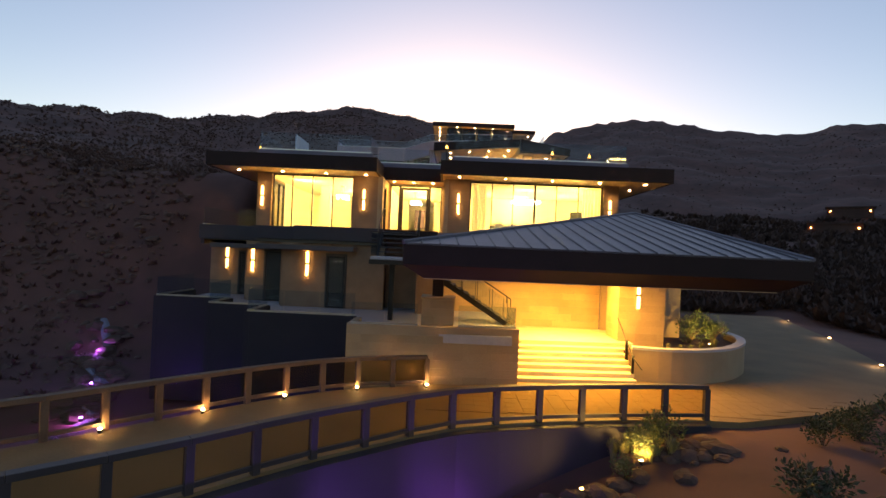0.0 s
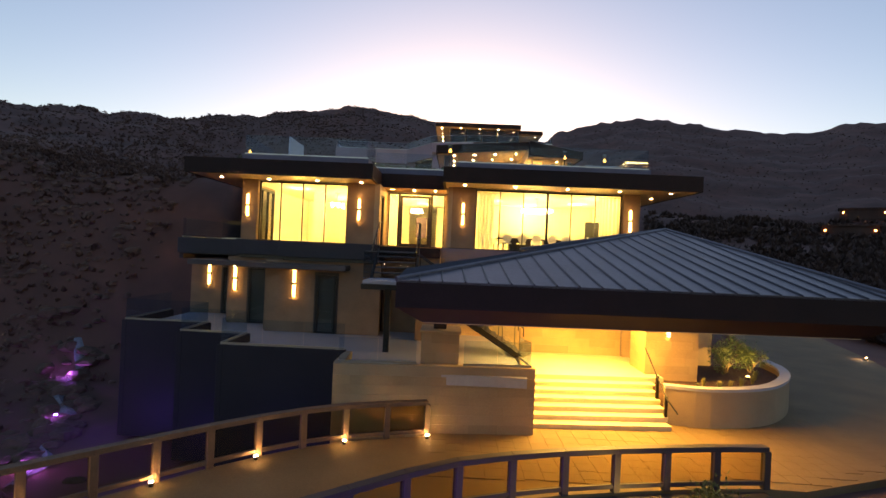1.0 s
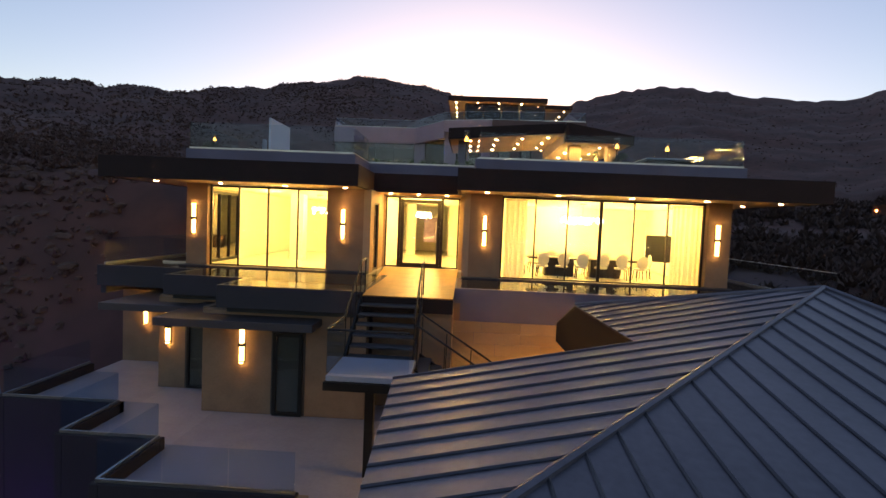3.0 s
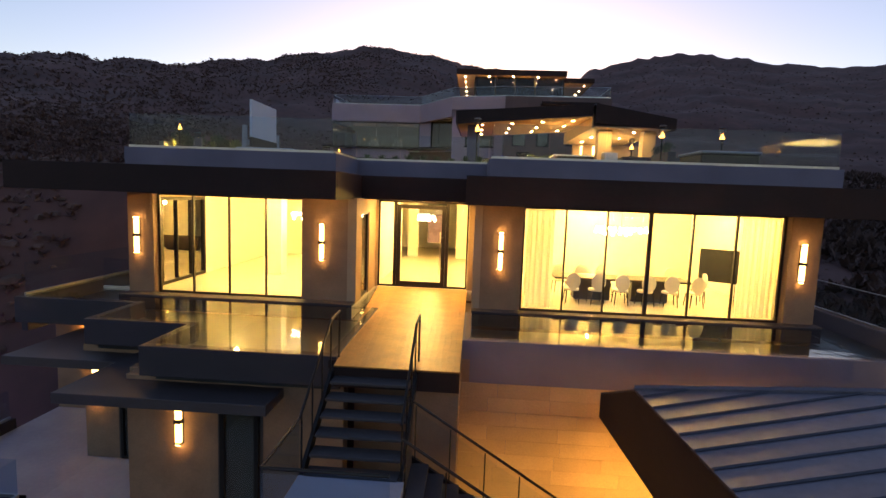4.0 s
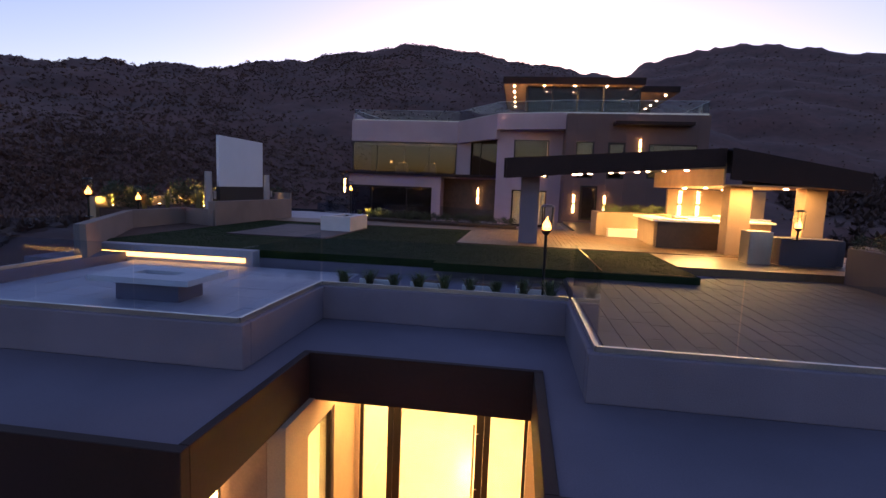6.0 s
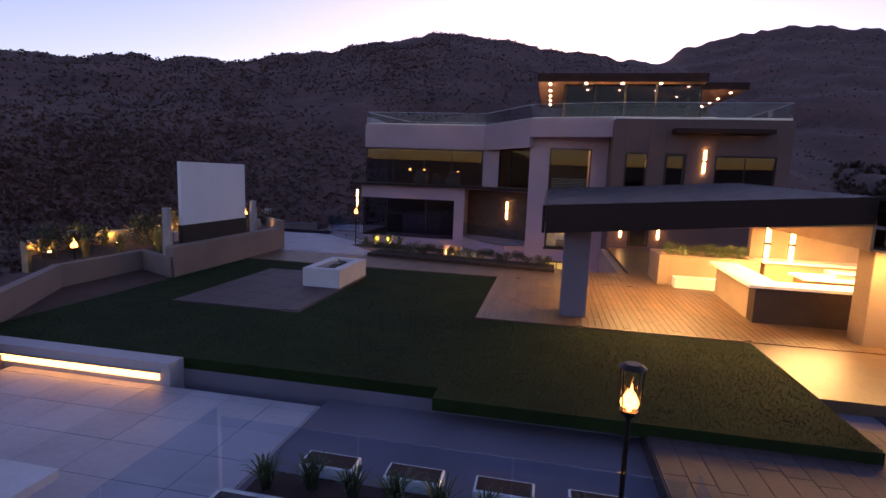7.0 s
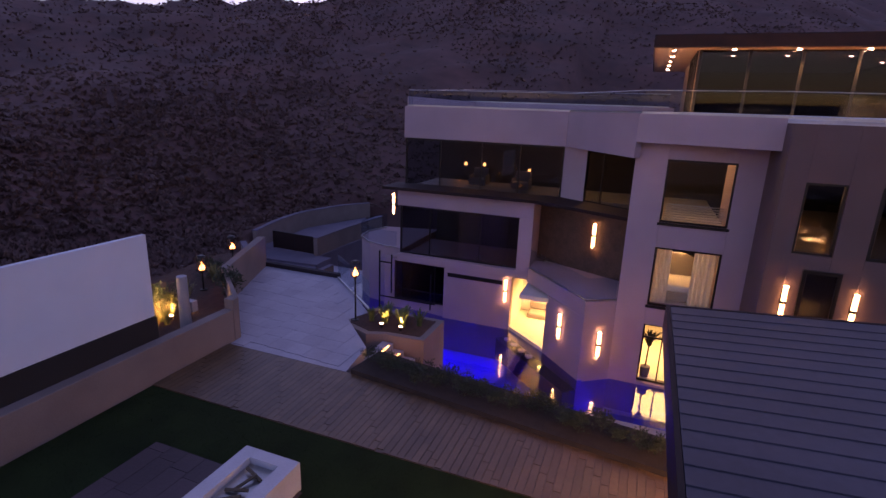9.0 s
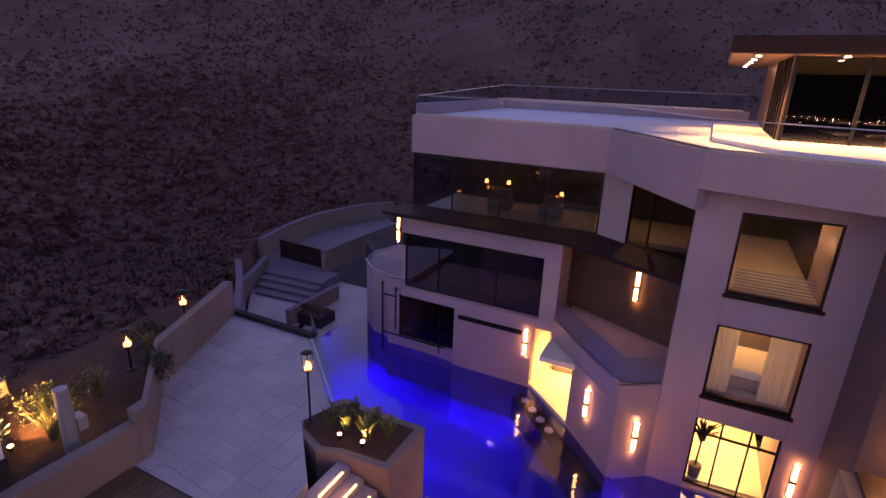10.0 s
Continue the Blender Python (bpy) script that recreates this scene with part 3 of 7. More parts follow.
def railing(pts, post_mat, label, lit_every=0, offset=0):
    h = 0.98
    rail = thing("bridge_railing", (pts[0].x, pts[0].y, 0.3), label, "railing")
    o = Vector((pts[0].x, pts[0].y, 0.3))
    for i, p in enumerate(pts):
        bm = boxes((-0.08, 0.08, -0.08, 0.08, 0, h - 0.06))
        nxt = pts[min(i + 1, len(pts) - 1)] - pts[max(i - 1, 0)]
        bmesh.ops.rotate(bm, verts=bm.verts, matrix=Matrix.Rotation(math.atan2(nxt.y, nxt.x), 3, "Z"))
        bmesh.ops.translate(bm, verts=bm.verts, vec=(p.x - o.x, p.y - o.y, 0))
        part("post", bm, post_mat, rail, bevel=0.008)
    for i in range(len(pts) - 1):
        a, b = pts[i], pts[i + 1]
        d = b - a
        ang, ln = math.atan2(d.y, d.x), d.length
        for nm, z0, z1, w in (("top_rail", h - 0.06, h + 0.06, 0.11), ("bottom_rail", 0.10, 0.20, 0.05)):
            bm = boxes((0 if nm == "top_rail" else 0.08, ln if nm == "top_rail" else ln - 0.08, -w, w, z0, z1))
            bmesh.ops.rotate(bm, verts=bm.verts, matrix=Matrix.Rotation(ang, 3, "Z"))
            bmesh.ops.translate(bm, verts=bm.verts, vec=(a.x - o.x, a.y - o.y, 0))
            part(nm, bm, post_mat, rail, bevel=0.008)
        bm = boxes((0.08, ln - 0.08, -0.004, 0.004, 0.2, h - 0.06))
        bmesh.ops.rotate(bm, verts=bm.verts, matrix=Matrix.Rotation(ang, 3, "Z"))
        bmesh.ops.translate(bm, verts=bm.verts, vec=(a.x - o.x, a.y - o.y, 0))
        part("infill_panel", bm, SMOKED, rail, "smoked clear infill panel", shadow=False)
    return rail


railing(far_pts, RAILWOOD, "brown timber bridge railing with smoked clear panels")
railing(near_pts, RAILDARK, "dark steel bridge railing with smoked clear panels")
path_light = thing("path_light", (0, 0, 0.3), "small bronze path light glowing at a railing post foot", "lamp", "lights along the bridge railing")
part("housing", made(lambda b: rod(b, (0, 0, 0), (0, 0, 0.09), 0.05, 10)), FRAME, path_light)
part("lens", made(lambda b: rod(b, (0, 0, 0.09), (0, 0, 0.11), 0.045, 10)), SPOTLENS, path_light, "glowing lens")
for i, k in enumerate((0, 2, 4, 6, 8, 10, 12)):
    p = far_pts[k]
    d = (far_pts[k + 1] - p).normalized()
    at = (p.x + d.y * 0.0 + 0.03, p.y - 0.20, 0.3)
    if i == 0:
        path_light.matrix_world = pose(*at)
    else:
        copy_thing(path_light, pose(*at))

# entrance steps
for i in range(7):
    y = 19.15 + i * 0.40
    bm = bmesh.new()
    xr = 8.2 + 0.05 * i
    prism(bm, [(3.70, y + 0.0), (xr, y + 0.35), (xr, 22.6), (3.70, 22.3)], 0.3 + 0.164 * i - (0.15 if i == 0 else 0.0), 0.3 + 0.164 * (i + 1) - 0.05)
    st = tagged(new("step", finish("step", bm, STONE, 0.008)), "pale stone entrance step washed by warm light", "step", "entrance steps", "structure")
    bm = bmesh.new()
    prism(bm, [(3.70, y - 0.03), (xr, y + 0.32), (xr, 22.6), (3.70, 22.3)], 0.3 + 0.164 * (i + 1) - 0.05, 0.3 + 0.164 * (i + 1))
    part("tread", bm, STONE, st, bevel=0.006)

# ---- portico ----
PORT = thing("portico_roof", (-0.07, 13.28, 0), "hipped standing-seam zinc roof with a deep dark fascia over the entrance", "roof", turn=3.0)
AP, U1, V1, UB, VB = (8.96, 7.52, 6.79), 10.6, 11.4, 4.22, 5.65
zl = lambda u: 5.1 + (6.79 - 5.1) / AP[0] * u
HV = V1 - (zl(UB) - 5.1) / ((6.79 - 5.1) / (V1 - AP[1]))
rings = [(0, 0, 5.1), (U1, 0, 5.1), (U1, V1, 5.1), (UB, V1, 5.1), (UB, HV, zl(UB)), (UB, VB, zl(UB)), (0, VB, 5.1)]
inset = [(0.55, 0.55), (U1 - 0.55, 0.55), (U1 - 0.55, V1 - 0.55), (UB + 0.55, V1 - 0.55), (UB + 0.55, HV), (UB + 0.55, VB - 0.55), (0.55, VB - 0.55)]
SLOPE = {}
for nm, ids, ap in (("front_slope", (0, 1), True), ("left_slope", (0, 5), False), ("back_slope", (2, 3, 4), True), ("right_slope", (1, 2), True)):
    bm = bmesh.new()
    if nm == "left_slope":
        q = [rings[6], rings[0], AP, rings[4], rings[5]]
    else:
        q = [rings[k] for k in ids] + [AP]
    top = [bm.verts.new((a, b, c)) for a, b, c in q]
    low = [bm.verts.new((a, b, c - 0.05)) for a, b, c in q]
    bm.faces.new(top)
    bm.faces.new(low[::-1])
    for k in range(len(q)):
        bm.faces.new((low[k], low[(k + 1) % len(q)], top[(k + 1) % len(q)], top[k]))
    SLOPE[nm] = part(nm, bm, ROOF, PORT, "blue-grey zinc sheet")
bm = bmesh.new()
r0 = [bm.verts.new((u, v, z - 0.02)) for u, v, z in rings]
r1 = [bm.verts.new((u, v, 4.55)) for u, v, z in rings]
r2 = [bm.verts.new((u, v, 4.2)) for u, v in inset]
for a, b in ((r0, r1), (r1, r2)):
    for k in range(7):
        bm.faces.new((a[k], a[(k + 1) % 7], b[(k + 1) % 7], b[k]))
part("fascia", bm, FASCIA, PORT, "dark bronze fascia")
bm = bmesh.new()
prism(bm, inset, 4.18, 4.2)
part("soffit", bm, SOFFIT, PORT, "warm cedar soffit")
n_seam = 23
for k in range(1, n_seam):
    u = U1 * k / n_seam
    v = AP[1] * (u / AP[0] if u < AP[0] else (U1 - u) / (U1 - AP[0]))
    z = 5.1 + (6.79 - 5.1) * v / AP[1]
    bm = bmesh.new()
    rod(bm, (u, -0.02, 5.11), (u, v, z + 0.01), 0.022, 4)
    part("seam", bm, SEAM, SLOPE["front_slope"])
for k in range(1, 24):
    v = 0.46 * k
    if v < VB - 0.05:
        u0 = 0.0
    elif v < HV:
        u0 = UB
    else:
        break
    u1 = AP[0] * v / AP[1] if v < AP[1] else AP[0] + (UB - AP[0]) * (v - AP[1]) / (HV - AP[1])
    bm = bmesh.new()
    rod(bm, (u0, v, zl(u0) + 0.01), (u1, v, zl(u1) + 0.01), 0.022, 4)
    part("seam", bm, SEAM, SLOPE["left_slope"])
for a in (rings[0], rings[1], rings[4]):
    bm = bmesh.new()
    rod(bm, (a[0], a[1], a[2] + 0.01), (AP[0], AP[1], AP[2] + 0.01), 0.06, 6)
    part("hip_cap", bm, ROOF, PORT, "rounded zinc hip cap")
structure("portico_pier", [(8.4, 10.35, 22.4, 24.0, 0.3, 4.2)], TAN, "tan limestone pier carrying the portico roof", "pier", 0.015)
structure("portico_pedestal", [(0.2, 1.36, 18.75, 19.9, 2.05, 3.2), (0.15, 1.41, 18.7, 19.95, 3.2, 3.28)], TAN, "tan limestone pedestal on the terrace wall", "pedestal", 0.012)
structure("portico_post", [(0.55, 0.95, 19.1, 19.5, 3.28, 4.25)], FASCIA, "dark steel post between pedestal and portico roof", "post", 0.006)

# curved planter by the steps
PLANT = curve([(8.25, 20.2), (9.8, 19.95), (11.9, 20.6), (13.6, 22.2), (14.6, 24.0), (14.9, 25.7)], 22)
bm, bc = bmesh.new(), bmesh.new()
for i in range(len(PLANT) - 1):
    a, b = PLANT[i], PLANT[i + 1]
    ta = (PLANT[min(i + 1, 21)] - PLANT[max(i - 1, 0)]).normalized()
    tb = (PLANT[min(i + 2, 21)] - PLANT[i]).normalized()
    na, nb = Vector((-ta.y, ta.x)), Vector((-tb.y, tb.x))
    for m, w0, w1, z0, z1 in ((bm, 0.0, 0.25, -0.2, 1.5), (bc, -0.03, 0.32, 1.5, 1.6)):
        prism(m, [tuple(a + na * w0), tuple(b + nb * w0), tuple(b + nb * w1), tuple(a + na * w1)], z0, z1)
plw = tagged(new("planter_wall", finish("planter_wall", bm, TANWALL)), "curved tan planter wall with a pale stone coping", "planter", kind="structure")
part("coping", bc, PALE, plw, "pale stone coping")
slab("planter_soil", [(8.3, 20.4), (9.8, 20.15), (11.8, 20.8), (13.4, 22.3), (14.4, 24.0), (14.7, 25.7), (10.4, 25.6), (8.6, 25.6)], 0.3, 1.25, MULCH, "dark mulch in the curved planter", "soil")

# ---- roof terrace ----
LZ = 10.40
structure("terrace_deck_left", [(-9.68, -3.64, 29.42, 34.95, 9.62, 10.0)], PALE, "pale paved sun deck behind a glass rail", "terrace", 0)
structure("terrace_deck_right", [(1.28, 10.68, 29.42, 36.0, 9.62, 10.22), (5.0, 10.68, 36.0, 39.6, 9.62, 10.22)], PAVER2, "brown-grey paved roof terrace", "terrace", 0)
structure("terrace_base", [(-9.9, 10.68, 35.3, 47.2, 8.97, 10.2), (-11.6, 10.68, 46.0, 47.3, 5.0, 10.2), (-11.3, -9.9, 33.4, 47.3, 8.9, 10.2), (-3.64, 1.28, 32.3, 35.3, 9.62, 9.98)], STUCCO, "grey concrete base of the roof garden", "slab", 0)
structure("lawn", [(-11.2, -1.8, 35.3, 44.8, 10.2, LZ), (-1.8, 4.2, 34.9, 39.5, 10.2, LZ)], LAWN, "dark green clipped turf on the roof garden", "lawn", 0)
structure("patio_firepit", [(-9.3, -5.9, 38.6, 43.3, 10.2, LZ + 0.012)], PAVER2, "paved square in the turf round the fire table", "patio", 0)
structure("patio_kitchen", [(-1.8, 10.6, 39.5, 44.8, 10.2, LZ + 0.008), (-11.2, 10.6, 44.8, 47.25, 10.2, LZ + 0.008), (4.2, 10.6, 36.6, 39.5, 10.02, LZ + 0.008), (2.8, 11.0, 47.25, 55.0, 9.9, LZ + 0.006)], PLANK, "brown plank-tile paving of the outdoor kitchen", "patio", 0)
structure("step_riser_left", [(-11.0, -6.4, 34.95, 35.3, 9.62, LZ)], PALE, "pale step up to the turf with a lit riser", "step", 0)
structure("wall_garden", [(-11.52, -11.22, 41.05, 47.5, 10.2, 11.32)], GARDENWALL, "grey-tan retaining wall below the projection screen", "wall", 0.012)
bm = bmesh.new()
prism(bm, [(-11.25, 40.95), (-11.45, 41.25), (-13.2, 42.1), (-13.2, 38.9), (-10.15, 33.6), (-9.9, 33.7), (-12.95, 38.9), (-12.95, 41.75)], 8.9, 11.0)
tagged(new("wall_garden_low", finish("wall_garden_low", bm, GARDENWALL)), "low grey-tan garden wall round a planting bed", "wall", kind="structure")
slab("bed_soil", [(-11.5, 41.3), (-11.6, 47.9), (-13.75, 49.75), (-15.45, 53.4), (-16.6, 52.6), (-15.2, 40.0), (-13.2, 38.9), (-13.2, 42.1)], 4.0, 10.95, MULCH, "dark soil of the screen planting bed", "soil")
# court behind the lawn
slab("red_bed", [(-12.95, 38.9), (-12.95, 41.75), (-11.25, 40.95), (-11.2, 36.0)], 9.0, LZ - 0.01, MULCH, "red mulch bed between turf and garden wall", "soil")
slab("court", [(-11.6, 47.3), (-7.5, 47.3), (-7.7, 48.7), (-9.2, 50.2), (-8.95, 51.0), (-11.7, 53.5), (-15.5, 53.5), (-13.6, 49.6)], 3.0, LZ - 0.02, PALE, "pale travertine court above the pool", "court")
slab("bed_hedge", [(-7.3, 47.2), (0.1, 46.3), (0.1, 47.4), (-7.1, 48.4)], 6.0, LZ + 0.15, DARKSOIL, "dark mulch bed along the terrace edge", "soil")
structure("wall_pool_terrace", [(-6.4, 2.7, 47.4, 47.8, 3.0, 10.3), (2.5, 2.8, 47.8, 55.0, 3.0, 10.3)], TANWALL, "tan retaining wall below the terrace", "wall", 0)

slab("wall_court", [(-11.52, 47.5), (-11.22, 47.5), (-11.25, 47.75), (-13.45, 49.6), (-15.2, 53.6), (-15.5, 53.5), (-13.75, 49.7), (-11.55, 47.85)], 4.0, 11.6, GARDENWALL, "grey-tan wall between court and planting bed", "wall")

# gazebo over the outdoor kitchen
GZ = thing("gazebo", (0, 0, LZ), "outdoor kitchen pavilion with a dark mono-pitch metal roof", "gazebo")
GS = (13.42 - 13.2) / 8.0


def gz(x, y):
    """Roof surface: climbs to a ridge, then falls over the side bay."""
    rise = 0.072 * (x + 0.3) if x < 6.15 else 0.464 - 0.17 * (x - 6.15)
    return 13.17 + rise + GS * (y - 39.4) - LZ


def sheet(bm, pts, d=0.06):
    top = [bm.verts.new((a, b, gz(a, b))) for a, b in pts]
    low = [bm.verts.new((a, b, gz(a, b) - d)) for a, b in pts]
    bm.faces.new(top)
    bm.faces.new(low[::-1])
    for k in range(len(pts)):
        bm.faces.new((low[k], low[(k + 1) % len(pts)], top[(k + 1) % len(pts)], top[k]))


GROOF = part("roof", made(lambda b: sheet(b, [(-0.3, 39.4), (6.14, 39.4), (6.14, 47.4), (-0.3, 47.4)])), ROOF2, GZ, "blue-grey metal roof sheet")
GSIDE = part("side_roof", made(lambda b: sheet(b, [(6.16, 39.1), (9.8, 39.1), (9.8, 47.4), (6.16, 47.4)])), ROOF2, GZ, "lower blue-grey metal roof sheet")
for k in range(23):
    y = 39.55 + 0.34 * k
    part("seam", made(lambda b: rod(b, (-0.3, y, gz(-0.3, y) + 0.006), (6.14, y, gz(6.14, y) + 0.004), 0.007, 4)), ROOF2, GROOF)
    part("seam", made(lambda b: rod(b, (6.16, y, gz(6.16, y) + 0.006), (9.8, y, gz(9.8, y) + 0.004), 0.007, 4)), ROOF2, GSIDE)


def fascia(p, q, drop_p, drop_q, inward):
    """A tapering fascia board hung under the roof edge between two plan points."""
    bm = bmesh.new()
    (x0, y0), (x1, y1), (ix, iy) = p, q, inward
    z0, z1 = gz(x0, y0), gz(x1, y1)
    v = [bm.verts.new(c) for c in ((x0, y0, z0 - drop_p), (x1, y1, z1 - drop_q), (x1, y1, z1 + 0.01), (x0, y0, z0 + 0.01), (x0 + ix, y0 + iy, z0 - drop_p), (x1 + ix, y1 + iy, z1 - drop_q), (x1 + ix, y1 + iy, z1 + 0.01), (x0 + ix, y0 + iy, z0 + 0.01))]
    for f in ((0, 1, 2, 3), (7, 6, 5, 4), (0, 4, 5, 1), (3, 2, 6, 7), (1, 5, 6, 2), (0, 3, 7, 4)):
        bm.faces.new([v[i] for i in f])
    part("fascia", bm, FASCIA, GZ, "dark bronze fascia")


fascia((-0.3, 39.31), (6.1, 39.31), 0.62, 0.52, (0, 0.08))
fascia((6.16, 39.0), (9.85, 39.0), 0.9, 0.5, (0, 0.08))
fascia((-0.38, 39.31), (-0.38, 47.47), 0.6, 0.5, (0.07, 0))
fascia((9.82, 39.08), (9.82, 47.47), 0.5, 0.5, (0.07, 0))
fascia((-0.3, 47.41), (6.14, 47.41), 0.5, 0.5, (0, 0.06))
part("ceiling", made(lambda b: [bmesh.ops.translate(b, verts=b.verts[:], vec=(0, 0, -0.54)) for _ in [sheet(b, [(-0.3, 39.4), (6.14, 39.4), (6.14, 47.4), (-0.3, 47.4)], 0.04)]]), SOFFIT, GZ, "warm timber ceiling")
part("ceiling", boxes((6.16, 9.8, 39.1, 47.4, 12.55 - LZ, 12.59 - LZ)), SOFFIT, GZ, "warm timber ceiling")
part("gable_infill", boxes((6.1, 6.16, 39.4, 47.4, 12.55 - LZ, 13.2 - LZ)), SOFFIT, GZ, "warm timber infill board")
part("post", boxes((0.18, 0.8, 40.4, 41.0, 0, 12.85 - LZ)), STUCCO, GZ, "grey square post", 0.012)
part("post", boxes((6.55, 7.2, 40.0, 40.6, 0, 12.56 - LZ)), TAN, GZ, "tan stone post", 0.012)
part("post", boxes((8.7, 9.3, 40.0, 40.6, 0, 12.56 - LZ)), TAN, GZ, "tan stone post", 0.012)

# ---- windows and doors ----
PANE = GLASS


def window(name, at, turn, width, h, bars, label, category="window", deep=0.08, frame=0.07, thick=(), sill=False, rails=()):
    """A framed glazed opening; its width runs along local x, seen from local -y. bars: x of the mullions."""
    w = thing(name, at, label, category, turn=turn, kind="structure")
    f = frame
    part("frame", boxes((0, width, -deep / 2, deep / 2, 0, f), (0, width, -deep / 2, deep / 2, h - f, h), (0, f, -deep / 2, deep / 2, f, h - f), (width - f, width, -deep / 2, deep / 2, f, h - f)), FRAME, w)
    for i, b in enumerate(bars):
        t = 0.11 if i in thick else 0.045
        part("mullion", boxes((b - t / 2, b + t / 2, -deep / 2, deep / 2, f, h - f)), FRAME, w)
    for z in rails:
        part("transom", boxes((f, width - f, -deep / 2 + 0.005, deep / 2 - 0.005, z - 0.03, z + 0.03)), FRAME, w)
    xs = [f, *bars, width - f]
    for a, b in zip(xs, xs[1:]):
        part("pane", boxes((a + 0.02, b - 0.02, -0.006, 0.006, f, h - f)), PANE, w, shadow=False)
    if sill:
        part("sill", boxes((-0.06, width + 0.06, -deep / 2 - 0.12, deep / 2, -0.1, 0)), FRAME, w, "dark projecting sill", 0.006)
    return w


window("window_1", (-8.95, 29.33, 5.83), 0, 4.57, 3.08, (1.10, 2.23, 3.38), "floor-to-ceiling black framed window of a bright empty gallery")
window("window_2", (2.12, 29.24, 5.83), 0, 7.4, 3.08, (1.25, 2.43, 3.65, 4.85, 6.07), "wide black framed window wall of the lit dining room", thick=(2,))
window("window_3", (-2.82, 30.9, 5.83), -90, 1.1, 2.67, (), "narrow black framed side window in the entrance recess")
dr = window("door_1", (-2.66, 32.15, 5.84), 0, 3.18, 3.05, (0.60, 2.44), "black framed glass pivot entrance door with clear sidelights", "door", thick=(0, 1), frame=0.06)
leaf = part("door_leaf", boxes((0.66, 0.80, -0.05, 0.03, 0.02, 2.92), (2.24, 2.38, -0.05, 0.03, 0.02, 2.92), (0.80, 2.24, -0.05, 0.03, 0.02, 0.2), (0.80, 2.24, -0.05, 0.03, 2.78, 2.92)), FRAME, dr, "black steel door frame", 0.006)
part("handle", made(lambda b: (rod(b, (2.2, -0.1, 0.5), (2.2, -0.1, 2.0), 0.018, 8), rod(b, (2.2, -0.1, 0.7), (2.28, -0.05, 0.7), 0.01, 6), rod(b, (2.2, -0.1, 1.8), (2.28, -0.05, 1.8), 0.01, 6))), STEEL, leaf, "tall steel pull handle")
PANE = COATED
window("window_4", (-9.56, 33.1, 5.82), -90, 2.8, 2.93, (0.95, 1.85), "black framed corner window in the side of the gallery", frame=0.12, deep=0.14)
PANE = GLASS
window("window_5", (-8.1, 26.24, 2.1), 0, 1.25, 2.45, (), "dark curtained garden door of the lower storey")
window("door_2", (-4.58, 24.44, 2.06), 0, 0.86, 2.42, (), "closed black framed glass door of the lower storey", "door", frame=0.1)
window("window_6", (-10.5, 28.94, 2.1), 0, 1.2, 2.3, (), "dark garden door in the shade of the canopy")
# thin dark sheets close behind the glass, in place of unlit rooms
structure("dim_room_lower", [(-8.2, -6.8, 26.285, 26.298, 2.06, 4.7), (-4.65, -3.65, 24.485, 24.498, 2.06, 4.6), (-10.6, -9.2, 28.985, 28.998, 2.06, 4.5)], WINDOWDARK, "dark panels standing in for unlit rooms behind closed lower doors", "interior", 0)


# ---- lamps ----
def sconce(at, turn=0.0, group="twin wall lights on the facade", first=[]):
    if first:
        return copy_thing(first[0], pose(*at, 0, 0, turn))
    s = thing("wall_light", at, "bronze twin wall light with two glowing frosted glass blocks", "lamp", group, turn)
    part("backplate", boxes((-0.08, 0.08, -0.02, 0.0, -0.52, 0.52)), FRAME, s, "bronze backplate", 0.004)
    for z0, z1 in ((-0.042, 0.042), (0.49, 0.515), (-0.515, -0.49)):
        part("bracket", boxes((-0.08, 0.08, -0.13, -0.02, z0, z1)), FRAME, s)
    for z0, z1 in ((0.048, 0.475), (-0.475, -0.048)):
        part("diffuser", boxes((-0.058, 0.058, -0.11, -0.025, z0, z1)), SCONCE, s, "glowing frosted glass block", 0.008)
    for z0, z1 in ((0.515, 0.53), (-0.53, -0.515)):
        part("wash_slot", boxes((-0.055, 0.055, -0.115, -0.03, z0, z1)), WASH, s, "glowing slot washing the wall")
    first.append(s)
    return s


for x in (-9.43, -3.76):
    sconce((x, 29.05, 7.62))
for x in (1.5, 9.86):
    sconce((x, 28.95, 7.60))
sconce((-11.2, 29.0, 4.08)), sconce((-8.75, 26.3, 4.08)), sconce((-5.5, 24.5, 4.08))
sconce((9.2, 22.4, 3.42))


def downlight(at, first=[], energy=0):
    if first:
        return copy_thing(first[0], pose(*at))
    s = thing("downlight", at, "small round recessed downlight glowing warm", "lamp", "recessed downlights")
    part("trim_ring", made(lambda b: rod(b, (0, 0, -0.012), (0, 0, 0), 0.095, 14)), FRAME, s, "dark trim ring")
    part("lens", made(lambda b: rod(b, (0, 0, -0.026), (0, 0, -0.012), 0.068, 14)), DOWN, s, "glowing lens")
    first.append(s)
    return s


for x in (-2.3, -1.15, 0.0):
    downlight((x, 30.9, 8.944))
for x in (1.5, 3.95, 6.45, 8.95, 11.4):
    downlight((x, 27.9, 8.944))
for y in (30.3, 32.5):
    downlight((11.4, y, 8.944))
for x in (-10.6, -8.2, -5.8, -3.6):
    downlight((x, 28.5, 8.944))
for x, y in ((4.6, 16.5), (8.0, 16.8), (4.6, 20.5), (8.0, 20.8), (7.2, 23.2)):
    downlight((x, y, 4.178))


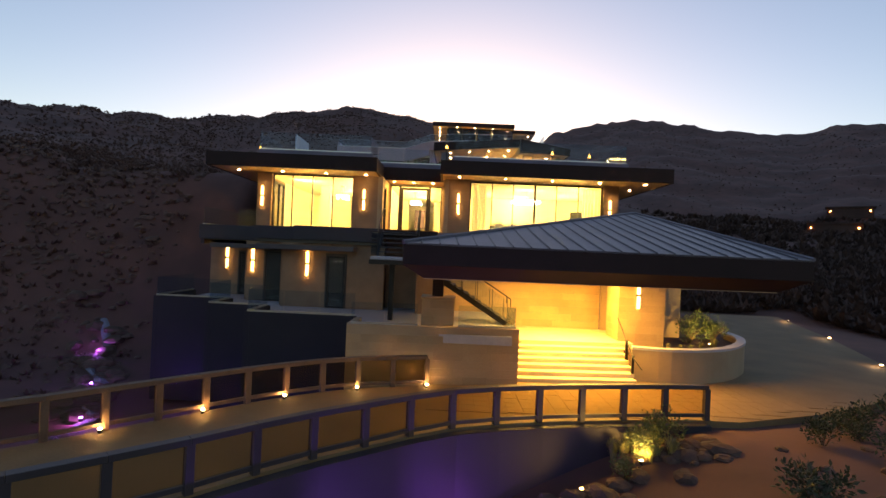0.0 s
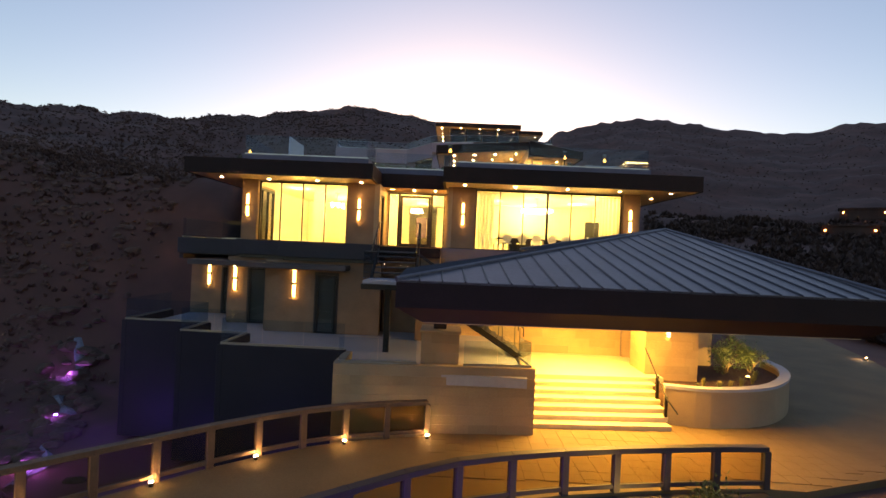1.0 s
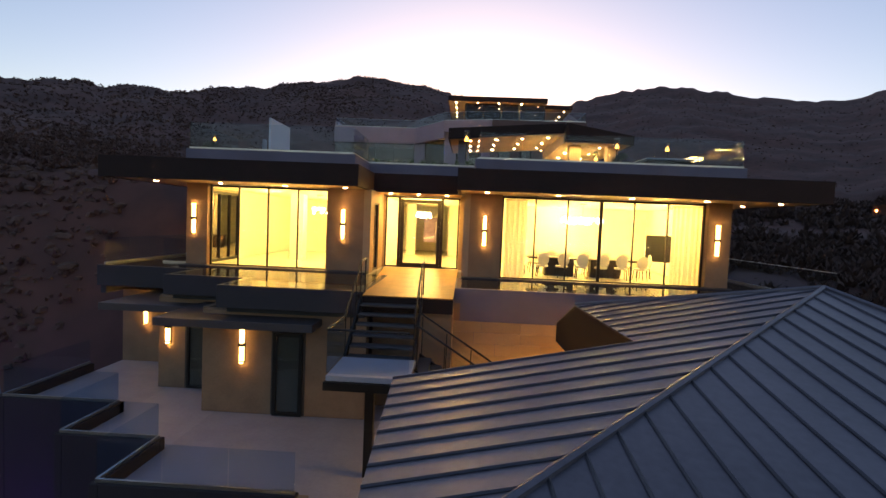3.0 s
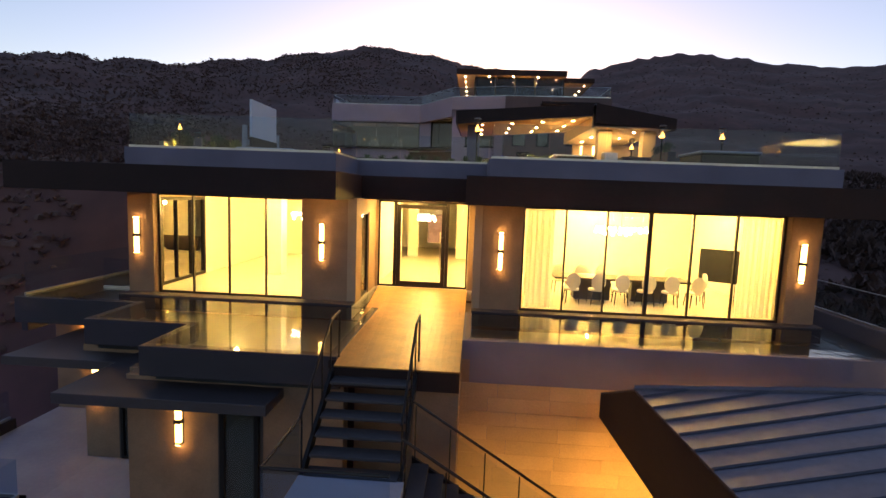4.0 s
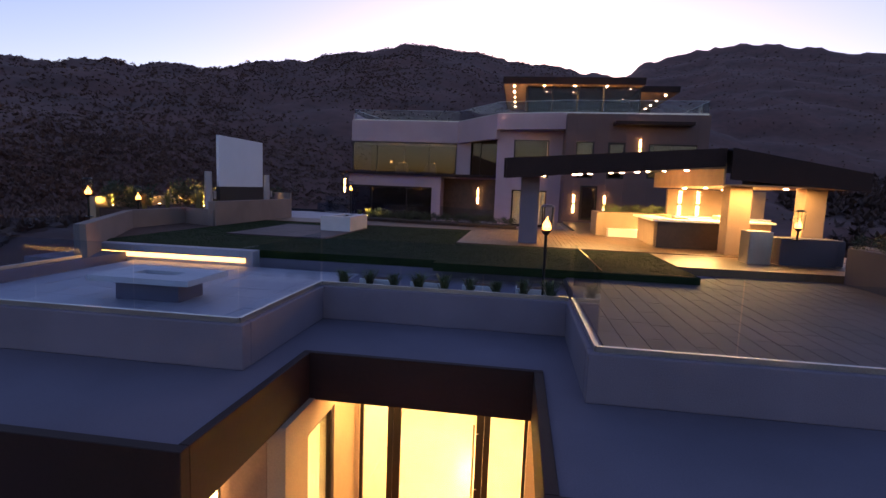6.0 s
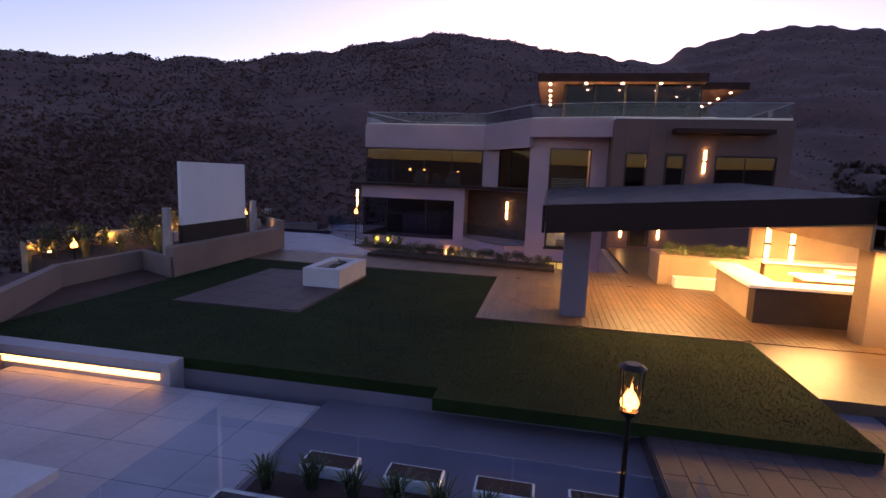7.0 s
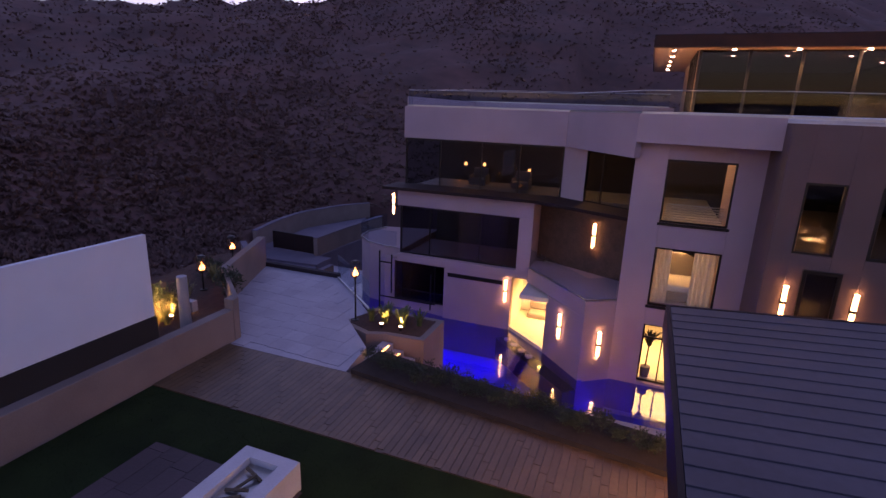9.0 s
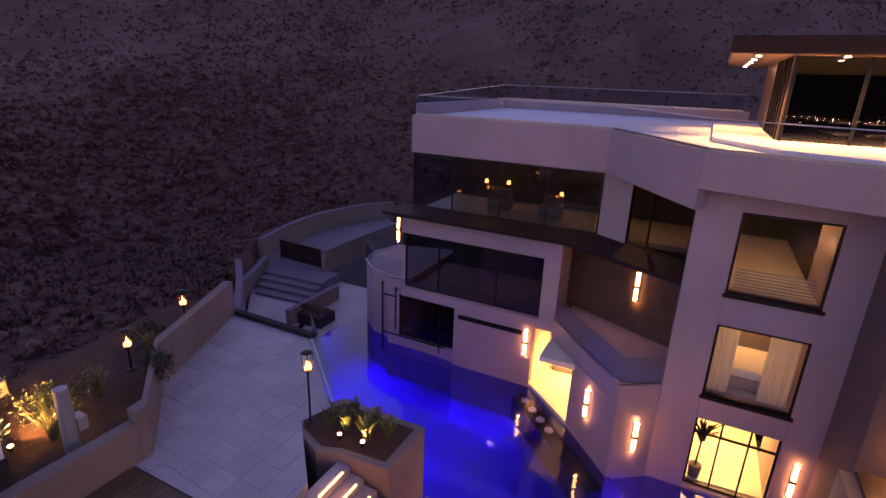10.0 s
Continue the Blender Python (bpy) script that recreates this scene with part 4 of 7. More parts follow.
# ---- glass railings ----
def glass_rail(pts, h, label, group, panel=1.6, cap=None):
    """Frameless glass panels on a slim metal shoe along pts (x, y, z)."""
    o = Vector(pts[0])
    g = thing("glass_railing", tuple(o), label, "railing", group)
    for a, b in zip(pts, pts[1:]):
        a, b = Vector(a) - o, Vector(b) - o
        d = b - a
        n = max(1, round(d.xy.length / panel))
        for k in range(n):
            p, q = a + d * (k / n), a + d * ((k + 1) / n)
            u = (q - p).normalized() * 0.012
            p, q = p + u, q - u
            s = Vector((-(q - p).y, (q - p).x, 0)).normalized() * 0.008
            bm = bmesh.new()
            lo = [bm.verts.new(v) for v in (p - s, q - s, q + s, p + s)]
            hi = [bm.verts.new(v + Vector((0, 0, h))) for v in (p - s, q - s, q + s, p + s)]
            bm.faces.new(hi)
            for i in range(4):
                bm.faces.new((lo[i], lo[(i + 1) % 4], hi[(i + 1) % 4], hi[i]))
            part("glass_panel", bm, RAILGLASS, g, shadow=False)
        bm = bmesh.new()
        s = Vector((-d.y, d.x, 0)).normalized() * 0.03
        lo = [bm.verts.new(v - Vector((0, 0, 0.0))) for v in (a - s, b - s, b + s, a + s)]
        hi = [bm.verts.new(v + Vector((0, 0, 0.07))) for v in (a - s, b - s, b + s, a + s)]
        bm.faces.new(hi)
        bm.faces.new(lo[::-1])
        for i in range(4):
            bm.faces.new((lo[i], lo[(i + 1) % 4], hi[(i + 1) % 4], hi[i]))
        part("base_shoe", bm, STEEL, g, "slim metal shoe")
        if cap:
            bm = bmesh.new()
            rod(bm, a + Vector((0, 0, h)), b + Vector((0, 0, h)), 0.014, 8)
            part("top_rail", bm, cap, g)
    return g


PR = "glass rails of the roof terrace"
glass_rail([(-9.79, 33.4, 10.25), (-9.79, 29.31, 10.25), (-3.53, 29.31, 10.25), (-3.53, 32.2, 10.25)], 1.0, "frameless clear glass railing on a grey parapet", PR)
glass_rail([(1.17, 32.2, 10.25), (1.17, 29.31, 10.25), (10.79, 29.31, 10.25), (10.79, 40.0, 10.25)], 1.0, "frameless clear glass railing on a grey parapet", PR)
glass_rail([(-3.5, 32.21, 10.25), (1.1, 32.21, 10.25)], 0.9, "frameless clear glass railing before the hedge", PR)
PT = "glass rails of the lower terrace"
glass_rail([(-12.25, 27.4, 2.35), (-12.25, 24.0, 2.35), (-8.85, 24.0, 2.35), (-8.85, 21.9, 2.35), (-6.4, 21.9, 2.35), (-6.4, 19.8, 2.35), (-2.35, 19.8, 2.35)], 0.85, "frameless glass railing on stepped terrace walls", PT, 1.2)
glass_rail([(-2.2, 18.2, 2.3), (0.1, 18.4, 2.3)], 0.75, "frameless glass railing on the tan entrance wall", PT, 1.2)
glass_rail([(1.5, 18.5, 2.3), (3.55, 18.68, 2.3), (3.55, 21.2, 2.06)], 0.75, "frameless glass railing beside the entrance steps", PT, 1.2)
glass_rail([(12.2, 26.2, 5.84), (12.2, 38.0, 5.84)], 0.95, "glass railing with a steel top rail along the reflecting pool", PT, 1.5, STEEL)
glass_rail([(-12.15, 28.0, 5.84), (-12.15, 36.0, 5.84)], 0.95, "glass railing along the far edge of the reflecting pool", PT, 1.5)
glass_rail([(-10.9, 29.5, 5.84), (-9.9, 29.5, 5.84)], 0.95, "short glass screen beside the gallery pier", PT, 1.0)

# ---- bridge deck to the front door, stairs ----
dk = thing("entrance_deck", (0, 0, 5.82), "warm brown timber deck bridge leading to the front door", "deck", kind="structure")
part("edge_beam", boxes((-1.9, 0.55, 23.6, 23.72, -0.42, -0.02), (0.47, 0.55, 23.72, 32.0, -0.3, -0.02)), FASCIA, dk, "dark steel edge beam")
nb = 20
for k in range(nb):
    f0, f1 = k / nb, (k + 1) / nb
    xa0, xa1 = -1.88 + f0 * 2.43, -1.88 + f1 * 2.43
    xb0, xb1 = -2.62 + f0 * 3.17, -2.62 + f1 * 3.17
    bm = bmesh.new()
    prism(bm, [(xa0 + 0.002, 23.6), (xa1 - 0.002, 23.6), (xb1 - 0.002, 32.04), (xb0 + 0.002, 32.04)], -0.035, 0.0)
    part("plank", bm, DECKWOOD, dk)
part("joist", boxes(*[(-2.1, 0.46, 24.0 + 1.3 * i, 24.08 + 1.3 * i, -0.2, -0.036) for i in range(7)]), FASCIA, dk)
part("channel_bed", boxes((-2.74, -1.95, 28.6, 32.0, -0.6, -0.4), (0.55, 0.75, 28.6, 31.8, -0.6, -0.4)), DARKPOOL, dk, "dark tiled water channel")
bm = bmesh.new()
for x0, x1 in ((-2.74, -1.9), (0.55, 0.72)):
    bm.faces.new([bm.verts.new(q) for q in ((x0, 28.6, -0.05), (x1, 28.6, -0.05), (x1, 32.0, -0.05), (x0, 32.0, -0.05))])
part("channel_water", bm, WATER, dk, "still water", shadow=False)

ST = thing("upper_staircase", (-1.08, 23.6, 4.62), "dark steel stair with open stone treads below the deck", "staircase")
for i in range(6):
    z = 1.2 - 0.2 * (i + 1)
    part("tread", boxes((-0.78, 0.74, -0.30 * i - 0.34, -0.30 * i, z - 0.05, z)), SLATE, ST, bevel=0.006)
for x in (-0.83, 0.79):
    bm = bmesh.new()
    v = [bm.verts.new((x - 0.03, y, z)) for y, z in ((0, 1.18), (-1.85, -0.02), (-1.85, -0.26), (0, 0.92))]
    w_ = [bm.verts.new((x + 0.03, y, z)) for y, z in ((0, 1.18), (-1.85, -0.02), (-1.85, -0.26), (0, 0.92))]
    bm.faces.new(v), bm.faces.new(w_[::-1])
    for i in range(4):
        bm.faces.new((v[i], w_[i], w_[(i + 1) % 4], v[(i + 1) % 4]))
    part("stringer", bm, FRAME, ST)
    bm = bmesh.new()
    rod(bm, (x, 0.5, 2.15), (x, -0.1, 2.12), 0.025, 8)
    rod(bm, (x, -0.1, 2.12), (x, -1.85, 0.95), 0.025, 8)
    rod(bm, (x, 0.5, 2.15), (x, 0.5, 1.2), 0.02, 8)
    part("handrail", bm, FRAME, ST, "dark steel handrail")
    for k in range(4):
        y = -0.1 - 0.55 * k
        part("baluster", made(lambda b: rod(b, (x, y, 1.05 - 0.66 * (k * 0.55)), (x, y, 2.1 - 0.66 * (k * 0.55)), 0.016, 6)), FRAME, ST)
part("landing", boxes((-0.86, 0.86, -3.3, -1.8, -0.12, 0.0)), PALE, ST, "pale stone landing", 0.01)
part("landing_frame", boxes((-0.9, 0.9, -3.36, -1.78, -0.3, -0.125)), FRAME, ST)
part("column", boxes((-0.2, 0.0, -2.4, -2.2, -2.57, -0.3)), FRAME, ST, "dark steel column", 0.006)
for a, b in (((-0.84, -1.85), (-0.84, -3.3)), ((-0.84, -3.3), (0.84, -3.3))):
    bm = boxes((min(a[0], b[0]) - 0.008, max(a[0], b[0]) + 0.008, min(a[1], b[1]) - 0.008, max(a[1], b[1]) + 0.008, 0.05, 0.92))
    part("glass_panel", bm, RAILGLASS, ST, shadow=False)
    part("handrail", made(lambda q: rod(q, (*a, 0.95), (*b, 0.95), 0.025, 8)), FRAME, ST, "dark steel handrail")

SL = thing("lower_staircase", (-0.22, 22.05, 2.05), "dark steel stair with open stone treads under the portico", "staircase")
for i in range(14):
    z = 2.57 - 0.171 * (i + 1)
    part("tread", boxes((0.27 * i, 0.27 * i + 0.31, -0.65, 0.65, z - 0.05, z)), SLATE, SL, bevel=0.006)
for y in (-0.70, 0.70):
    bm = bmesh.new()
    q = ((0, 2.5), (3.9, 0.05), (3.6, 0.0), (0, 2.22))
    v = [bm.verts.new((x, y - 0.03, z)) for x, z in q]
    w_ = [bm.verts.new((x, y + 0.03, z)) for x, z in q]
    bm.faces.new(v), bm.faces.new(w_[::-1])
    for i in range(4):
        bm.faces.new((v[i], w_[i], w_[(i + 1) % 4], v[(i + 1) % 4]))
    part("stringer", bm, FRAME, SL)
    part("handrail", made(lambda b: (rod(b, (0, y, 3.5), (3.9, y, 1.05), 0.025, 8), rod(b, (3.9, y, 1.05), (3.9, y, 0.75), 0.025, 8))), FRAME, SL, "dark steel handrail")
    for k in range(7):
        x = 0.05 + 0.62 * k
        part("baluster", made(lambda b: rod(b, (x, y, 2.4 - 0.633 * x), (x, y, 3.45 - 0.633 * x), 0.014, 6)), FRAME, SL)
    bm = bmesh.new()
    v = [bm.verts.new((x, y, z)) for x, z in ((0.05, 2.45), (3.85, 0.05), (3.85, 0.95), (0.05, 3.35))]
    bm.faces.new(v)
    g_ = part("glass_panel", bm, RAILGLASS, SL, shadow=False)

hr = thing("step_handrail", (8.05, 19.6, 0.3), "dark bronze handrail beside the entrance steps", "handrail")
part("rail", made(lambda b: (rod(b, (0.25, -0.3, 0.62), (0.1, 0.2, 0.95), 0.022, 8), rod(b, (0.1, 0.2, 0.95), (0.35, 2.9, 2.15), 0.022, 8))), FRAME, hr)
for y, z in ((0.35, 1.0), (1.3, 1.44)):
    part("post", boxes((0.06 + y * 0.09, 0.15 + y * 0.09, y - 0.05, y + 0.05, 0.41 * y - 0.1, z)), FRAME, hr)

# ---- dining room and gallery ----
tb = thing("dining_table", (5.7, 31.75, 5.82), "long dark wooden dining table set among pale chairs", "table")
part("tabletop", boxes((-2.25, 2.25, -0.55, 0.55, 0.70, 0.76)), TABLEWOOD, tb, bevel=0.01)
for x in (-0.95, 0.95):
    part("pedestal", boxes((x - 0.6, x + 0.6, -0.3, 0.3, 0.0, 0.70)), TABLEWOOD, tb, bevel=0.02)


def oval(bm, cx, cy, cz, rx, rz, depth, n=16):
    a = [bm.verts.new((cx + rx * math.cos(2 * math.pi * k / n), cy - depth / 2, cz + rz * math.sin(2 * math.pi * k / n))) for k in range(n)]
    b = [bm.verts.new((cx + rx * math.cos(2 * math.pi * k / n), cy + depth / 2, cz + rz * math.sin(2 * math.pi * k / n))) for k in range(n)]
    bm.faces.new(a), bm.faces.new(b[::-1])
    for k in range(n):
        bm.faces.new((a[k], b[k], b[(k + 1) % n], a[(k + 1) % n]))


ch = thing("dining_chair", (3.95, 30.85, 5.82), "pale dining chair with a round oval back on dark legs", "chair", "chairs round the dining table")
part("seat", made(lambda b: rod(b, (0, 0, 0.42), (0, 0, 0.49), 0.25, 16)), CHAIRSHELL, ch, bevel=0.015)
part("backrest", made(lambda b: oval(b, 0, -0.24, 0.74, 0.23, 0.27, 0.05)), CHAIRSHELL, ch, "oval upholstered back", 0.012)
for x, y in ((-0.18, -0.2), (0.18, -0.2), (-0.18, 0.18), (0.18, 0.18)):
    part("leg", made(lambda b: rod(b, (x * 1.2, y * 1.2, 0), (x, y, 0.43), 0.014, 6, 0.02)), FRAME, ch)
for i in range(6):
    x = 3.95 + 0.79 * i
    if i:
        copy_thing(ch, pose(x, 30.85 + 0.03 * i, 5.82, 0, 0, (-8, 5, -3, 9, -6, 4)[i]))
    copy_thing(ch, pose(x - 0.1, 32.65, 5.82, 0, 0, 180 + (6, -5, 8, -4, 3, -7)[i]))
copy_thing(ch, pose(3.15, 31.7, 5.82, 0, 0, -92)), copy_thing(ch, pose(8.3, 31.8, 5.82, 0, 0, 88))


def chandelier(at, rx, n, seed):
    random.seed(seed)
    c = thing("chandelier", at, "glass drop chandelier glowing warm under the ceiling", "lamp")
    part("canopy", made(lambda b: rod(b, (0, 0, -0.04), (0, 0, 0), 0.16, 16)), STEEL, c)
    part("stem", made(lambda b: rod(b, (0, 0, -0.55), (0, 0, -0.04), 0.012, 6)), STEEL, c)
    part("ring", made(lambda b: [rod(b, (rx * math.cos(k * 0.3927), 0.3 * math.sin(k * 0.3927), -0.55), (rx * math.cos(k * 0.3927 + 0.3927), 0.3 * math.sin(k * 0.3927 + 0.3927), -0.55), 0.012, 6) for k in range(16)]), STEEL, c, "steel ring")
    for k in range(n):
        a = 2 * math.pi * k / n
        r = random.uniform(0.55, 1.0)
        x, y, z = rx * r * math.cos(a), 0.3 * r * math.sin(a), -0.62 - random.uniform(0, 0.22)
        bm = bmesh.new()
        bmesh.ops.create_icosphere(bm, subdivisions=1, radius=0.055, matrix=Matrix.Translation((x, y, z)))
        rod(bm, (x, y, z + 0.05), (x, y, -0.55), 0.004, 4)
        part("glass_drop", bm, CRYSTAL, c, "glowing glass drop")
    return c


chandelier((5.7, 31.9, 8.86), 0.95, 22, 3)
chandelier((-5.9, 33.5, 8.86), 0.45, 16, 5)
chandelier((-1.3, 35.5, 8.86), 0.40, 14, 6)
tv = thing("display_panel", (9.0, 31.7, 5.82), "switched-off black flat display on a slim stand", "television", turn=-28)
part("screen", boxes((-0.66, 0.66, -0.03, 0.03, 0.74, 1.84)), BLACK, tv, bevel=0.006)
for x in (-0.45, 0.45):
    part("leg", made(lambda b: (rod(b, (x, 0, 0.0), (x, 0, 0.82), 0.015, 6), rod(b, (x, -0.2, 0.01), (x, 0.2, 0.01), 0.012, 6))), FRAME, tv)


def curtain(at, width, turn=0.0):
    c = thing("curtain", at, "pale sheer floor-length curtain hanging beside the window", "curtain", "window curtains", turn)
    bm = bmesh.new()
    n = int(width / 0.03)
    rows = []
    for k in range(n + 1):
        x = width * k / n
        y = 0.03 * math.sin(x * 38 + 1.5 * math.sin(x * 5)) + 0.01 * math.sin(x * 90)
        rows.append((bm.verts.new((x, y, 0.02)), bm.verts.new((x, y * 0.7, 2.95))))
    for a, b in zip(rows, rows[1:]):
        bm.faces.new((a[0], b[0], b[1], a[1]))
    part("fabric", bm, CURTAIN, c)
    part("rod", made(lambda q: rod(q, (-0.05, 0, 2.97), (width + 0.05, 0, 2.97), 0.015, 6)), STEEL, c)
    return c


curtain((2.3, 29.65, 5.83), 0.8), curtain((8.53, 29.65, 5.83), 1.17)
con = thing("console", (-4.9, 39.6, 5.82), "dark low console against the gallery wall", "cabinet")
part("body", boxes((-0.9, 0.9, -0.2, 0.2, 0.12, 0.75)), TABLEWOOD, con, bevel=0.01)
part("plinth", boxes((-0.8, 0.8, -0.16, 0.16, 0.0, 0.12)), FRAME, con)
art = thing("wall_art", (-1.15, 40.96, 6.6), "muted violet abstract wall panel at the end of the hall", "painting")
part("panel", boxes((-0.55, 0.55, -0.04, 0, 0, 1.5)), material("violet_canvas", (0.20, 0.14, 0.24), 0.8, vary=0.5, fine=4, coarse=1.5), art, bevel=0.006)

# ---- rear house ----
before_house = set(bpy.data.objects)
structure("house_bay", [(-12.3, -5.35, 60.3, 60.7, 12.0, 12.82), (-12.3, -5.35, 60.3, 60.7, 9.06, 9.45), (-6.0, -5.35, 60.3, 60.7, 9.45, 12.0), (-5.55, -5.35, 60.7, 65.0, 9.06, 12.7), (-12.3, -6.0, 60.7, 65.0, 9.06, 9.2), (-12.3, -5.55, 60.7, 65.0, 12.55, 12.7)], MAUVE, "pale stucco framed bay of the rear house", "wall", 0.012)
structure("house_parapet", [(-12.45, -4.35, 61.3, 61.6, 15.3, 16.84), (-12.45, -12.15, 61.6, 72.0, 15.3, 17.3), (-12.15, 0.3, 71.7, 72.0, 16.62, 17.3), (-12.15, -4.35, 61.6, 65.0, 15.3, 15.5)], MAUVE, "pale stucco parapet band of the rear house", "parapet", 0.012)
slab("house_parapet_angled", [(-4.35, 61.3), (-1.3, 56.9), (-1.1, 57.2), (-4.2, 61.62)], 15.3, 16.84, MAUVE, "pale stucco angled parapet of the rear house", "parapet")
slab("house_parapet_tower", [(-1.3, 56.9), (2.95, 55.85), (2.95, 56.2), (-1.1, 57.2)], 15.86, 16.84, MAUVE, "pale stucco parapet band over the stair tower", "parapet")
slab("house_roof_deck", [(-12.15, 61.6), (-4.2, 61.6), (-1.1, 57.2), (2.95, 56.1), (11.0, 55.42), (11.0, 71.7), (-12.15, 71.7)], 15.95, 16.80, ROOFWHITE, "pale roof terrace of the rear house", "terrace")
slab("house_step", [(-1.2, 60.0), (0.4, 57.6), (2.2, 57.0), (11.0, 56.2), (11.0, 68.0), (-1.2, 68.0)], 16.80, 16.94, ROOFWHITE, "low pale step round the rooftop pavilion", "step")
structure("house_tower", [(-1.25, -0.15, 57.4, 60.0, 5.0, 15.93), (2.1, 3.0, 57.4, 60.0, 5.0, 15.93), (-0.15, 2.1, 57.4, 57.9, 15.3, 15.93), (-0.15, 2.1, 57.4, 57.9, 12.05, 13.0), (-0.15, 2.1, 57.4, 57.9, 8.95, 9.75), (-0.15, 2.1, 57.4, 57.9, 5.0, 6.45)], MAUVE, "pale stucco stair tower with square windows", "wall", 0.012)
structure("house_wall_right", [(2.95, 3.55, 55.0, 57.4, 5.0, 16.7), (3.55, 4.6, 55.0, 55.4, 15.05, 16.7), (3.55, 4.6, 55.0, 55.4, 5.0, 12.9), (4.6, 5.4, 55.0, 55.4, 5.0, 16.7), (5.4, 6.4, 55.0, 55.4, 15.05, 16.7), (5.4, 6.4, 55.0, 55.4, 5.0, 12.9), (6.4, 7.7, 55.0, 55.4, 5.0, 16.7), (7.7, 10.4, 55.0, 55.4, 15.0, 16.7), (7.7, 10.4, 55.0, 55.4, 5.0, 13.0), (10.4, 11.0, 55.0, 68.0, 5.0, 16.7)], WINGWALL, "stucco wall of the rear house wing, warm lamplight put into its brown", "wall", 0.01)
slab("house_wall_angled", [(-4.4, 61.45), (-3.3, 60.75), (-3.3, 61.2), (-4.4, 61.9)], 12.7, 15.6, MAUVE, "pale stucco pier beside an angled window", "wall")
slab("house_wall_angled_sill", [(-3.3, 60.75), (-1.2, 59.4), (-1.2, 59.9), (-3.3, 61.2)], 12.7, 12.95, MAUVE, "pale stucco sill wall under the angled window", "wall")
# one solid dark block instead of rooms; their gloom is in its colour
structure("house_core", [(-12.0, 10.4, 65.0, 72.0, 4.0, 15.95)], WINDOWDARK, "solid dark block standing in for unlit rooms behind the rear house windows", "interior", 0)
structure("house_floors", [(-12.0, -1.2, 61.6, 65.0, 12.72, 12.9), (-0.15, 2.1, 57.9, 65.0, 12.1, 12.9), (-0.15, 2.1, 57.9, 65.0, 9.0, 9.7), (-5.35, 2.1, 58.5, 65.0, 8.75, 8.95), (3.0, 10.4, 55.4, 65.0, 12.5, 12.85)], FLOORIN, "floors of the rear house", "floor", 0)
slab("house_canopy", [(-12.9, 59.75), (-5.25, 59.75), (-1.26, 57.8), (-1.26, 60.0), (-4.6, 61.6), (-12.9, 61.6)], 12.83, 12.97, FASCIA, "dark metal canopy between the storeys", "canopy")
slab("house_balcony", [(-5.34, 60.0), (-2.36, 56.65), (-1.26, 57.35), (-1.26, 61.5), (-5.34, 61.5)], 9.06, 9.72, MAUVE, "pale stucco balcony with an angled front", "balcony")
slab("house_wall_timber", [(-5.34, 62.0), (-1.26, 60.0), (-1.26, 60.3), (-5.34, 62.3)], 9.72, 12.71, material("dark_timber_wall", (0.10, 0.055, 0.035), 0.6, vary=0.4, fine=12, coarse=3), "dark timber wall at the back of the balcony", "wall")
structure("house_wall_lower", [(-9.65, -6.15, 60.32, 60.7, 4.6, 9.06), (-13.2, -12.6, 60.6, 61.0, 4.6, 9.06), (-12.6, -9.65, 60.6, 61.0, 4.6, 6.85), (-12.6, -9.65, 60.6, 61.0, 8.95, 9.06)], MAUVE, "pale stucco lower wall beside the pool", "wall", 0.01)
slab("house_wall_lower_angled", [(-4.15, 58.6), (-2.36, 56.65), (-1.24, 57.38), (-1.24, 57.8), (-2.3, 57.2), (-3.85, 58.9)], 4.6, 9.06, MAUVE, "pale stucco angled wall beside the pool", "wall")
slab("grotto_floor", [(-6.15, 60.4), (-4.15, 58.6), (-2.5, 56.9), (-1.2, 57.7), (2.1, 57.9), (2.1, 64.0), (-6.15, 64.0)], 4.6, 6.5, FLOORIN, "pale stone floor of the poolside room", "floor")
structure("grotto_wall", [(-6.15, -1.2, 63.0, 63.2, 6.5, 8.8), (-6.3, -6.15, 60.7, 63.2, 6.5, 8.8), (-1.2, 2.6, 64.0, 64.2, 6.45, 8.9)], WHITE, "pale walls of the lit poolside rooms", "wall", 0)
slab("house_round_end", [(-12.3, 60.9), (-13.2, 60.95), (-14.4, 61.2), (-15.4, 62.1), (-15.8, 63.4), (-15.4, 65.2), (-12.3, 66.0)], 4.6, 9.55, MAUVE, "pale stucco rounded balcony end of the rear house", "wall")
structure("house_slot", [(-9.45, -6.6, 60.29, 60.318, 8.62, 8.82)], FRAME, "dark linear grille in the pool wall", "grille", 0)
structure("house_canopy_right", [(5.6, 9.9, 54.1, 55.0, 16.0, 16.2)], FASCIA, "dark metal canopy over the upper door", "canopy", 0.01)

PANE = TINTED
window("window_7", (-12.4, 61.45, 12.92), 0, 8.0, 2.36, (1.9, 4.05, 5.95), "black framed ribbon window of the rear house")
window("window_8", (-3.3, 60.95, 12.95), -32.7, 2.5, 2.6, (0.9,), "black framed angled window of the rear house", sill=False)
window("window_9", (-12.25, 60.62, 9.45), 0, 6.25, 2.55, (1.65, 4.3), "dark framed glazing of the framed bay")
PANE = GLASS
window("window_10", (-0.15, 57.5, 13.0), 0, 2.25, 2.3, (), "square window with lowered blinds in the tower", sill=True)
window("window_11", (-0.15, 57.5, 9.75), 0, 2.25, 2.3, (), "square curtained window in the tower", sill=True)
PANE = GLASS
window("window_12", (-0.15, 57.6, 6.46), 0, 2.25, 2.48, (0.75, 1.5), "lit glazed doors of the poolside room", rails=(1.9,))
PANE = TINTED
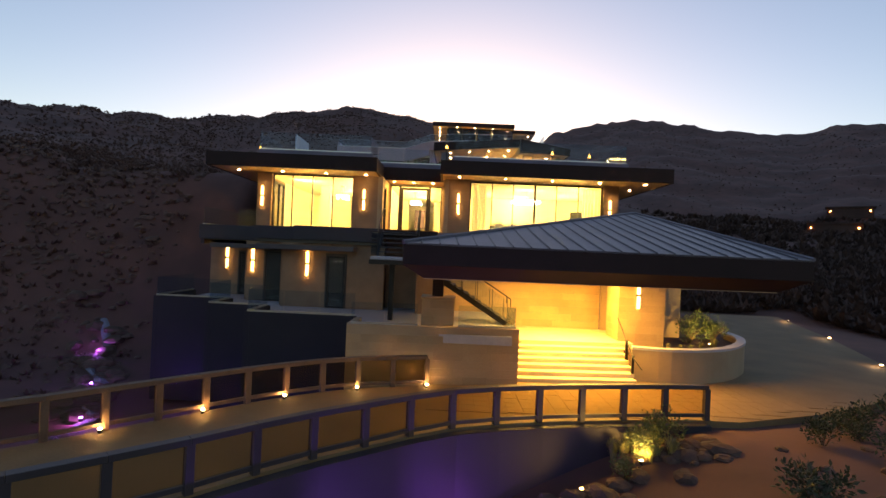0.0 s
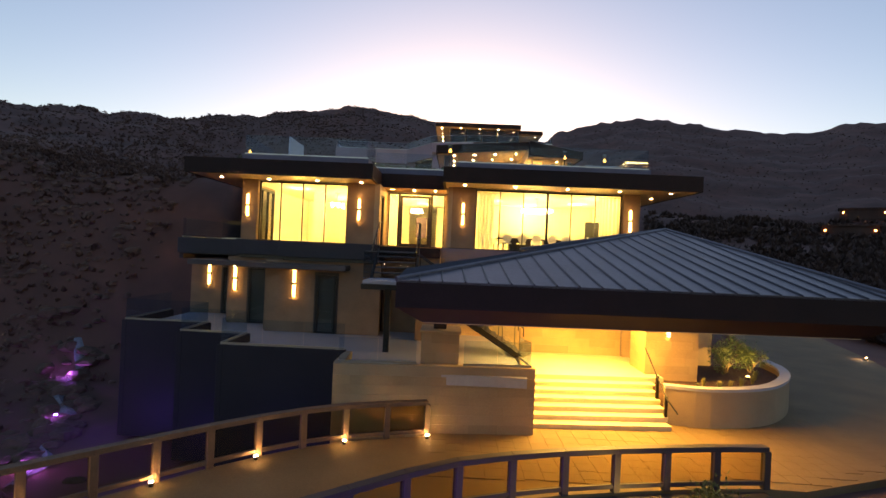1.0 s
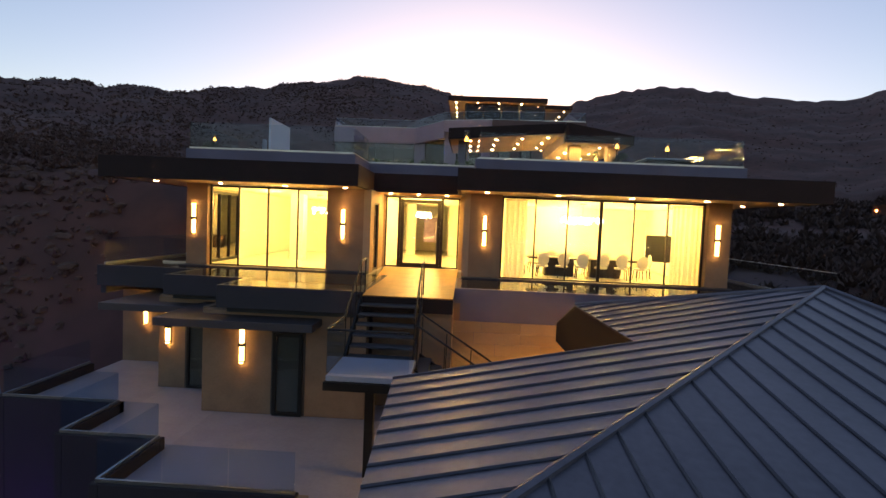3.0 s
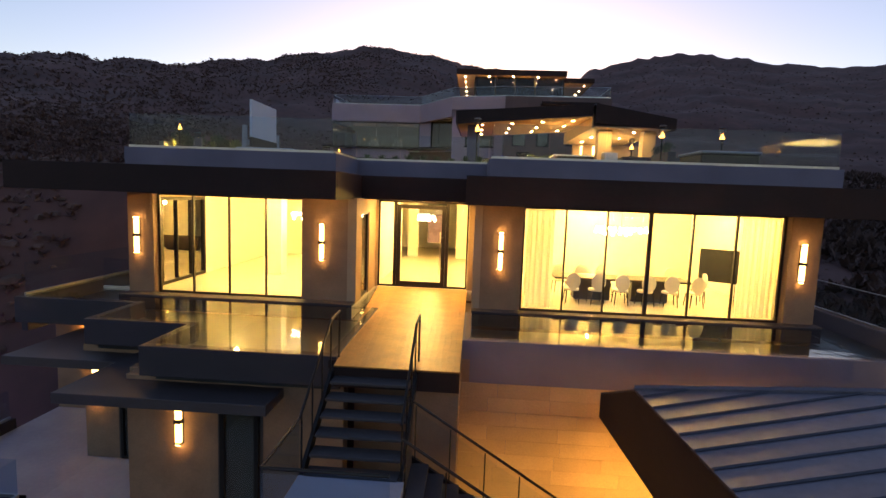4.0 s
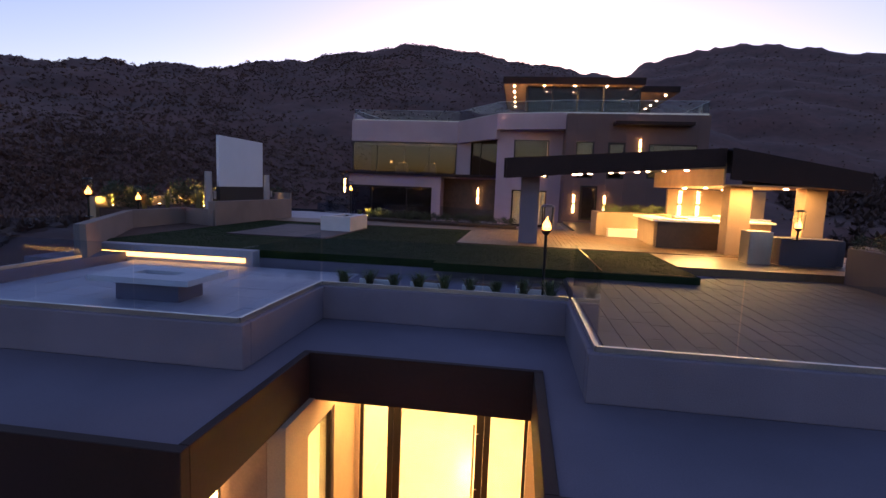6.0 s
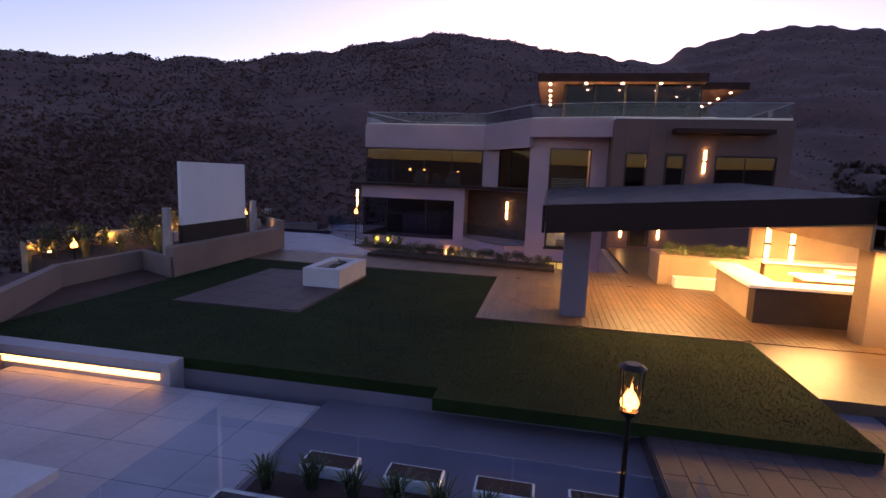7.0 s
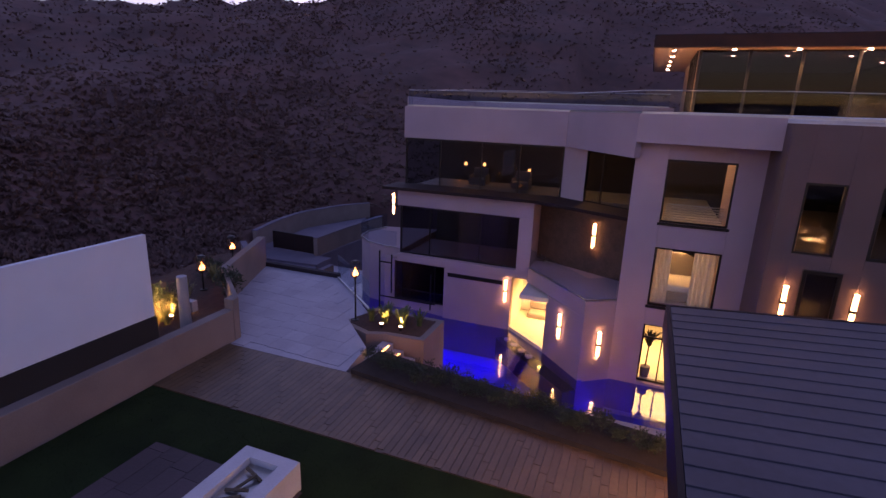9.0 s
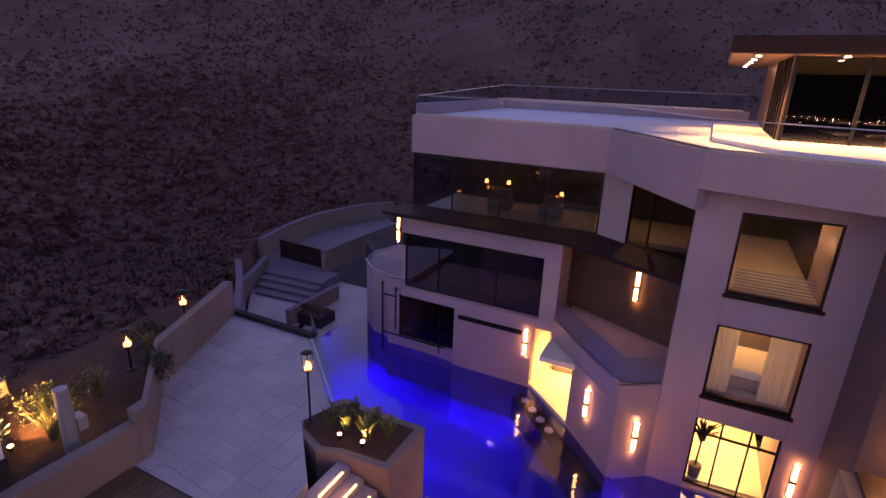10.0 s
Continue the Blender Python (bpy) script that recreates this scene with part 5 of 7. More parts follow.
window("window_13", (3.55, 55.1, 12.9), 0, 1.05, 2.15, (), "tall window of the rear house wing")
window("door_3", (5.4, 55.1, 12.87), 0, 1.0, 2.17, (), "dark closed door of the rear house wing", "door", frame=0.12)
window("window_14", (7.7, 55.1, 13.0), 0, 2.7, 2.0, (1.35,), "wide window of the rear house wing reflecting the dusk")
window("door_4", (3.95, 54.97, LZ), 0, 1.0, 2.05, (), "dark closed door behind the outdoor kitchen", "door", frame=0.1, deep=0.06)
window("window_15", (-12.6, 60.75, 6.85), 0, 2.95, 2.1, (0.4, 0.9, 2.3), "dark framed poolside window with a cross bar", rails=(0.55,))
window("window_16", (-4.8, 61.85, 9.74), -26, 1.1, 2.4, (), "dark framed balcony door", "door")
bl = thing("window_blind", (-0.02, 57.75, 13.05), "pale half-lowered slatted blind in the tower window", "blind")
for k in range(7):
    part("slat", boxes((0.05, 1.95, -0.02, 0.02, 0.04 + 0.09 * k, 0.075 + 0.09 * k)), FABRIC, bl)
for x, w in ((-0.05, 0.55), (1.25, 0.75)):
    curtain((x, 57.85, 9.4), w)
bd = thing("bed", (0.9, 59.2, 9.72), "pale upholstered bed seen through the tower window", "bed")
part("base", boxes((-0.8, 0.8, -0.9, 0.9, 0.05, 0.4)), FABRIC, bd, bevel=0.03)
part("mattress", boxes((-0.8, 0.8, -0.9, 0.9, 0.4, 0.65)), WHITE, bd, bevel=0.06)
part("headboard", made(lambda b: oval(b, 0, 0.95, 0.9, 0.85, 0.7, 0.1)), FABRIC, bd, "rounded padded headboard", 0.02)
for x, y, z, e in ((-9.6, 63.4, 15.0, 3), (-6.2, 63.4, 15.0, 3.5), (-3.0, 62.6, 14.8, 8), (0.9, 59.5, 14.8, 9), (0.9, 60.0, 11.6, 12), (4.2, 56.5, 14.6, 4), (-8.5, 63.0, 12.0, 3)):
    lamp("dim_room_lamp", "POINT", (x, y, z), e, (1.0, 0.68, 0.16), 0.05)


def table_lamp(at):
    t = thing("table_lamp", at, "small glowing table lamp in a dim room", "lamp", "room lamps of the rear house")
    part("base", made(lambda b: rod(b, (0, 0, 0), (0, 0, 0.55), 0.03, 8)), FRAME, t)
    part("shade", made(lambda b: rod(b, (0, 0, 0.55), (0, 0, 0.72), 0.09, 12, 0.07)), STRIP, t, "glowing fabric shade")


table_lamp((-10.0, 64.0, 13.3)), table_lamp((-6.4, 63.6, 13.2)), table_lamp((-9.0, 64.2, 13.3))
for x, y in ((-8.9, 63.0), (-6.6, 62.8)):
    sf = thing("armchair", (x, y, 12.9), "pale upholstered armchair in a dim upper room", "armchair", "armchairs of the upper room")
    part("seat", boxes((-0.4, 0.4, -0.4, 0.4, 0.1, 0.45)), FABRIC, sf, bevel=0.04)
    part("backrest", boxes((-0.4, 0.4, 0.28, 0.44, 0.45, 0.95)), FABRIC, sf, bevel=0.05)
    for ax in (-0.45, 0.37):
        part("armrest", boxes((ax, ax + 0.1, -0.4, 0.4, 0.1, 0.62)), FABRIC, sf, bevel=0.03)

for at, tn in (((-6.42, 60.32, 8.35), 0), ((-3.35, 57.72, 8.1), -47), ((-1.75, 57.04, 7.9), 32), ((-2.6, 60.63, 11.5), -26), ((7.2, 55.0, 14.7), 0), ((3.6, 55.0, 11.35), 0), ((5.4, 55.0, 11.35), 0), ((-12.75, 60.9, 11.9), -40), ((2.55, 57.4, 7.8), 0)):
    sconce(at, tn)
BR = "glass rails of the rear house"
glass_rail([(0.0, 71.85, 17.3), (-12.3, 71.85, 17.3), (-12.3, 62.0, 16.84), (-12.3, 61.45, 16.84), (-4.3, 61.45, 16.84), (-1.2, 57.05, 16.84), (2.9, 56.05, 16.84), (10.9, 55.2, 16.75), (10.9, 62.0, 16.75)], 0.78, "clear glass railing round the rear roof terrace", BR, 1.9, STEEL)
glass_rail([(-5.3, 59.98, 9.72), (-2.37, 56.72, 9.72), (-1.3, 57.38, 9.72)], 0.95, "clear glass railing of the angled balcony", BR, 1.6)
glass_rail([(-12.6, 60.9, 9.55), (-13.2, 60.85, 9.55), (-14.5, 61.3, 9.55), (-15.5, 62.2, 9.55), (-15.75, 63.4, 9.55), (-15.3, 65.0, 9.55)], 0.9, "clear glass railing of the rounded balcony", BR, 1.4)

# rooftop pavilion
# cedar soffit colour darkened to hold the dimness under the pavilion roof
DARKCEDAR = material("shade_darkened_cedar", (0.17, 0.095, 0.05), 0.6, fine=18, coarse=2.0, bump=0.1)
BRONZE = material("bronze_panel", (0.13, 0.075, 0.04), 0.5, vary=0.3, fine=14, coarse=1.5, bump=0.05)
pv = thing("rooftop_pavilion", (0, 0, 16.75), "glazed rooftop pavilion under a dark flat roof with downlights", "pavilion")
part("roof", boxes((-1.16, 8.3, 59.8, 71.4, 2.58, 3.04)), FASCIA, pv, "dark flat roof", 0.01)
part("roof", boxes((8.3, 11.0, 61.6, 71.4, 2.45, 2.85)), FASCIA, pv, "lower dark flat roof", 0.01)
part("soffit", boxes((-1.1, 8.24, 59.86, 71.3, 2.55, 2.58)), DARKCEDAR, pv, "timber soffit with its dimness put into the colour")
part("soffit", boxes((8.32, 10.95, 61.7, 71.3, 2.42, 2.45)), DARKCEDAR, pv, "timber soffit with its dimness put into the colour")
part("wall", boxes((0.50, 0.62, 60.62, 69.5, 0.19, 2.55)), BRONZE, pv, "warm lit bronze end wall")
for k in range(6):
    part("slat", boxes((0.44, 0.50, 60.8 + 0.75 * k, 60.88 + 0.75 * k, 0.19, 2.55)), FRAME, pv)
part("wall", boxes((0.62, 10.9, 69.5, 69.7, 0.05, 2.42)), WINDOWDARK, pv, "back wall with the dimness put into its colour")
part("column", boxes((8.3, 8.52, 64.6, 64.82, 0.19, 2.42)), WHITE, pv, "pale lit column")
for x in (0.57, 2.27, 3.98, 5.7, 8.12):
    part("post", boxes((x - 0.05, x + 0.05, 60.45, 60.55, 0.19, 2.55)), FRAME, pv)
for x, w in ((0.62, 1.6), (2.32, 1.61), (4.03, 1.62), (5.75, 2.32)):
    part("pane", boxes((x, x + w, 60.495, 60.505, 0.2, 2.54)), DARKGLASS, pv, shadow=False)
for k in range(5):
    downlight((-0.4, 60.5 + 2.2 * k, 19.295))
for x, y in ((1.67, 60.18), (3.75, 60.18), (5.87, 60.18), (7.6, 61.2), (1.9, 62.4), (3.85, 62.5), (6.0, 62.6), (7.8, 65.1)):
    downlight((x, y, 19.295))
for y in (62.6, 65.0, 66.8, 68.6, 70.4):
    downlight((10.3, y, 19.165))
for x in (2.27, 3.18):
    tt = thing("side_table", (x, 62.0, 16.94), "white side table with a lower shelf in the pavilion", "table", "pavilion tables")
    part("top", boxes((-0.32, 0.32, -0.3, 0.3, 0.52, 0.56)), QUARTZ, tt, bevel=0.01)
    part("shelf", boxes((-0.3, 0.3, -0.28, 0.28, 0.18, 0.27)), QUARTZ, tt, bevel=0.01)
    for lx in (-0.28, 0.24):
        for ly in (-0.26, 0.22):
            part("leg", boxes((lx, lx + 0.04, ly, ly + 0.04, 0, 0.52)), FRAME, tt)
for x, w in ((6.45, 0.36), (7.75, 0.58), (9.2, 0.48)):
    lc = thing("lounge_chair", (x, 62.2, 16.94), "white upholstered lounge chair in the rooftop pavilion", "armchair", "pavilion lounge chairs")
    part("seat", boxes((-w, w, -0.4, 0.36, 0.06, 0.42)), QUARTZ, lc, bevel=0.04)
    part("backrest", boxes((-w, w, 0.24, 0.42, 0.42, 0.76)), QUARTZ, lc, bevel=0.05)
    for ax in (-w - 0.1, w):
        part("armrest", boxes((ax, ax + 0.1, -0.38, 0.42, 0.06, 0.58)), QUARTZ, lc, bevel=0.03)

# the house stands on its own datum, a little aside from and above the garden's
for ob in set(bpy.data.objects) - before_house:
    if ob.parent is None:
        ob.location += Vector((-0.2, 0.0, 0.16))

# ---- swimming pool ----
structure("pool_basin", [(-16.5, 2.6, 47.8, 64.0, 4.0, 4.75)], POOLTILE, "pale plaster basin of the swimming pool", "pool", 0)
bm = bmesh.new()
bm.faces.new([bm.verts.new((x, y, 6.5)) for x, y in ((-16.4, 53.6), (-6.0, 51.6), (2.6, 51.0), (2.6, 57.45), (-1.2, 57.5), (-2.36, 56.66), (-6.1, 60.4), (-9.6, 60.4), (-13.0, 60.9), (-15.3, 62.3), (-16.4, 63.4))])
w = tagged(new("pool_water", finish("pool_water", bm, POOLWATER)), "deep blue lit swimming pool water", "water", kind="structure")
w.visible_shadow = False
structure("pool_deck", [(-6.4, 2.6, 47.8, 51.6, 4.6, 8.2)], PALE, "pale stone pool deck below the terrace wall", "deck", 0.01)
structure("pool_bench", [(-5.2, -2.3, 50.3, 50.8, 8.2, 8.55)], PALE, "pale lit stone ledge on the pool deck", "ledge", 0.01)
lamp("ledge_lamp", "AREA", (-3.8, 50.0, 9.3), 12, (1.0, 0.66, 0.16), 2.6, target=(-3.8, 50.5, 8.3), size_y=0.1)
slab("swim_bar_ledge", [(-6.35, 60.2), (-6.8, 59.75), (-3.0, 55.95), (-2.55, 56.4)], 5.2, 6.22, DARKPOOL, "dark tiled swim-up bar ledge under water", "ledge")
stl = thing("pool_stool", (-6.2, 59.6, 6.22), "round white swim-up bar stool", "stool", "stools in the pool")
part("seat", made(lambda b: rod(b, (0, 0, 0.08), (0, 0, 0.14), 0.17, 16)), QUARTZ, stl, bevel=0.01)
part("stem", made(lambda b: rod(b, (0, 0, 0), (0, 0, 0.08), 0.05, 10)), STEEL, stl)
for x, y in ((-5.75, 59.15), (-5.3, 58.7), (-4.85, 58.25)):
    copy_thing(stl, pose(x, y, 6.22))
bed2 = thing("sofa", (-4.6, 62.3, 6.5), "curved pale built-in sofa in the poolside room", "sofa")
part("seat", boxes((-1.2, 1.2, -0.4, 0.4, 0.0, 0.42)), FABRIC, bed2, bevel=0.06)
part("backrest", boxes((-1.2, 1.2, 0.3, 0.5, 0.42, 0.85)), FABRIC, bed2, bevel=0.06)
rt = thing("side_table", (-4.2, 60.8, 6.5), "round side table in the poolside room", "table")
part("top", made(lambda b: rod(b, (0, 0, 0.48), (0, 0, 0.52), 0.34, 18)), TABLEWOOD, rt)
part("base", made(lambda b: rod(b, (0, 0, 0), (0, 0, 0.48), 0.22, 14, 0.12)), TABLEWOOD, rt)

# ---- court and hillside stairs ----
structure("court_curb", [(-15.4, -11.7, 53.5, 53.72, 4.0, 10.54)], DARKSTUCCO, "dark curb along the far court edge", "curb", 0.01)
slab("court_planter", [(-9.4, 50.35), (-9.2, 49.95), (-8.2, 49.55), (-7.75, 49.75), (-6.45, 49.85), (-6.45, 51.5), (-8.9, 51.5)], 4.0, 10.36, GARDENWALL, "grey-tan planter with glowing grasses at the court edge", "planter")
slab("court_planter_soil", [(-9.2, 50.33), (-9.05, 50.08), (-8.2, 49.75), (-7.75, 49.93), (-6.65, 50.03), (-6.65, 51.3), (-8.75, 51.3)], 10.3, 10.372, MULCH, "dark soil in the court planter", "soil")
for k in range(4):
    x = -7.75 + 0.36 * k
    z = LZ - 0.1 - 0.17 * k
    sp = tagged(new("court_step", finish("court_step", boxes((x, x + 0.36, 48.55, 49.75, 8.2, z - 0.17)), PALE, 0.008)), "pale stone step with a lit riser beside the planter", "step", "lit steps of the court", "structure")
    part("riser_light", boxes((x + 0.32, x + 0.35, 48.7, 49.5, z - 0.168, z - 0.13)), STRIP, sp, "glowing strip under the nosing")
glass_rail([(-11.65, 53.45, 10.4), (-8.95, 51.1, 10.4)], 1.0, "clear glass railing at the court edge", "glass rails of the court", 1.4)
def run_wall(name, pts, z0, z1, wide, label):
    """A curving wall with a pale coping along plan points."""
    q = curve(pts, 12)
    bm, bc = bmesh.new(), bmesh.new()
    side = []
    for i in range(12):
        t = (q[min(i + 1, 11)] - q[max(i - 1, 0)]).normalized()
        side.append(Vector((-t.y, t.x)))
    for i in range(11):
        for m, w0, w1, a0, a1 in ((bm, 0.0, wide, z0, z1 - 0.06), (bc, -0.03, wide + 0.03, z1 - 0.06, z1)):
            prism(m, [tuple(q[i] + side[i] * w0), tuple(q[i + 1] + side[i + 1] * w0), tuple(q[i + 1] + side[i + 1] * w1), tuple(q[i] + side[i] * w1)], a0, a1)
    w = tagged(new(name, finish(name, bm, GARDENWALL)), label, "wall", kind="structure")
    part("coping", bc, STUCCO, w, "grey coping")
    return w


run_wall("wall_hill_outer", [(-25.6, 64.9), (-26.5, 68.5), (-26.8, 71.9), (-26.3, 74.0), (-25.6, 76.4), (-24.2, 78.4)], 4.4, 8.35, 0.3, "tan curving retaining wall against the hillside")
run_wall("wall_hill_inner", [(-20.9, 65.3), (-20.9, 67.2), (-20.88, 69.2), (-20.6, 74.0)], 4.4, 8.3, 0.3, "tan inner wall of the hillside passage")
run_wall("wall_hill_low", [(-18.4, 59.5), (-18.42, 60.8), (-18.42, 62.0), (-18.4, 63.4)], 4.4, 7.3, 0.26, "low tan wall beside the hillside stair")
run_wall("wall_hill_stair", [(-22.7, 60.6), (-23.3, 61.8), (-23.9, 63.0), (-24.7, 64.5)], 4.4, 7.55, 0.26, "short tan wall climbing beside the stair")
run_wall("wall_hill_bank", [(-15.6, 53.9), (-17.6, 55.8), (-20.0, 58.2), (-22.5, 60.4)], 4.4, 9.0, 0.26, "dark tan bank wall below the planting bed")
slab("pool_terrace", [(-16.4, 53.8), (-16.4, 63.5), (-15.5, 65.5), (-19.8, 65.5), (-24.6, 64.6), (-23.2, 61.5), (-20.2, 58.2), (-15.8, 53.9)], 3.0, 6.45, PALE, "pale paving beside the pool below the court", "terrace")
slab("hill_path", [(-25.8, 64.3), (-19.9, 64.3), (-19.9, 65.4), (-20.8, 65.4), (-20.6, 74.0), (-24.5, 78.0), (-26.5, 72.0)], 4.4, 7.02, STUCCO, "grey path behind the hillside gate", "path")
for k in range(4):
    y = 61.65 + 0.6 * k
    bm = bmesh.new()
    prism(bm, [(-22.9 - 0.45 * k, y - 0.15), (-19.5 - 0.1 * k, y + 0.15), (-19.9, 64.4), (-24.6, 64.4)], 6.3, 6.45 + 0.143 * (k + 1))
    tagged(new("hill_step", finish("hill_step", bm, STUCCO, 0.008)), "grey stone step climbing to the hillside gate", "step", "hillside steps", "structure")
gt = thing("metal_gate", (-22.95, 65.6, 7.02), "dark sheet-metal gate at the top of the hillside stair", "gate", turn=-3)
part("panel", boxes((-1.85, 1.85, -0.03, 0.03, 0.05, 1.2)), FASCIA, gt, bevel=0.006)
for fx in (-1.9, -0.03, 1.85):
    part("gate_post", boxes((fx, fx + 0.06, -0.045, 0.045, 0.0, 1.26)), FRAME, gt)
part("top_bar", boxes((-1.84, 1.85, -0.035, 0.035, 1.2, 1.25)), FRAME, gt)
lp = thing("low_planter", (-17.85, 60.6, 6.45), "low dark planter box by the pool", "planter")
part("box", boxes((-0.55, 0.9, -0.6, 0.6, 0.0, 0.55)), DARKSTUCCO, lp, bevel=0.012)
part("soil", boxes((-0.5, 0.85, -0.55, 0.55, 0.55, 0.56)), MULCH, lp)
pr = thing("pool_handrail", (-13.7, 60.6, 6.35), "black tubular rail frame at the poolside window", "railing")
for x0, x1, z0, z1 in ((0.0, 0.07, -0.3, 3.2), (0.72, 0.79, 0.9, 3.05), (0.07, 0.79, 2.55, 2.62), (0.0, 3.3, 0.62, 0.69), (3.0, 3.07, 0.3, 2.3)):
    part("tube", boxes((x0, x1, -0.035, 0.035, z0, z1)), FRAME, pr, bevel=0.01)

# ---- outdoor cinema, fire tables, torches ----
scn = thing("projection_screen", (-11.62, 43.65, 11.0), "blank pale outdoor projection screen on a low black base", "screen", turn=90)
part("board", boxes((-1.76, 1.72, -0.06, 0.06, 0.88, 2.88)), SCREENM, scn, "matte pale board", 0.006)
part("base", boxes((-1.75, 1.75, -0.08, 0.08, 0.0, 0.88)), BLACK, scn, "black base cover")
spk = thing("speaker_column", (-11.75, 41.45, 10.95), "grey speaker column beside the projection screen", "speaker", "speakers of the outdoor cinema")
part("cabinet", made(lambda b: rod(b, (0, 0, 0.0), (0, 0, 1.5), 0.15, 14, 0.13)), DRUM, spk, bevel=0.01)
part("bracket", boxes((-0.14, 0.14, 0.12, 0.3, 0.45, 0.75)), DRUM, spk)
copy_thing(spk, pose(-12.0, 46.6, 10.95))

def hollow(a, b, c, d, z0, z1):
    """A rectangular block with a rectangular well through it."""
    bm = bmesh.new()
    ring = [[bm.verts.new((sx * u, sy * v, z)) for sx, sy in ((-1, -1), (1, -1), (1, 1), (-1, 1))] for u, v, z in ((a, b, z0), (a, b, z1), (c, d, z1), (c, d, z0))]
    for p, q in ((0, 1), (1, 2), (2, 3), (3, 0)):
        for k in range(4):
            bm.faces.new((ring[p][k], ring[p][(k + 1) % 4], ring[q][(k + 1) % 4], ring[q][k]))
    return bm


ft = thing("fire_table", (-6.53, 42.28, LZ + 0.012), "white rectangular fire table, greyed for shade, with a sunken log tray", "fire table")
part("body", hollow(0.57, 1.08, 0.30, 0.85, 0, 0.55), CONCRETE, ft, bevel=0.012)
part("tray", boxes((-0.30, 0.30, -0.85, 0.85, 0.30, 0.42)), STEEL, ft, "steel burner tray")
random.seed(4)
for k in range(7):
    a = random.uniform(0, 3.1)
    y = -0.6 + 0.2 * k
    part("log", made(lambda b: rod(b, (-0.2 * math.cos(a), y - 0.2 * math.sin(a), 0.45), (0.2 * math.cos(a), y + 0.2 * math.sin(a), 0.50), 0.03, 6)), BARK, ft)
ft2 = thing("fire_table", (-6.2, 31.3, 10.0), "pale low fire table on the sun deck", "fire table")
part("top", hollow(0.95, 0.6, 0.4, 0.16, 0.36, 0.46), CONCRETE, ft2, bevel=0.008)
part("pedestal", boxes((-0.6, 0.6, -0.35, 0.35, 0.0, 0.36)), STUCCO, ft2)
part("burner", boxes((-0.4, 0.4, -0.16, 0.16, 0.36, 0.40)), BLACK, ft2)


def torch(at, h, first=[], lit=True):
    key = [f for f in first if abs(f[0] - h) < 0.01]
    if key:
        return copy_thing(key[0][1], pose(*at))
    t = thing("torch_lamp", at, "black garden torch with a burning glass lantern", "torch", "garden torches")
    part("base", made(lambda b: rod(b, (0, 0, 0), (0, 0, 0.03), 0.12, 12)), FRAME, t)
    part("pole", made(lambda b: rod(b, (0, 0, 0.03), (0, 0, h - 0.2), 0.028, 8)), FRAME, t)
    part("burner", made(lambda b: rod(b, (0, 0, h - 0.2), (0, 0, h - 0.12), 0.05, 12, 0.10)), FRAME, t)
    glass = part("lantern", made(lambda b: bmesh.ops.create_cone(b, cap_ends=False, segments=16, radius1=0.11, radius2=0.135, depth=0.46, matrix=Matrix.Translation((0, 0, h + 0.1)))), GLASS, t, "clear glass lantern", shadow=False)
    for fx, fy, fh, fr in ((0.0, 0.0, 0.20, 0.045), (0.055, 0.02, 0.11, 0.036), (-0.05, 0.03, 0.14, 0.036), (-0.01, -0.055, 0.10, 0.035), (0.02, 0.055, 0.12, 0.034)):
        part("flame", made(lambda b: (rod(b, (fx, fy, h - 0.11), (fx * 1.1, fy * 1.1, h - 0.05), fr * 0.7, 7, fr), rod(b, (fx * 1.1, fy * 1.1, h - 0.05), (fx * 0.6 + 0.01, fy * 0.5, h - 0.05 + fh), fr, 7, 0.004))), FLAME, glass, "orange flame tongue")
    for k in range(4):
        ca, sa = math.cos(0.785 + 1.571 * k), math.sin(0.785 + 1.571 * k)
        part("cage_bar", made(lambda b: rod(b, (0.115 * ca, 0.115 * sa, h - 0.14), (0.14 * ca, 0.14 * sa, h + 0.33), 0.007, 5)), FRAME, t)
    part("cap", made(lambda b: rod(b, (0, 0, h + 0.33), (0, 0, h + 0.37), 0.14, 16, 0.08)), FRAME, t)
    first.append((h, t))
    return t


torch((0.68, 32.95, 9.98), 1.58)
torch((-9.0, 50.3, 10.36), 1.6), torch((-14.95, 51.5, 10.95), 0.8), torch((-13.95, 49.1, 10.95), 0.8)
torch((-12.5, 36.6, 10.9), 0.8), torch((-13.4, 39.75, 10.95), 0.5)
torch((7.6, 38.0, 11.12), 0.45), torch((7.58, 34.15, 10.24), 1.42), torch((10.35, 35.45, 10.24), 1.58)

led = thing("step_light", (-8.8, 34.93, 10.0), "warm light strip along the step to the turf", "lamp")
part("strip", boxes((-2.2, 2.2, -0.005, 0.015, 0.10, 0.22)), STRIP, led, "glowing diffuser")
part("channel", boxes((-2.22, 2.22, -0.01, 0.018, 0.22, 0.25)), STEEL, led)

# ---- outdoor kitchen ----
bar = thing("bar_counter", (4.62, 41.1, LZ + 0.008), "outdoor bar with a pale quartz top and dark timber front", "counter")
part("countertop", made(lambda b: prism(b, [(0, 0), (2.7, 0), (2.7, 0.75), (0.85, 0.75), (0.95, 3.75), (0.15, 3.75)], 0.92, 0.99)), QUARTZ, bar, "pale quartz top", 0.006)
part("front_panel", boxes((0.22, 2.65, 0.2, 0.6, 0, 0.92)), TABLEWOOD, bar, "dark timber front")
part("side_panel", made(lambda b: prism(b, [(0.22, 0.6), (0.75, 0.6), (0.85, 3.65), (0.35, 3.65)], 0, 0.92)), TANWALL, bar, "tan stone side")
isl = thing("kitchen_island", (7.6, 43.4, LZ + 0.008), "stone kitchen island with a pale quartz top", "counter")
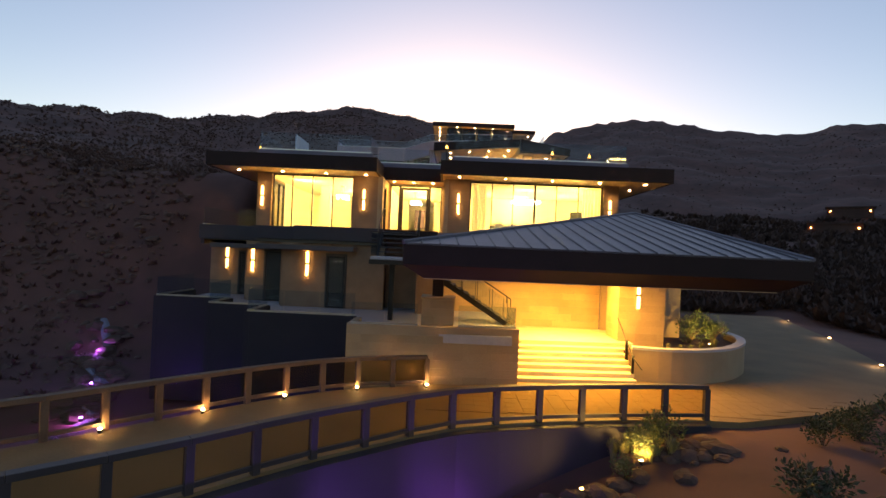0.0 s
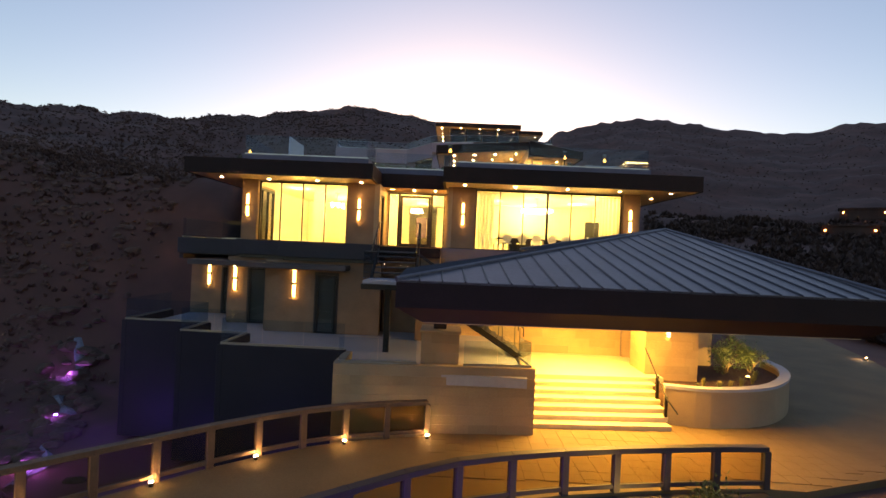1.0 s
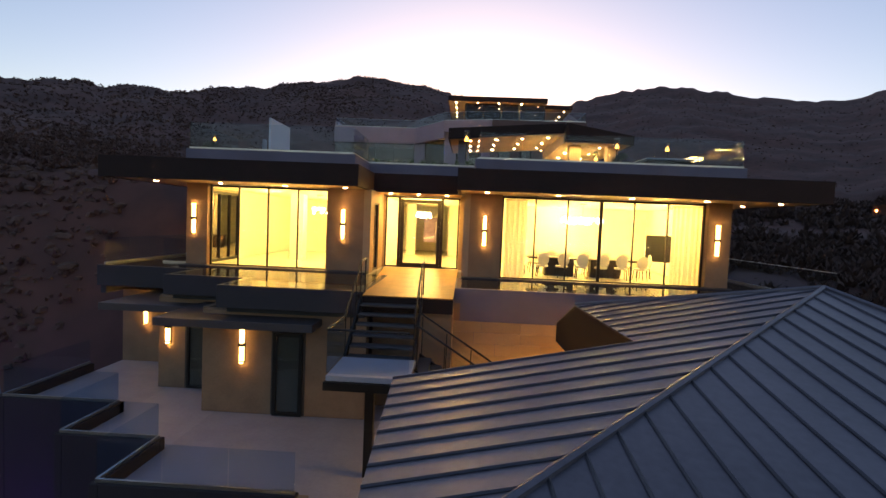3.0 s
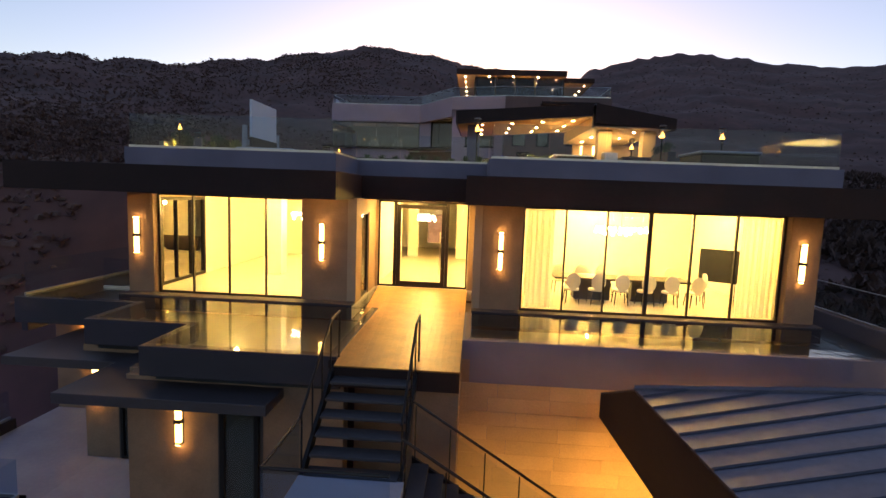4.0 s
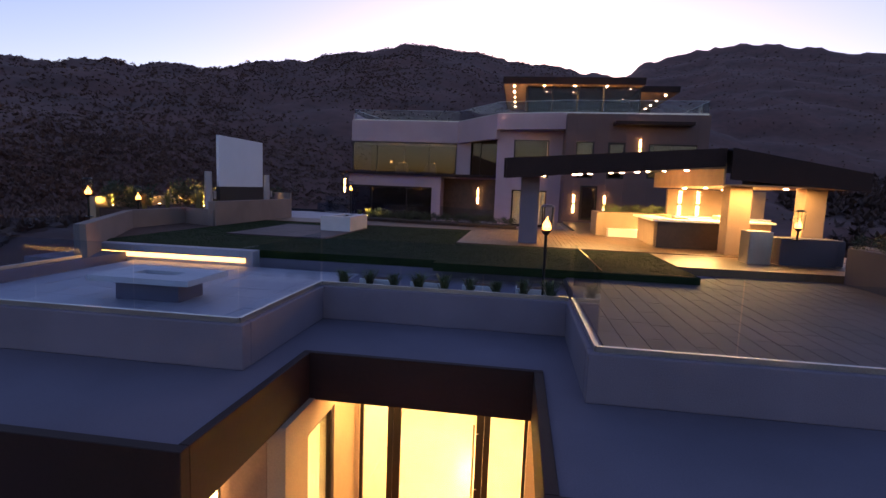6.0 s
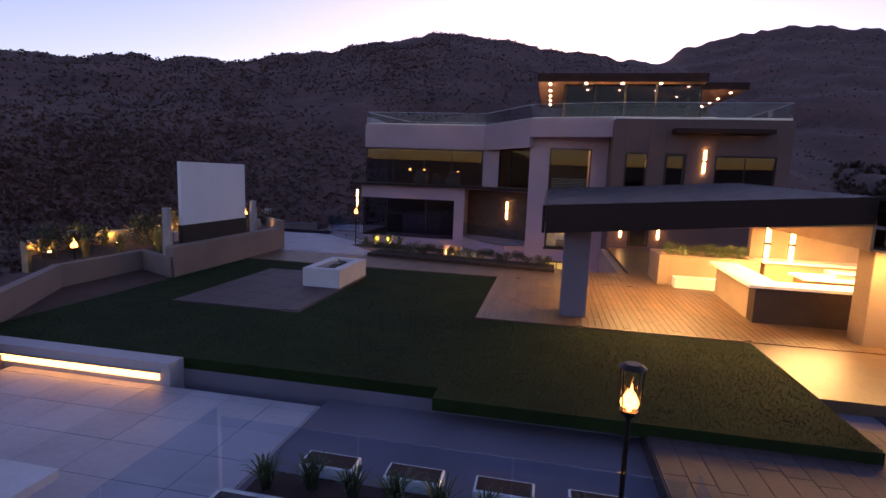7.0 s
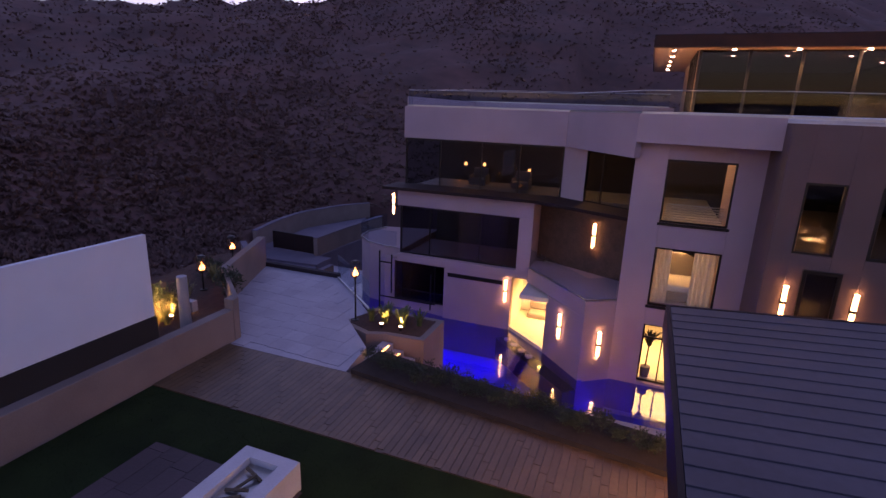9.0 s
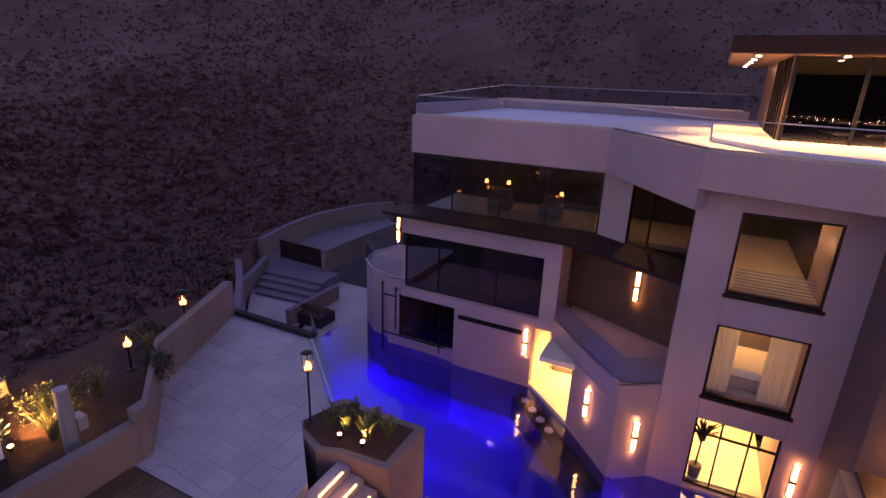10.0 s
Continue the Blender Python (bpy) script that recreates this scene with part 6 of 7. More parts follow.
part("body", boxes((-0.9, 1.6, -0.4, 0.4, 0, 0.88)), TAN, isl, bevel=0.01)
part("countertop", boxes((-1.0, 1.7, -0.5, 0.5, 0.88, 0.95)), QUARTZ, isl, "pale quartz top", 0.006)
part("grill", boxes((-0.2, 0.7, -0.32, 0.32, 0.95, 1.12)), STEEL, isl, "steel grill", 0.02)
cab = thing("back_counter", (8.4, 46.4, LZ + 0.008), "long stone back counter with a pale top", "counter")
part("body", boxes((-1.6, 2.0, -0.35, 0.35, 0, 0.88)), TAN, cab, bevel=0.01)
part("countertop", boxes((-1.7, 2.1, -0.42, 0.42, 0.88, 0.95)), QUARTZ, cab, "pale quartz top", 0.006)
structure("wall_kitchen", [(6.6, 10.6, 46.9, 47.15, 10.2, 12.5)], TANWALL, "tan stone back wall of the outdoor kitchen", "wall", 0.01)
structure("kitchen_planter", [(3.45, 3.75, 45.6, 47.3, 10.2, 11.4), (3.75, 6.5, 45.6, 45.85, 10.2, 11.4), (3.75, 6.5, 47.05, 47.3, 10.2, 11.4), (6.25, 6.5, 45.85, 47.05, 10.2, 11.4), (3.75, 6.25, 45.85, 47.05, 10.2, 11.2)], TANWALL, "tan raised planter beside the outdoor kitchen", "planter", 0.01)
structure("kitchen_bench", [(3.9, 5.9, 45.2, 45.6, 10.4, 10.75)], QUARTZ, "pale stone bench against the planter", "bench", 0.01)
sconce((7.1, 46.9, 11.85)), sconce((7.85, 46.9, 11.85))
for x in (0.9, 2.4, 3.9, 5.4, 6.9, 8.4):
    for y in (40.6, 43.2, 45.6):
        downlight((x, y, gz(x, y) + LZ - 0.582 if x < 6.1 else 12.548))
structure("planter_right", [(7.3, 8.75, 38.2, 38.5, 10.0, 11.15), (7.3, 9.1, 38.5, 39.4, 10.0, 11.12), (8.8, 9.3, 36.6, 37.9, 10.0, 11.05), (8.0, 8.3, 34.6, 36.5, 10.0, 11.1)], DARKPLANTER, "dark grey raised planters on the terrace", "planter", 0.012)
sc_ = thing("steel_cabinet", (6.75, 38.4, LZ + 0.008), "brushed steel outdoor cabinet by the stone post", "cabinet")
part("body", boxes((-0.3, 0.3, -0.3, 0.3, 0, 0.9)), STEEL, sc_, bevel=0.01)
part("door", boxes((-0.27, 0.27, -0.32, -0.30, 0.06, 0.86)), STEEL, sc_, "steel door")
spa = thing("hot_tub", (9.55, 33.9, 10.22), "covered dark square hot tub on the terrace", "hot tub")
part("shell", boxes((-1.0, 1.0, -1.0, 1.0, 0.0, 0.70)), BLACK, spa, bevel=0.06)
part("cover", boxes((-1.04, 1.04, -1.04, 1.04, 0.71, 0.80)), DRUM, spa, "grey padded cover", 0.03)

# planter strip between the decks
structure("planter_strip", [(-3.4, 1.05, 32.34, 32.9, 9.98, 10.16)], MULCH, "dark mulch strip behind the parapet", "soil", 0)
for k in range(4):
    x = -3.0 + 1.05 * k
    pb = thing("planter_box", (x + 0.35, 33.1, 9.98), "low white planter box behind the glass", "planter", "white planter boxes")
    part("box", boxes((-0.34, 0.34, -0.16, 0.16, 0, 0.30)), QUARTZ, pb, bevel=0.012)
    part("soil", boxes((-0.31, 0.31, -0.13, 0.13, 0.30, 0.305)), MULCH, pb)

# ---- plants and rocks ----
def leaf_mesh(name, mat, n, rx, rz, size, seed, hollow=0.35, slim=0.45, flat=0.35):
    """A crown of many small folded leaves, uneven and open, standing on z = 0."""
    rnd = random.Random(seed)
    lobes = [(rnd.uniform(-0.45, 0.45) * rx, rnd.uniform(-0.45, 0.45) * rx, rnd.uniform(0.35, 0.8) * rz, rnd.uniform(0.35, 0.62)) for _ in range(7)]
    vs, fs = [], []
    for _ in range(n):
        lx, ly, lz, lr = rnd.choice(lobes)
        d = Vector((rnd.gauss(0, 1), rnd.gauss(0, 1), rnd.gauss(0, 0.8))).normalized()
        k = rnd.uniform(hollow, 1.0) * lr
        c = Vector((lx + d.x * k * rx, ly + d.y * k * rx, max(lz + d.z * k * rz, 0.05)))
        up = (d + Vector((rnd.uniform(-1, 1), rnd.uniform(-1, 1), rnd.uniform(-0.2, 1)))).normalized()
        side = up.cross(Vector((rnd.gauss(0, 1), rnd.gauss(0, 1), rnd.gauss(0, 1)))).normalized()
        s = size * rnd.uniform(0.6, 1.3)
        fold = up.cross(side) * s * flat * 0.4
        b = len(vs)
        vs += [c - up * s, c + side * s * slim + fold, c + up * s, c - side * s * slim + fold]
        fs += [(b, b + 1, b + 2), (b, b + 2, b + 3)]
    me = bpy.data.meshes.new(name)
    me.from_pydata([tuple(v) for v in vs], [], fs)
    me.materials.append(mat)
    return me


def twig_mesh(n, rx, rz, seed, r=0.014):
    rnd = random.Random(seed)
    bm = bmesh.new()
    for _ in range(n):
        a = rnd.uniform(0, 6.28)
        mid = (rx * 0.3 * math.cos(a), rx * 0.3 * math.sin(a), rz * 0.4)
        tip = (rx * 0.75 * math.cos(a + 0.3), rx * 0.75 * math.sin(a + 0.3), rz * rnd.uniform(0.6, 0.85))
        rod(bm, (0, 0, -0.05), mid, r * 1.4, 5, r)
        rod(bm, mid, tip, r, 4, r * 0.4)
    return finish("stem", bm, BARK)


def blade_mesh(name, mat, n, h, spread, seed, width=0.012, droop=0.5, base=0.06):
    """A tuft of arching grass or strap leaves."""
    rnd = random.Random(seed)
    vs, fs = [], []
    for _ in range(n):
        a = rnd.uniform(0, 6.283)
        out = rnd.uniform(0.1, 1.0) * spread
        ln = h * rnd.uniform(0.65, 1.0)
        bx, by = rnd.uniform(-base, base), rnd.uniform(-base, base)
        sx, sy = -math.sin(a) * width, math.cos(a) * width
        b = len(vs)
        for k, (f, g, w) in enumerate(((0, 0, 1.0), (0.45, 0.55, 0.9), (0.8, 0.9, 0.6), (1.0, 1.0 - 0.18 * droop, 0.08))):
            px, py, pz = bx + math.cos(a) * out * f ** 1.5, by + math.sin(a) * out * f ** 1.5, ln * g * (1 - droop * 0.25 * f * out / max(spread, 1e-6))
            vs += [(px - sx * w, py - sy * w, pz), (px + sx * w, py + sy * w, pz)]
            if k:
                fs.append((b + 2 * k - 2, b + 2 * k - 1, b + 2 * k + 1, b + 2 * k))
    me = bpy.data.meshes.new(name)
    me.from_pydata(vs, [], fs)
    me.materials.append(mat)
    return me


def rock_mesh(name, seed, mat, sub=2):
    rnd = random.Random(seed)
    bm = bmesh.new()
    bmesh.ops.create_icosphere(bm, subdivisions=sub, radius=1.0)
    o = Vector((rnd.uniform(0, 50), rnd.uniform(0, 50), rnd.uniform(0, 50)))
    for v in bm.verts:
        q = v.co.copy()
        v.co = q * (1 + 0.45 * noise.noise(q * 1.1 + o) + 0.16 * noise.noise(q * 2.8 + o))
        v.co.z = max(v.co.z, -0.35) * 0.75
    return finish(name, bm, mat)


def plant(name, at, meshes, label, category, group, size=1.0, turn=0.0):
    t = thing(name, at, label, category, group, turn)
    t.scale = (size, size, size)
    for nm, me in meshes:
        part(nm, me, None, t)
    return t


CROWN = [leaf_mesh("crown", LEAF, 750, 0.75, 1.1, 0.055, s) for s in (1, 2, 3)]
TWIGS = [twig_mesh(9, 0.7, 1.0, s) for s in (4, 5)]
DCROWN = [leaf_mesh("crown", DARKLEAF, 620, 0.9, 1.1, 0.075, s) for s in (6, 7, 8)]
TUFT = [blade_mesh("foliage", GRASSY, 90, 0.9, 0.45, s) for s in (9, 10)]
GREENTUFT = [blade_mesh("foliage", LEAF, 80, 0.55, 0.42, s, 0.014) for s in (11, 12)]
STRAP = [blade_mesh("leaves", LEAF, 26, 0.62, 0.42, s, 0.04, 0.15) for s in (13, 14)]
ROCKS = [rock_mesh("boulder", s, ROCK) for s in (21, 22, 23, 24)]
UPGLOW = glowing("ground_spot_lens", (1.0, 0.66, 0.20), 14.0)


def uplight(at, energy, colour=(1.0, 0.66, 0.14), aim=(0, 0, 1), spread=110, first=[]):
    """A small ground spotlight and its beam."""
    if first:
        copy_thing(first[0], pose(*at))
    else:
        u = thing("ground_spotlight", at, "small bronze ground spotlight shining up through plants", "lamp", "ground spotlights")
        part("housing", made(lambda b: rod(b, (0, 0, 0), (0, 0, 0.12), 0.05, 10, 0.06)), FRAME, u)
        part("lens", made(lambda b: rod(b, (0, 0, 0.12), (0, 0, 0.13), 0.05, 10)), UPGLOW, u, "glowing lens")
        first.append(u)
    p = Vector(at) + Vector((0, 0, 0.16))
    return lamp("spot_beam", "SPOT", p, energy, colour, 0.04, target=p + Vector(aim) + Vector((0.001, 0, 0)), spread=spread)


rng = random.Random(77)
# curved planter by the entrance steps
for x, y, s, k in ((12.2, 24.0, 0.95, 0), (13.5, 24.5, 1.0, 1), (12.9, 25.2, 1.15, 2), (13.9, 25.2, 0.8, 0)):
    plant("shrub", (x, y, 1.24), (("stem", TWIGS[k % 2]), ("crown", CROWN[k])), "leafy green shrub lit from below in the curved planter", "shrub", "shrubs in the curved planter", s, rng.uniform(0, 360))
for x, y in ((9.6, 20.8), (10.4, 20.9), (11.0, 21.3), (11.6, 21.7), (10.2, 21.6), (12.4, 22.4), (12.9, 23.1)):
    plant("grass_tuft", (x, y, 1.24), (("foliage", TUFT[int(x * 10) % 2]),), "low ornamental grass tuft in the curved planter", "grass", "grasses in the curved planter", rng.uniform(0.45, 0.65), rng.uniform(0, 360))
uplight((12.7, 23.2, 1.25), 120, aim=(0.1, 0.8, 0.7), spread=120)

# slope below the bridge
for x, y, s, k in ((6.4, 14.3, 0.8, 0), (7.1, 14.6, 1.0, 1), (5.7, 13.5, 0.6, 1), (16.4, 16.4, 1.0, 0), (19.0, 18.6, 1.2, 1), (21.0, 20.6, 1.1, 2), (23.6, 24.4, 1.2, 1), (14.6, 14.6, 0.8, 2)):
    plant("shrub", (x, y, height(x, y) - 0.05), (("stem", TWIGS[k % 2]), ("crown", CROWN[k])), "green desert shrub on the slope beside the drive", "shrub", "shrubs beside the drive", s, rng.uniform(0, 360))
for k in range(14):
    x = 5.7 + rng.uniform(0, 1.5)
    y = 13.9 + rng.uniform(0, 0.9)
    plant("grass_tuft", (x, y, height(x, y) - 0.02), (("foliage", TUFT[k % 2]),), "yellowish grass tuft lit by a ground spotlight", "grass", "grasses beside the drive", rng.uniform(0.5, 0.8), rng.uniform(0, 360))
for k in range(80):
    x = rng.uniform(-0.5, 8.6)
    y = 14.0 + 0.2 * (x - 3.5) - rng.uniform(0.1, 2.0) - (0.5 * max(2.0 - x, 0))
    s = rng.uniform(0.12, 0.36)
    t = thing("boulder", (x, y, height(x, y)), "rounded reddish boulder on the slope below the bridge", "rock", "boulders below the bridge", rng.uniform(0, 360))
    t.scale = (s * rng.uniform(0.9, 1.5), s, s * rng.uniform(0.7, 1.0))
    part("stone", ROCKS[k % 4], None, t)
uplight((6.3, 13.9, height(6.3, 13.9) + 0.02), 60, aim=(0.1, 0.5, 0.8), spread=150)
uplight((4.6, 13.2, height(4.6, 13.2) + 0.1), 15, aim=(-0.6, 0.2, 0.4), spread=150)
lamp("rock_glow", "POINT", (1.9, 13.0, height(1.9, 13.0) + 0.5), 7, (0.42, 0.12, 1.0), 0.06)
for k in range(46):
    x = rng.uniform(8.5, 19.0)
    y = 15.0 + 0.55 * (x - 9.5) * (x > 9.5) - rng.uniform(0.7, 6.0)
    if k < 30:
        t = thing("boulder", (x, y, height(x, y)), "rounded reddish boulder on the slope below the drive", "rock", "boulders below the drive", rng.uniform(0, 360))
        q = rng.uniform(0.12, 0.4)
        t.scale = (q * rng.uniform(0.9, 1.5), q, q * rng.uniform(0.6, 0.9))
        part("stone", ROCKS[k % 4], None, t)
    else:
        plant("shrub", (x, y, height(x, y) - 0.05), (("stem", TWIGS[k % 2]), ("crown", DCROWN[k % 3])), "dark desert shrub on the slope below the drive", "shrub", "dark shrubs below the drive", rng.uniform(0.5, 1.0), rng.uniform(0, 360))
# drive edge lights
for k, (x, y) in enumerate(((29.7, 43.8), (26.2, 34.4), (22.1, 25.4))):
    q = copy_thing(path_light, pose(x, y, 0.3))
    q["label"] = "small ground light marking the drive edge"
    lamp("drive_light", "POINT", (x - 0.3, y, 0.55), 3, (1.0, 0.75, 0.4), 0.05)

# ravine cascade beside the terraces
for k in range(70):
    f = rng.random()
    x, y = -20.5 + 8.0 * f + rng.gauss(0, 0.7), 33.0 - 13.5 * f + rng.gauss(0, 0.9)
    s = rng.uniform(0.2, 0.65)
    t = thing("boulder", (x, y, height(x, y) - 0.05), "dark boulder along the rocky cascade", "rock", "boulders of the cascade", rng.uniform(0, 360))
    t.scale = (s * rng.uniform(0.9, 1.4), s, s * rng.uniform(0.6, 1.0))
    part("stone", ROCKS[k % 4], None, t)
FOAM = material("falling_water", (0.16, 0.17, 0.21), 0.25, vary=0.4, fine=12, coarse=3, bump=0.4)
bm = bmesh.new()
prev = None
for k in range(40):
    f = k / 39
    x, y = -19.6 + 6.9 * f + 0.4 * math.sin(f * 17), 31.5 - 11.8 * f
    w_ = 0.2 + 0.12 * math.sin(f * 31)
    z = height(x, y) + 0.06 + 0.04 * math.sin(k * 1.7)
    cur = (bm.verts.new((x - w_, y - w_ * 0.5, z)), bm.verts.new((x, y, z + 0.06)), bm.verts.new((x + w_, y + w_ * 0.5, z)))
    if prev:
        for i in (0, 1):
            bm.faces.new((prev[i], prev[i + 1], cur[i + 1], cur[i]))
    prev = cur
tagged(new("cascade_water", finish("cascade_water", bm, FOAM)), "thin stream of water running down the rocky ravine", "water", kind="structure")
for x, y, e in ((-18.7, 29.8, 26), (-13.4, 21.0, 26), (-16.2, 25.6, 5)):
    q = height(x, y)
    t = thing("cascade_lamp", (x, y, q + 0.1), "small violet underwater lamp in the cascade", "lamp", "violet lamps of the cascade")
    part("housing", made(lambda b: rod(b, (0, 0, 0), (0, 0, 0.16), 0.08, 10)), FRAME, t)
    part("lens", made(lambda b: rod(b, (0, 0, 0.16), (0, 0, 0.18), 0.07, 10)), PURPLE, t, "glowing violet lens")
    lamp("cascade_glow", "POINT", (x, y - 0.15, q + 0.45), e, (0.42, 0.12, 1.0), 0.06)

# planting bed behind the screen and garden wall
structure("wall_bed_back", [(-15.6, -15.35, 40.0, 47.0, 10.4, 11.35)], TANWALL, "low tan wall behind the planting bed", "wall", 0.01)
for x, y, s, k in ((-14.3, 39.6, 0.9, 0), (-14.4, 41.0, 0.8, 1), (-14.0, 43.4, 1.0, 2), (-13.2, 45.4, 0.8, 0), (-13.4, 47.2, 0.8, 1), (-14.6, 50.2, 0.7, 2), (-12.9, 49.2, 0.8, 0), (-14.8, 46.0, 1.0, 1)):
    plant("shrub", (x, y, 10.93), (("stem", TWIGS[k % 2]), ("crown", DCROWN[k])), "dark garden shrub in the planting bed", "shrub", "shrubs of the planting bed", s, rng.uniform(0, 360))
for x, y in ((-12.4, 41.9), (-12.7, 42.2), (-12.6, 42.6), (-12.9, 42.8), (-12.3, 43.4), (-13.0, 46.7), (-13.1, 47.1), (-15.0, 42.4), (-15.0, 40.4), (-13.6, 40.3), (-13.6, 41.6), (-12.7, 46.6), (-12.9, 44.6), (-13.5, 48.0), (-14.3, 49.9)):
    plant("grass_tuft", (x, y, 10.93), (("foliage", TUFT[int(-x * 10) % 2]),), "tall ornamental grass glowing in a ground spotlight", "grass", "grasses of the planting bed", rng.uniform(0.75, 1.1), rng.uniform(0, 360))
for x, y, e in ((-12.5, 42.3, 45), (-14.7, 42.6, 40), (-14.8, 40.2, 40), (-12.9, 46.9, 45), (-14.6, 45.0, 30)):
    uplight((x, y, 10.94), e * 1.8, aim=(-0.4, 0.1, 0.8), spread=140)
for x, y, s, k in ((-13.4, 46.7, 0.8, 0), (-12.9, 42.6, 0.6, 1), (-14.9, 41.4, 0.7, 2)):
    plant("shrub", (x, y, 10.93), (("stem", TWIGS[k % 2]), ("crown", CROWN[k])), "leafy garden shrub glowing yellow in a ground spotlight", "shrub", "lit shrubs of the planting bed", s, rng.uniform(0, 360))
uplight((-13.1, 46.0, 10.94), 220, aim=(-0.3, 0.6, 0.6), spread=140)
uplight((-14.7, 46.3, 10.94), 30, aim=(-0.8, 0.0, 0.3), spread=140)
# bed along the terrace edge
for k in range(19):
    f = k / 18
    x, y = -7.1 + 7.0 * f, 47.75 - 0.85 * f + rng.uniform(-0.15, 0.15)
    plant("shrub", (x, y, LZ + 0.14), (("crown", DCROWN[k % 3]),), "small clipped dark shrub along the terrace edge", "shrub", "shrubs along the terrace edge", rng.uniform(0.3, 0.48), rng.uniform(0, 360))
# court planter
for x, y, s in ((-8.5, 50.45, 0.8), (-8.05, 50.5, 1.0), (-7.45, 50.45, 1.1), (-7.0, 50.75, 0.9), (-8.2, 51.0, 0.8), (-7.6, 50.95, 0.9)):
    plant("agave", (x, y, 10.37), (("foliage", STRAP[int(s * 10) % 2]),), "strap-leaved green plant lit in the court planter", "plant", "plants of the court planter", s, rng.uniform(0, 360))
for x, y in ((-8.0, 50.16), (-7.38, 50.2)):
    uplight((x, y, 10.37), 18, aim=(0.1, 0.5, 0.8), spread=130)
for k in range(4):
    plant("shrub", (-18.2 + 0.38 * k, 60.5 + rng.uniform(-0.2, 0.2), 7.0), (("crown", DCROWN[k % 3]),), "small dark shrub in the poolside planter", "shrub", "shrubs of the poolside planter", rng.uniform(0.22, 0.34), rng.uniform(0, 360))
palm = thing("potted_palm", (-0.05, 57.95, 6.66), "leafy potted palm standing behind the poolside glass doors", "plant")
part("pot", made(lambda b: rod(b, (0, 0, 0), (0, 0, 0.45), 0.16, 14, 0.2)), STUCCO, palm, bevel=0.01)
part("stem", made(lambda b: rod(b, (0, 0, 0.4), (0.03, 0.02, 1.5), 0.035, 7, 0.025)), BARK, palm)
fronds = part("foliage", blade_mesh("foliage", DARKLEAF, 46, 0.75, 0.75, 44, 0.035, 0.9), None, palm)
fronds.location = (0.03, 0.02, 1.35)
# kitchen planter and deck planters
for k in range(7):
    plant("shrub", (4.0 + 0.36 * k, 46.4 + rng.uniform(-0.2, 0.2), 11.2), (("crown", CROWN[k % 3]),), "leafy green plant in the raised kitchen planter", "plant", "plants of the kitchen planter", rng.uniform(0.38, 0.5), rng.uniform(0, 360))
uplight((4.3, 46.0, 11.2), 12, aim=(0.1, 0.3, 0.8), spread=130)
uplight((5.7, 46.0, 11.2), 12, aim=(-0.1, 0.3, 0.8), spread=130)
for k in range(9):
    x = -3.2 + 0.5 * k
    plant("grass_tuft", (x, 32.62 + rng.uniform(-0.08, 0.08), 10.15), (("foliage", GREENTUFT[k % 2]),), "small grass tuft in the mulch strip", "grass", "grasses of the mulch strip", rng.uniform(0.6, 0.9), rng.uniform(0, 360))
for k in range(3):
    plant("shrub", (8.15, 34.9 + 0.65 * k, 11.08), (("crown", DCROWN[k % 3]),), "dark shrub in the terrace planter", "shrub", "shrubs of the terrace planter", rng.uniform(0.3, 0.42), rng.uniform(0, 360))

# ---- hillside cover ----
def cover(name, mat, label, n, seed, shape, sizes, spans):
    """Uncounted shrubs or stones strewn over the hills, one joined mesh."""
    rnd = random.Random(seed)
    vs, fs = [], []
    for _ in range(n):
        a0, a1, r0, r1 = rnd.choice(spans)
        a = math.radians(rnd.uniform(a0, a1))
        r = math.sqrt(rnd.uniform(r0 * r0, r1 * r1)) if rnd.random() < 0.75 else rnd.uniform(r0, r1)
        x, y = 1.06 + r * math.sin(a), 0.46 + r * math.cos(a)
        if -16.9 < x < 12.5 and 18 < y < 74 or inside(x - 0.6, y, DUG) or inside(x + 0.8, y, DUG) or -20 < x < 10 and y < 20:
            continue
        if x > 9 and y < 50 and x < 33 and y > 12 + (x - 9) * 0.6 and y < 30 + (x - 9) * 1.6:
            continue
        if noise.noise(Vector((x * 0.045, y * 0.045, seed))) < rnd.uniform(-0.5, 0.25):
            continue
        z = height(x, y)
        s = rnd.uniform(*sizes) * (1 + r / 400)
        shape(rnd, vs, fs, x, y, z, s)
    me = bpy.data.meshes.new(name)
    me.from_pydata(vs, [], fs)
    me.materials.append(mat)
    return tagged(new(name, me), label, name.split("_")[-1], kind="stuff")


def scrub(rnd, vs, fs, x, y, z, s):
    for _ in range(9):
        a, e = rnd.uniform(0, 6.28), rnd.uniform(0.15, 1.3)
        d = Vector((math.cos(a) * math.cos(e), math.sin(a) * math.cos(e), math.sin(e)))
        t = Vector((-math.sin(a), math.cos(a), rnd.uniform(-0.4, 0.4)))
        c = Vector((x, y, z)) + d * s * rnd.uniform(0.2, 0.5)
        b = len(vs)
        vs += [tuple(c - t * s * 0.22), tuple(c + d * s * 0.55), tuple(c + t * s * 0.22), tuple(c - d * s * 0.2 + t * s * 0.05)]
        fs += [(b, b + 1, b + 2), (b, b + 2, b + 3)]


